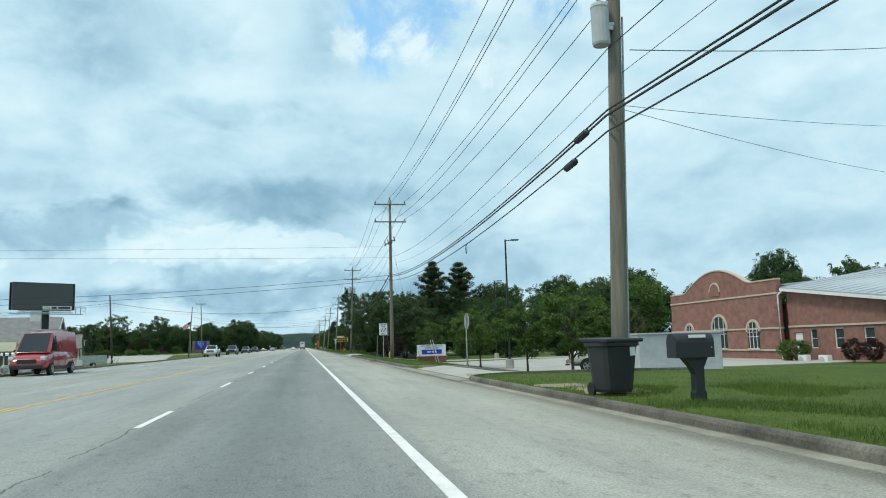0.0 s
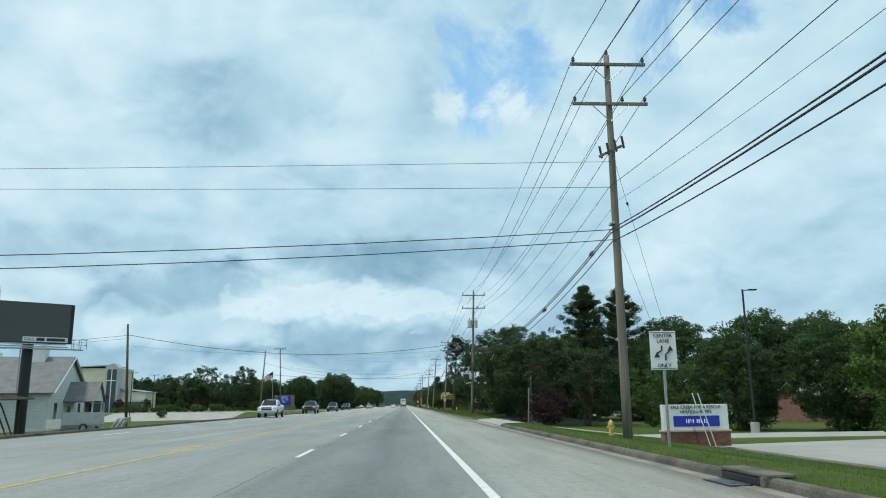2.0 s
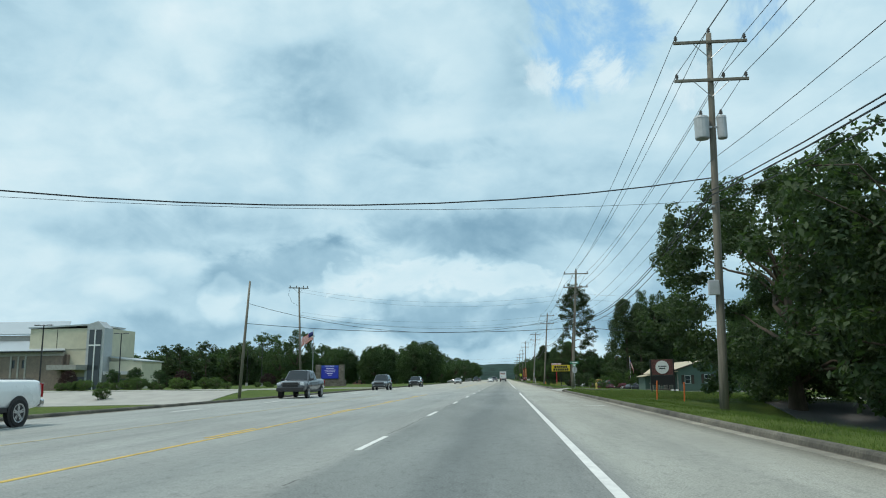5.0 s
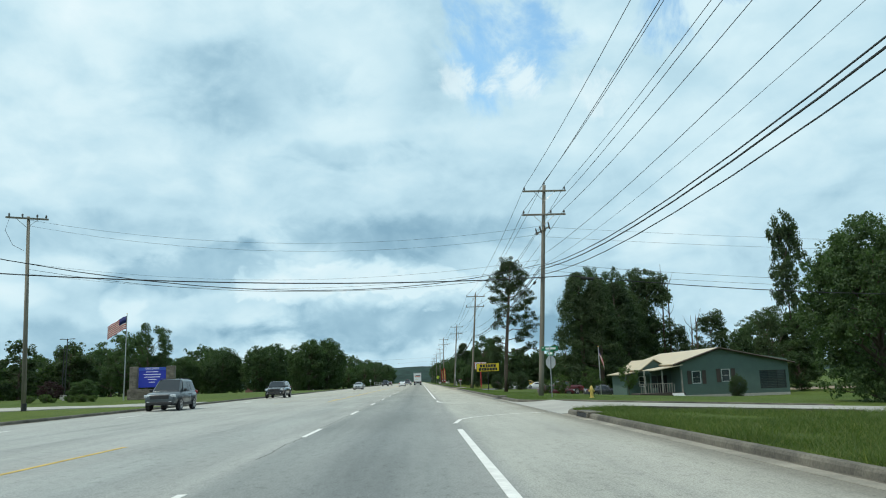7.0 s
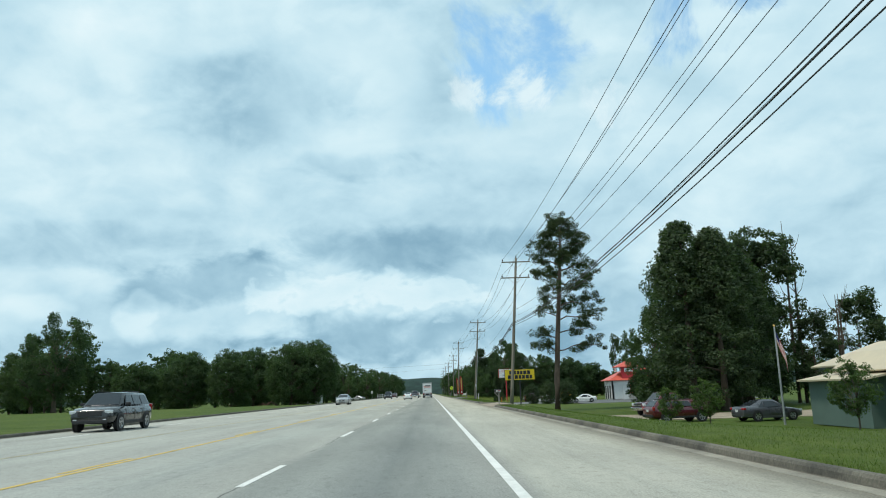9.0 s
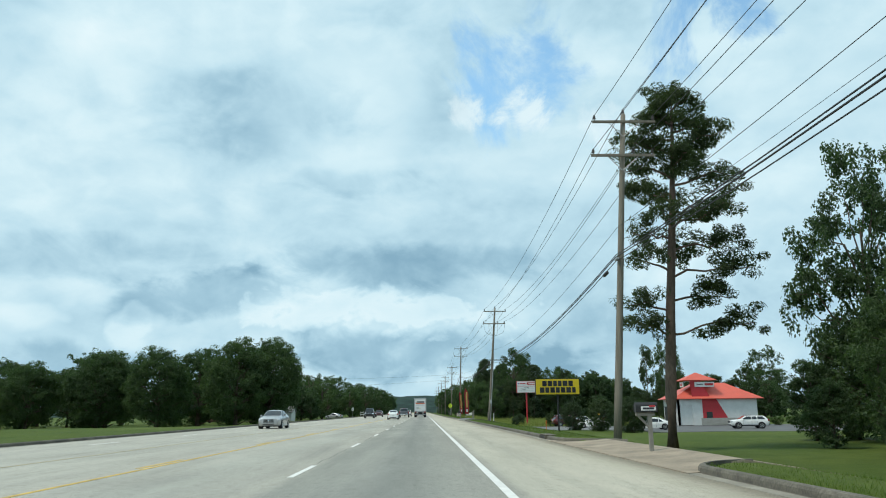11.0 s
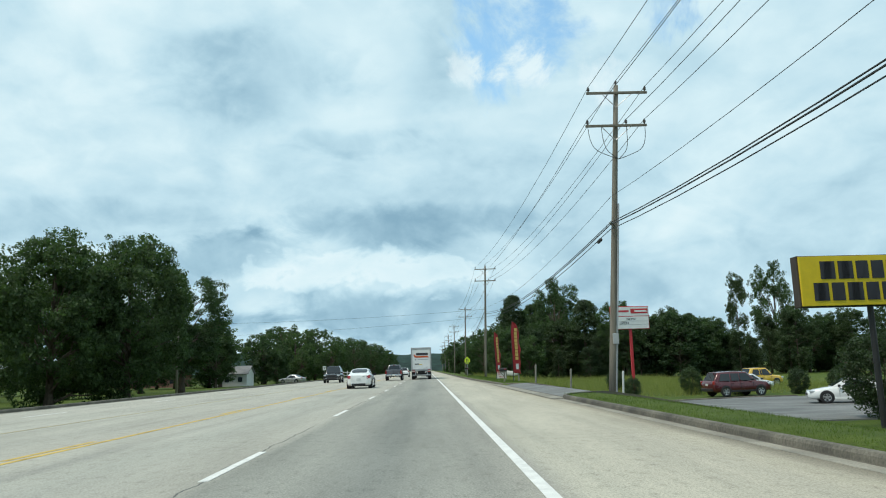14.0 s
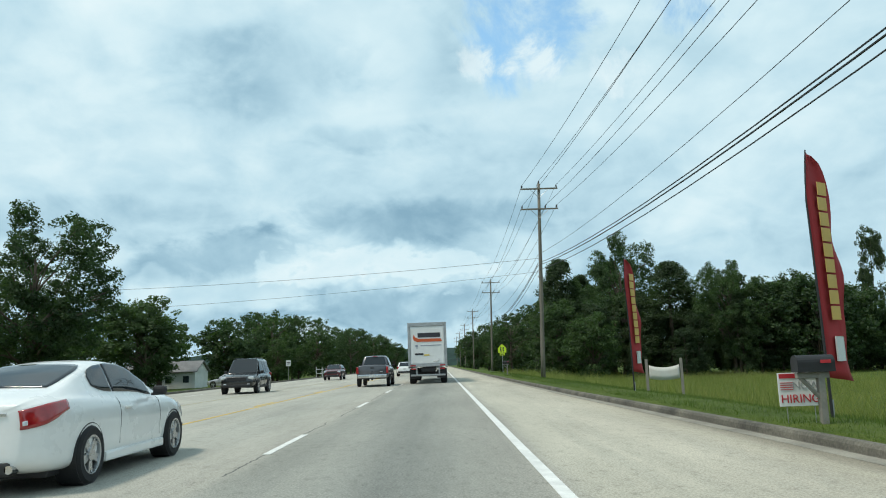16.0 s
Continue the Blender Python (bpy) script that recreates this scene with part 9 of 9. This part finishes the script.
part("porch_gable", prism(((-2.5, 3.1), (2.5, 3.1), (0, 5.2)), 0.2, "x"), SIDING_WHITE, root).location = (3.4, 0.3, 0)
for s_ in (-1, 1):
    slab([(3.75, 0.3 + s_ * 2.8, 2.95), (0.1, 0.3 + s_ * 2.8, 2.95), (0.1, 0.3, 5.35), (3.75, 0.3, 5.35)], 0.1, SHINGLE, "porch_roof", root)
    part("porch_post", box((0.18, 0.18, 3.4), (3.35, 0.3 + s_ * 2.3, 1.4), 0.01), SIDING_WHITE, root)
    part("porch_rail", box((0.07, 1.5, 0.07), (3.35, 0.3 + s_ * 1.5, 1.1), 0.01), SIDING_WHITE, root)
part("porch_floor", box((3.4, 5.0, 0.5), (1.8, 0.3, 0.0), 0.02), CONCRETE, root)
part("front_door", box((0.08, 1.1, 2.2), (0.19, 0.3, 1.35), 0.01), BLACK, root)
for k in range(3):
    part("step", box((0.35, 1.8, 0.18), (3.7 + k * 0.33, 0.3, 0.1 - k * 0.16)), CONCRETE, root)

# open carport and workshop
root = thing("carport", pose(-38.2, 112.0, -1.0, 0, 0, 6), "open carport with a rusty metal roof on dark timber posts", "building")
slab([(-7.5, -1.8, 3.6), (3.0, -1.8, 2.95), (3.4, 5.0, 3.1), (-7.5, 5.0, 4.2)], 0.1, RUST_ROOF, "roof", root)
seams(root, (-7.4, -1.8, 3.68), (-7.4, 5, 4.28), (3.0, -1.8, 3.05), (3.4, 5.0, 3.2), 10, RUST_ROOF, 0.03)
part("beam", box((10.4, 0.2, 0.3), (-2.2, -1.5, 2.95), 0.01, (0, 3.4, 0)), DARK_WOOD, root)
for x in (-6.0, -3.8, -1.0, 1.9):
    part("post", box((0.28, 0.28, 3.0), (x, -1.4, 1.3), 0.01), DARK_WOOD, root)
    part("brace", tube([(x, -1.4, 2.2), (x + 0.8, -1.4, 2.9)], 0.06, 6), DARK_WOOD, root)
for x in (-6.0, -2.0, 2.2):
    part("rear_post", box((0.24, 0.24, 3.6), (x, 4.6, 1.4), 0.01), DARK_WOOD, root)
for x in (2.6, 3.1):
    part("raking_prop", tube([(x + 0.9, -1.2, 0.0), (x - 0.2, -1.2, 2.6)], 0.07, 6), DARK_WOOD, root)
bench = thing("workbench", pose(-41.0, 113.0, ground_z(-41, 113), 0, 0, 6), "dark wooden workbench with tools under the carport", "workbench")
part("top", box((3.4, 0.9, 0.08), (0, 0, 0.95), 0.01), DARK_WOOD, bench)
part("shelf", box((3.2, 0.8, 0.05), (0, 0, 0.4), 0.01), DARK_WOOD, bench)
for x in (-1.5, 1.5):
    for y in (-0.35, 0.35):
        part("leg", box((0.1, 0.1, 0.95), (x, y, 0.47), 0.01), DARK_WOOD, bench)
chest = thing("tool_chest", pose(-37.6, 111.0, ground_z(-37.6, 111), 0, 0, 8), "red steel tool chest standing by the carport posts", "tool chest")
part("cabinet", box((1.5, 0.7, 0.9), (0, 0, 0.6), 0.02), SIGN_RED, chest)
for k in range(3):
    part("drawer", box((1.4, 0.03, 0.24), (0, -0.36, 0.32 + k * 0.27), 0.006), SIGN_RED, chest)
for x in (-0.6, 0.6):
    part("castor", lathe(((0.05, -0.03), (0.08, 0.0), (0.05, 0.03)), 10, (x, 0, 0.08)), BLACK, chest)
root = thing("workshop", pose(-36.4, 95.8, -0.9, 0, 0, 6), "low cream workshop with garage doors across the road", "building")
part("wall", box((7.5, 3.6, 3.2), (-1.0, 3.2, 1.4), 0.02), BLOCK, root)
part("fascia", prism(((-0.7, 2.55), (0.25, 2.55), (0.25, 3.6), (-0.35, 3.6)), 8.8, "x"), STUCCO, root).location = (-1.2, 0, 0)
part("flat_roof", box((8.8, 5.2, 0.15), (-1.2, 2.5, 3.5), 0.02), STUCCO, root)
part("parapet", box((4.6, 2.0, 1.3), (-2.2, 4.0, 4.2), 0.02), STUCCO, root)
for x in (-5.2, -0.8, 2.6):
    part("canopy_post", box((0.45, 0.35, 2.9), (x, 0.0, 1.15), 0.01), STUCCO, root)
part("shop_window", box((1.3, 0.08, 1.3), (-2.9, 1.37, 1.6), 0.01), WINDOW, root)
part("shop_door", box((1.0, 0.08, 2.1), (0.6, 1.37, 1.0), 0.01), SIDING_WHITE, root)
part("annex", box((2.6, 5.0, 3.0), (0.4, 11.6, 1.1), 0.02), SIDING_WHITE, root)
part("annex_roof", box((3.0, 5.4, 0.12), (0.4, 11.6, 2.66), 0.02), SHINGLE, root)
d = part("garage_door", box((1.6, 0.08, 2.2), (0.4, 9.07, 0.9), 0.01), SIDING_WHITE, root)
for x in (-0.5, 1.3):
    part("door_jamb", box((0.18, 0.1, 2.4), (x, 9.06, 0.9), 0.01), STUCCO, root)
for k in range(4):
    part("door_groove", box((1.5, 0.02, 0.03), (0.4, 9.02, 0.2 + k * 0.5)), GREY_PAINT, d)
# white garden wagon with a striped hood
cart = thing("garden_wagon", pose(-29.6, 84.5, ground_z(-29.6, 84.5), 0, 0, 25), "white wooden garden wagon with a striped hood and spoked wheels", "wagon")
part("bed", box((1.7, 0.8, 0.25), (0, 0, 0.75), 0.02), SIDING_WHITE, cart)
for x in (-0.75, 0.75):
    for y in (-0.35, 0.35):
        part("upright", box((0.06, 0.06, 1.1), (x, y, 1.4), 0.006), SIDING_WHITE, cart)
hood = part("hood", prism(((-0.55, 1.9), (0.55, 1.9), (0.5, 2.08), (0.25, 2.22), (-0.25, 2.22), (-0.5, 2.08)), 2.1, "x"), SIDING_WHITE, cart)
for k in range(4):
    part("hood_stripe", prism(((-0.56, 1.88), (0.56, 1.88), (0.51, 2.09), (0.26, 2.235), (-0.26, 2.235), (-0.51, 2.09)), 0.2, "x"), BLACK, hood).location = (-0.78 + k * 0.52, 0, 0)
for x, y, r_ in ((-0.6, -0.5, 0.48), (0.65, -0.5, 0.36), (-0.6, 0.5, 0.48), (0.65, 0.5, 0.36)):
    bm = bmesh.new()
    add_tube(bm, [(x + r_ * math.cos(2 * math.pi * k / 20), y, r_ + r_ * math.sin(2 * math.pi * k / 20)) for k in range(21)], 0.03, 6)
    for k in range(5):
        a_ = math.pi * k / 5
        add_tube(bm, [(x - r_ * math.cos(a_), y, r_ - r_ * math.sin(a_)), (x + r_ * math.cos(a_), y, r_ + r_ * math.sin(a_))], 0.018, 5)
    part("wheel", bm, SIDING_WHITE, cart)
mb, z, h, w, l = mailbox(-24.4, 86.5, 180, "small red metal mailbox on a wooden post", GREY_WOOD, SIGN_RED)
ch = thing("flea_table", pose(-35.6, 90.5, ground_z(-35.6, 90.5)), "white plastic furniture stacked outside the workshop", "furniture")
for k in range(3):
    part("shelf", box((1.2, 0.5, 0.05), (0, 0, 0.35 + k * 0.4), 0.01), SIDING_WHITE, ch)
for x in (-0.55, 0.55):
    part("upright", box((0.05, 0.5, 1.3), (x, 0, 0.62), 0.01), SIDING_WHITE, ch)

# billboard
P0, P1 = Vector((-41.2, 116.6, 0)), Vector((-34.5, 121.4, 0))
mid = (P0 + P1) / 2
ang = math.degrees(math.atan2(P1.y - P0.y, P1.x - P0.x))
root = thing("billboard", pose(mid.x, mid.y, -1.2, 0, 0, ang), "grey blank billboard on a dark steel column with a catwalk", "billboard")
part("column", tube([(0.6, 0.5, -0.5), (0.6, 0.5, 9.2)], 0.5, 16), BLACK, root)
bd = part("panel", box((8.3, 0.3, 4.0), (0, 0, 10.9), 0.02), PANEL_GREY, root)
part("edge", box((0.35, 0.9, 4.0), (4.35, 0.5, 10.9), 0.02), BLACK, root)
part("rear_panel", box((8.3, 0.3, 4.0), (0, 1.1, 10.9), 0.02), BLACK, root)
part("caption_strip", box((4.1, 0.03, 0.5), (2.0, -0.165, 9.22), 0.004), SIGN_WHITE, bd)
upright_text("lettering", "CALL", 0.4, (0.55, -0.185, 9.22), INK, bd)
for x, w_ in ((1.55, 0.75), (2.95, 1.7)):
    part("lettering_bar", box((w_, 0.02, 0.3), (x, -0.185, 9.22)), INK, bd)
for z, l_ in ((8.75, 7.2), (8.5, 7.6), (8.3, 9.4)):
    part("stringer", box((l_, 0.14, 0.12), (0.3, -0.3, z), 0.01), ALU, root)
part("catwalk", box((10.2, 0.8, 0.06), (0.4, -0.55, 8.25), 0.01), STEEL, root)
for k in range(5):
    part("rail_post", tube([(4.3 + k * 0.35, -0.95 + (0.8 if k % 2 else 0), 8.25), (4.3 + k * 0.35, -0.95 + (0.8 if k % 2 else 0), 9.25)], 0.03, 6), STEEL, root)
for z in (8.75, 9.25):
    part("rail", tube([(4.2, -0.95, z), (5.75, -0.95, z), (5.75, -0.1, z)], 0.03, 6), STEEL, root)
part("ladder", tube([(-0.1, 0.0, 4.0), (-0.1, 0.0, 8.2)], 0.05, 6), STEEL, root)

# odds and ends in front
tr = thing("trailer", pose(-29.7, 115.2, ground_z(-29.7, 115.2), 0, 0, 20), "small mesh-sided utility trailer on the grass", "trailer")
part("bed", box((3.4, 1.7, 0.12), (0, 0, 0.6), 0.01), GREY_PAINT, tr)
for y in (-0.85, 0.85):
    part("mesh_side", box((3.4, 0.03, 1.0), (0, y, 1.15)), GREY_PAINT, tr)
for y in (-0.9, 0.9):
    wheel(tr, 0.0, y, 0.33, 0.2, 1, 8).matrix_basis = pose(0, y, 0.33, 90, 0, 0)
wf = thing("trellis_stack", pose(-28.4, 119.6, ground_z(-28.4, 119.6), 0, 0, 10), "white painted trellis frames leaning on the verge", "trellis")
for k in range(3):
    part("frame_panel", box((0.07, 1.5, 1.25), (k * 0.42, 0, 0.5), 0.01, (0, 32, 0)), SIDING_WHITE, wf)
root = thing("yard_sign", pose(-30.7, 111.3, ground_z(-30.7, 111.3)), "pale cloth yard banner on short stakes", "banner")
part("cloth", box((1.3, 0.02, 0.8), (0, 0, 0.75), 0.004), CLOTH, root)
for x in (-0.6, 0.6):
    part("stake", tube([(x, 0.02, -0.2), (x, 0.02, 1.2)], 0.02, 6), GREY_WOOD, root)

# church message sign of field stone with a lit screen
root = thing("church_sign", pose(-31.4, 243.5, ground_z(-31.4, 243.5), 0, 0, 4), "field stone church sign with a lit blue message screen", "sign")
base = part("stone_base", box((5.6, 0.9, 1.35), (0, 0, 0.5), 0.03), FIELDSTONE, root)
rs = random.Random(9)
for (xa, xb, za, zb) in ((-2.8, 2.8, 0.0, 1.15), (-2.65, -1.75, 1.2, 3.85), (1.55, 2.5, 1.2, 3.85)):
    if za > 1:
        part("stone_pier", box((xb - xa, 0.7, zb - za), ((xa + xb) / 2, 0, (za + zb) / 2), 0.02), FIELDSTONE, root)
    z = za + 0.12
    while z < zb:
        x = xa + 0.05
        hgt = rs.uniform(0.16, 0.27)
        while x < xb - 0.1:
            wd = min(rs.uniform(0.25, 0.5), xb - x)
            part("stone", box((wd - 0.03, 0.09, hgt - 0.03), (x + wd / 2, -0.45 if za < 1 else -0.35, z), 0.02), FIELDSTONE, base)
            x += wd
        z += hgt
scr = part("screen", box((3.1, 0.12, 2.3), (-0.1, -0.1, 2.55), 0.02), SCREEN, root)
part("header", box((3.1, 0.06, 0.36), (-0.1, -0.17, 3.55), 0.01), SIGN_BLUE, scr)
upright_text("lettering", "SALE CREEK", 0.3, (-0.1, -0.21, 3.58), SCREEN_TEXT, scr)
bars(scr, ((0.5, 0.25, 0.6), (0.7, 0.3, 0.5, 0.4), (0.3, 0.6, 0.8), (0.5, 0.5), (0.7,)), -0.1, 3.2, 0.3, -0.17, SCREEN_TEXT, 0.07)

# the green house
root = thing("green_house", pose(0, 0, -1.15), "sage green wooden house with cream metal roof and porch", "building")
main = wall_with_holes("front_wall", (26.4, 37.5), -0.3, 3.0, [(27.6, 28.5, 1.25, 2.5), (30.6, 31.5, 1.35, 2.6), (34.5, 37.2, 0.55, 2.35)], 0.25, SIDING_GREEN, root, lambda x: 3.2 + (4.65 - 3.2) * max(0, 1 - abs(x - 30.4) / (4.2 if x < 30.4 else 8.6)))
main.location = (0, 228.6, 0)
for x0, z0 in ((27.6, 1.25), (30.6, 1.35)):
    window_in(main, x0, x0 + 0.9, z0, z0 + 1.25, SIGN_WHITE, 0, 1)
    for s in (-0.30, 1.20):
        part("shutter", box((0.40, 0.05, 1.35), (x0 + s, -0.03, z0 + 0.62), 0.008), DARK_WOOD, main)
window_in(main, 34.5, 37.2, 0.55, 2.35, BLACK, 2, 1)
for k in range(18):
    part("board_line", box((11.0, 0.012, 0.012), (31.95, -0.007, 0.05 + k * 0.165)), SIDING_GREEN, main)
slab([(30.4, 228.2, 4.7), (38.0, 228.2, 3.0), (38.0, 247, 3.0), (30.4, 247, 4.7)], 0.1, TAN_ROOF, "roof", root)
slab([(30.4, 228.2, 4.7), (25.6, 228.2, 3.15), (25.6, 247, 3.15), (30.4, 247, 4.7)], 0.1, TAN_ROOF, "roof", root)
part("gable_trim", tube([(30.4, 228.15, 4.72), (38.05, 228.15, 3.03)], 0.09, 4), DARK_WOOD, root)
part("gable_trim", tube([(30.4, 228.15, 4.72), (25.6, 228.15, 3.15)], 0.09, 4), DARK_WOOD, root)
part("inner_block", box((11.0, 18.0, 3.1), (31.95, 237.9, 1.35)), SIDING_GREEN, root)
part("roof_apex", prism(((25.9, 3.0), (37.6, 2.9), (30.4, 4.55)), 18.0), SIDING_GREEN, root).location = (0, 237.9, 0)
bay = part("bay_front", prism(((23.9, 2.3), (26.3, 2.3), (26.3, 3.0), (25.1, 3.75), (23.9, 2.9)), 0.2), SIDING_GREEN, root)
bay.location = (0, 233.0, 0)
slab([(25.1, 232.7, 3.85), (23.6, 232.7, 2.75), (23.6, 241, 2.75), (25.1, 241, 3.85)], 0.08, TAN_ROOF, "bay_roof", root)
slab([(25.1, 232.7, 3.85), (26.6, 232.7, 2.95), (26.6, 241, 2.95), (25.1, 241, 3.85)], 0.08, TAN_ROOF, "bay_roof", root)
wing = wall_with_holes("wing_wall", (19.2, 23.4), -0.3, 2.5, [(20.6, 21.4, 1.0, 2.1)], 0.25, SIDING_GREEN, root)
wing.location = (3.7, 236.0, 0)
window_in(wing, 20.6, 21.4, 1.0, 2.1, SIGN_WHITE, 0, 1)
part("wing_block", box((4.1, 6, 2.5), (25.0, 239.3, 1.05)), SIDING_GREEN, root)
gw = part("bay_gable", prism(((24.3, -0.3), (26.5, -0.3), (26.5, 3.1), (24.3, 2.6)), 0.25), SIDING_GREEN, root)
gw.location = (0, 231.8, 0)
part("bay_window", box((0.5, 0.08, 1.2), (24.65, 231.62, 1.5)), WINDOW, root)
part("front_door", box((0.95, 0.08, 2.1), (25.5, 231.62, 1.1)), BLACK, root)
slab([(22.4, 235.3, 2.3), (26.2, 235.3, 3.0), (26.2, 242.6, 3.0), (22.4, 242.6, 2.3)], 0.1, TAN_ROOF, "wing_roof", root)
slab([(23.6, 228.2, 2.62), (26.6, 228.2, 3.10), (26.6, 232.2, 3.14), (23.6, 232.2, 2.66)], 0.08, TAN_ROOF, "porch_roof", root)
part("porch_floor", box((4.6, 3.2, 0.5), (24.4, 230.0, 0.15), 0.01), DARK_WOOD, root)
for x in (22.4, 24.2, 26.2):
    part("porch_post", box((0.12, 0.12, 2.3), (x + 0.3, 228.5, 1.5), 0.01), GREY_WOOD, root)
part("porch_rail", box((3.4, 0.06, 0.07), (23.8, 228.5, 1.35)), GREY_WOOD, root)
for k in range(15):
    part("baluster", box((0.05, 0.04, 0.85), (22.3 + k * 0.24, 228.5, 0.88)), GREY_WOOD, root)
for k in range(3):
    part("step", box((1.1, 0.3, 0.18), (25.9, 228.2 - k * 0.3, 0.28 - k * 0.18), 0.01), SIDING_WHITE, root)
part("foundation", box((11.0, 0.1, 0.35), (31.95, 228.58, -0.05)), CONCRETE, root)

# the red and white oil-change building
root = thing("oil_change_shop", Matrix.Translation((-0.2, 356.1, -1.15)) @ Matrix.Diagonal((1, 0.55, 0.92, 1)) @ Matrix.Translation((0, -356.1, 0)), "white and red shop with a coral metal roof and square tower", "building")
fw = wall_with_holes("front_wall", (38.6, 50.8), -0.2, 4.0, [(38.9, 40.9, -0.2, 3.0)], 0.3, SIDING_WHITE, root)
fw.location = (0, 357.0, 0)
part("bay_shadow", box((2.0, 0.1, 3.2), (39.9, 357.5, 1.4)), BLACK, root)
part("red_panel", prism(((42.4, 0.95), (46.2, 0.95), (44.6, 4.0), (42.4, 4.0)), 0.06), SIGN_RED, root).location = (0, 356.96, 0)
part("base_course", box((8.6, 0.12, 1.1), (46.4, 356.93, 0.4), 0.01), CONCRETE, root)
part("window", box((0.9, 0.08, 1.0), (43.4, 356.9, 1.45)), WINDOW, root)
part("side_wall", box((0.3, 12, 4.2), (38.75, 363, 1.9)), SIDING_WHITE, root)
for k in range(3):
    part("bay_door", box((0.1, 2.8, 3.0), (38.58, 359.5 + k * 3.6, 1.4), 0.01), BLACK, root)
    part("bay_pier", box((0.16, 0.4, 3.8), (38.55, 357.8 + k * 3.6, 1.8), 0.01), SIDING_WHITE, root)
part("inner_block", box((11.8, 11.5, 4.1), (44.9, 363.0, 1.9)), SIDING_WHITE, root)
slab([(37.9, 356.1, 4.0), (51.7, 356.1, 4.0), (47.0, 361.5, 6.6), (42.5, 361.5, 6.6)], 0.12, RED_ROOF, "roof", root)
slab([(37.9, 370, 4.0), (37.9, 356.1, 4.0), (42.5, 361.5, 6.6), (42.5, 364.5, 6.6)], 0.12, RED_ROOF, "roof", root)
slab([(51.7, 370, 4.0), (51.7, 356.1, 4.0), (47.0, 361.5, 6.6), (47.0, 364.5, 6.6)], 0.12, RED_ROOF, "roof", root)
seams(root, (38.2, 356.15, 4.1), (51.4, 356.15, 4.1), (42.6, 361.5, 6.7), (46.9, 361.5, 6.7), 16, RED_ROOF, 0.03)
part("tower_red", prism(((40.9, 4.4), (43.6, 4.4), (42.2, 7.3), (40.6, 7.3)), 0.06), SIGN_RED, root).location = (0, 356.76, 0)
sg = part("tower_sign", box((3.0, 0.14, 0.8), (42.9, 356.7, 6.4), 0.01), SIGN_WHITE, root)
part("lettering_bar", box((1.3, 0.03, 0.36), (43.6, 356.62, 6.4)), SIGN_RED, sg)
part("lettering_bar", box((1.0, 0.03, 0.12), (42.2, 356.62, 6.4)), INK, sg)
part("side_sign", box((0.14, 2.4, 0.8), (39.85, 359.0, 6.4), 0.01), SIGN_WHITE, root)
part("side_sign", box((0.16, 1.2, 0.4), (39.83, 359.0, 6.4), 0.01), SIGN_RED, root)
c0 = Vector((42.15, 359.2, 8.35))
for a, b in (((-2.6, -3), (2.6, -3)), ((2.6, -3), (2.6, 3)), ((2.6, 3), (-2.6, 3)), ((-2.6, 3), (-2.6, -3))):
    slab([(42.15 + a[0], 359.2 + a[1], 7.05), (42.15 + b[0], 359.2 + b[1], 7.05), c0], 0.08, RED_ROOF, "tower_roof", root)

# distant low buildings across the road
for x, y, w_, d_, mat, rf, lab in ((-46, 486, 9, 7, SIDING_WHITE, SHINGLE, "low white house far behind the park trees"), (-75, 520, 16, 9, MORTAR, SHINGLE, "low brick house among the far trees"), (53.5, 177, 5, 6, SIDING_WHITE, SHINGLE, "pale house behind the roadside trees"), (51.8, 134, 9, 7, MORTAR, SHINGLE, "low brick house behind the trees")):
    z0 = ground_z(x, y)
    root = thing("far_house", pose(x, y, z0), lab, "house", "far houses")
    part("wall", box((w_, d_, 2.9), (0, 0, 1.4), 0.02), mat, root)
    for s in (-1, 1):
        slab([(-w_ / 2 - 0.4, s * (d_ / 2 + 0.4), 2.75), (w_ / 2 + 0.4, s * (d_ / 2 + 0.4), 2.75), (w_ / 2 + 0.4, 0, 4.6), (-w_ / 2 - 0.4, 0, 4.6)], 0.12, rf, "roof", root)
        part("gable", prism(((-d_ / 2, 2.8), (d_ / 2, 2.8), (0, 4.55)), 0.2, "x"), mat, root).location = (s * (w_ / 2 - 0.1), 0, 0)
    for k in range(3):
        part("window", box((1.0, 0.06, 1.1), (-w_ / 3 + k * w_ / 3, -d_ / 2 - 0.02, 1.6)), WINDOW, root)
    part("door", box((0.95, 0.06, 2.05), (-w_ / 6, -d_ / 2 - 0.02, 1.0)), DARK_WOOD, root)
ss = thing("road_sign", pose(-19.6, 452, ground_z(-19.6, 452)), "small white road sign seen beside the far kerb", "sign")
part("post", box((0.06, 0.05, 2.6), (0, 0.03, 1.2)), STEEL, ss)
part("panel", box((0.6, 0.015, 0.75), (0, 0, 2.2), 0.004), SIGN_WHITE, ss)
bars(ss, ((0.4,), (0.3,)), 0, 2.3, 0.2, -0.012, INK, 0.09)
fr = thing("pipe_fence", pose(-19.0, 470, ground_z(-19, 470)), "short white pipe fence on the verge", "fence")
for k in range(4):
    part("upright", tube([(k * 0.9, 0, -0.1), (k * 0.9, 0, 1.6)], 0.05, 8), SIDING_WHITE, fr)
for z in (0.6, 1.2):
    part("rail", tube([(0, 0, z), (2.7, 0, z)], 0.05, 8), SIDING_WHITE, fr)
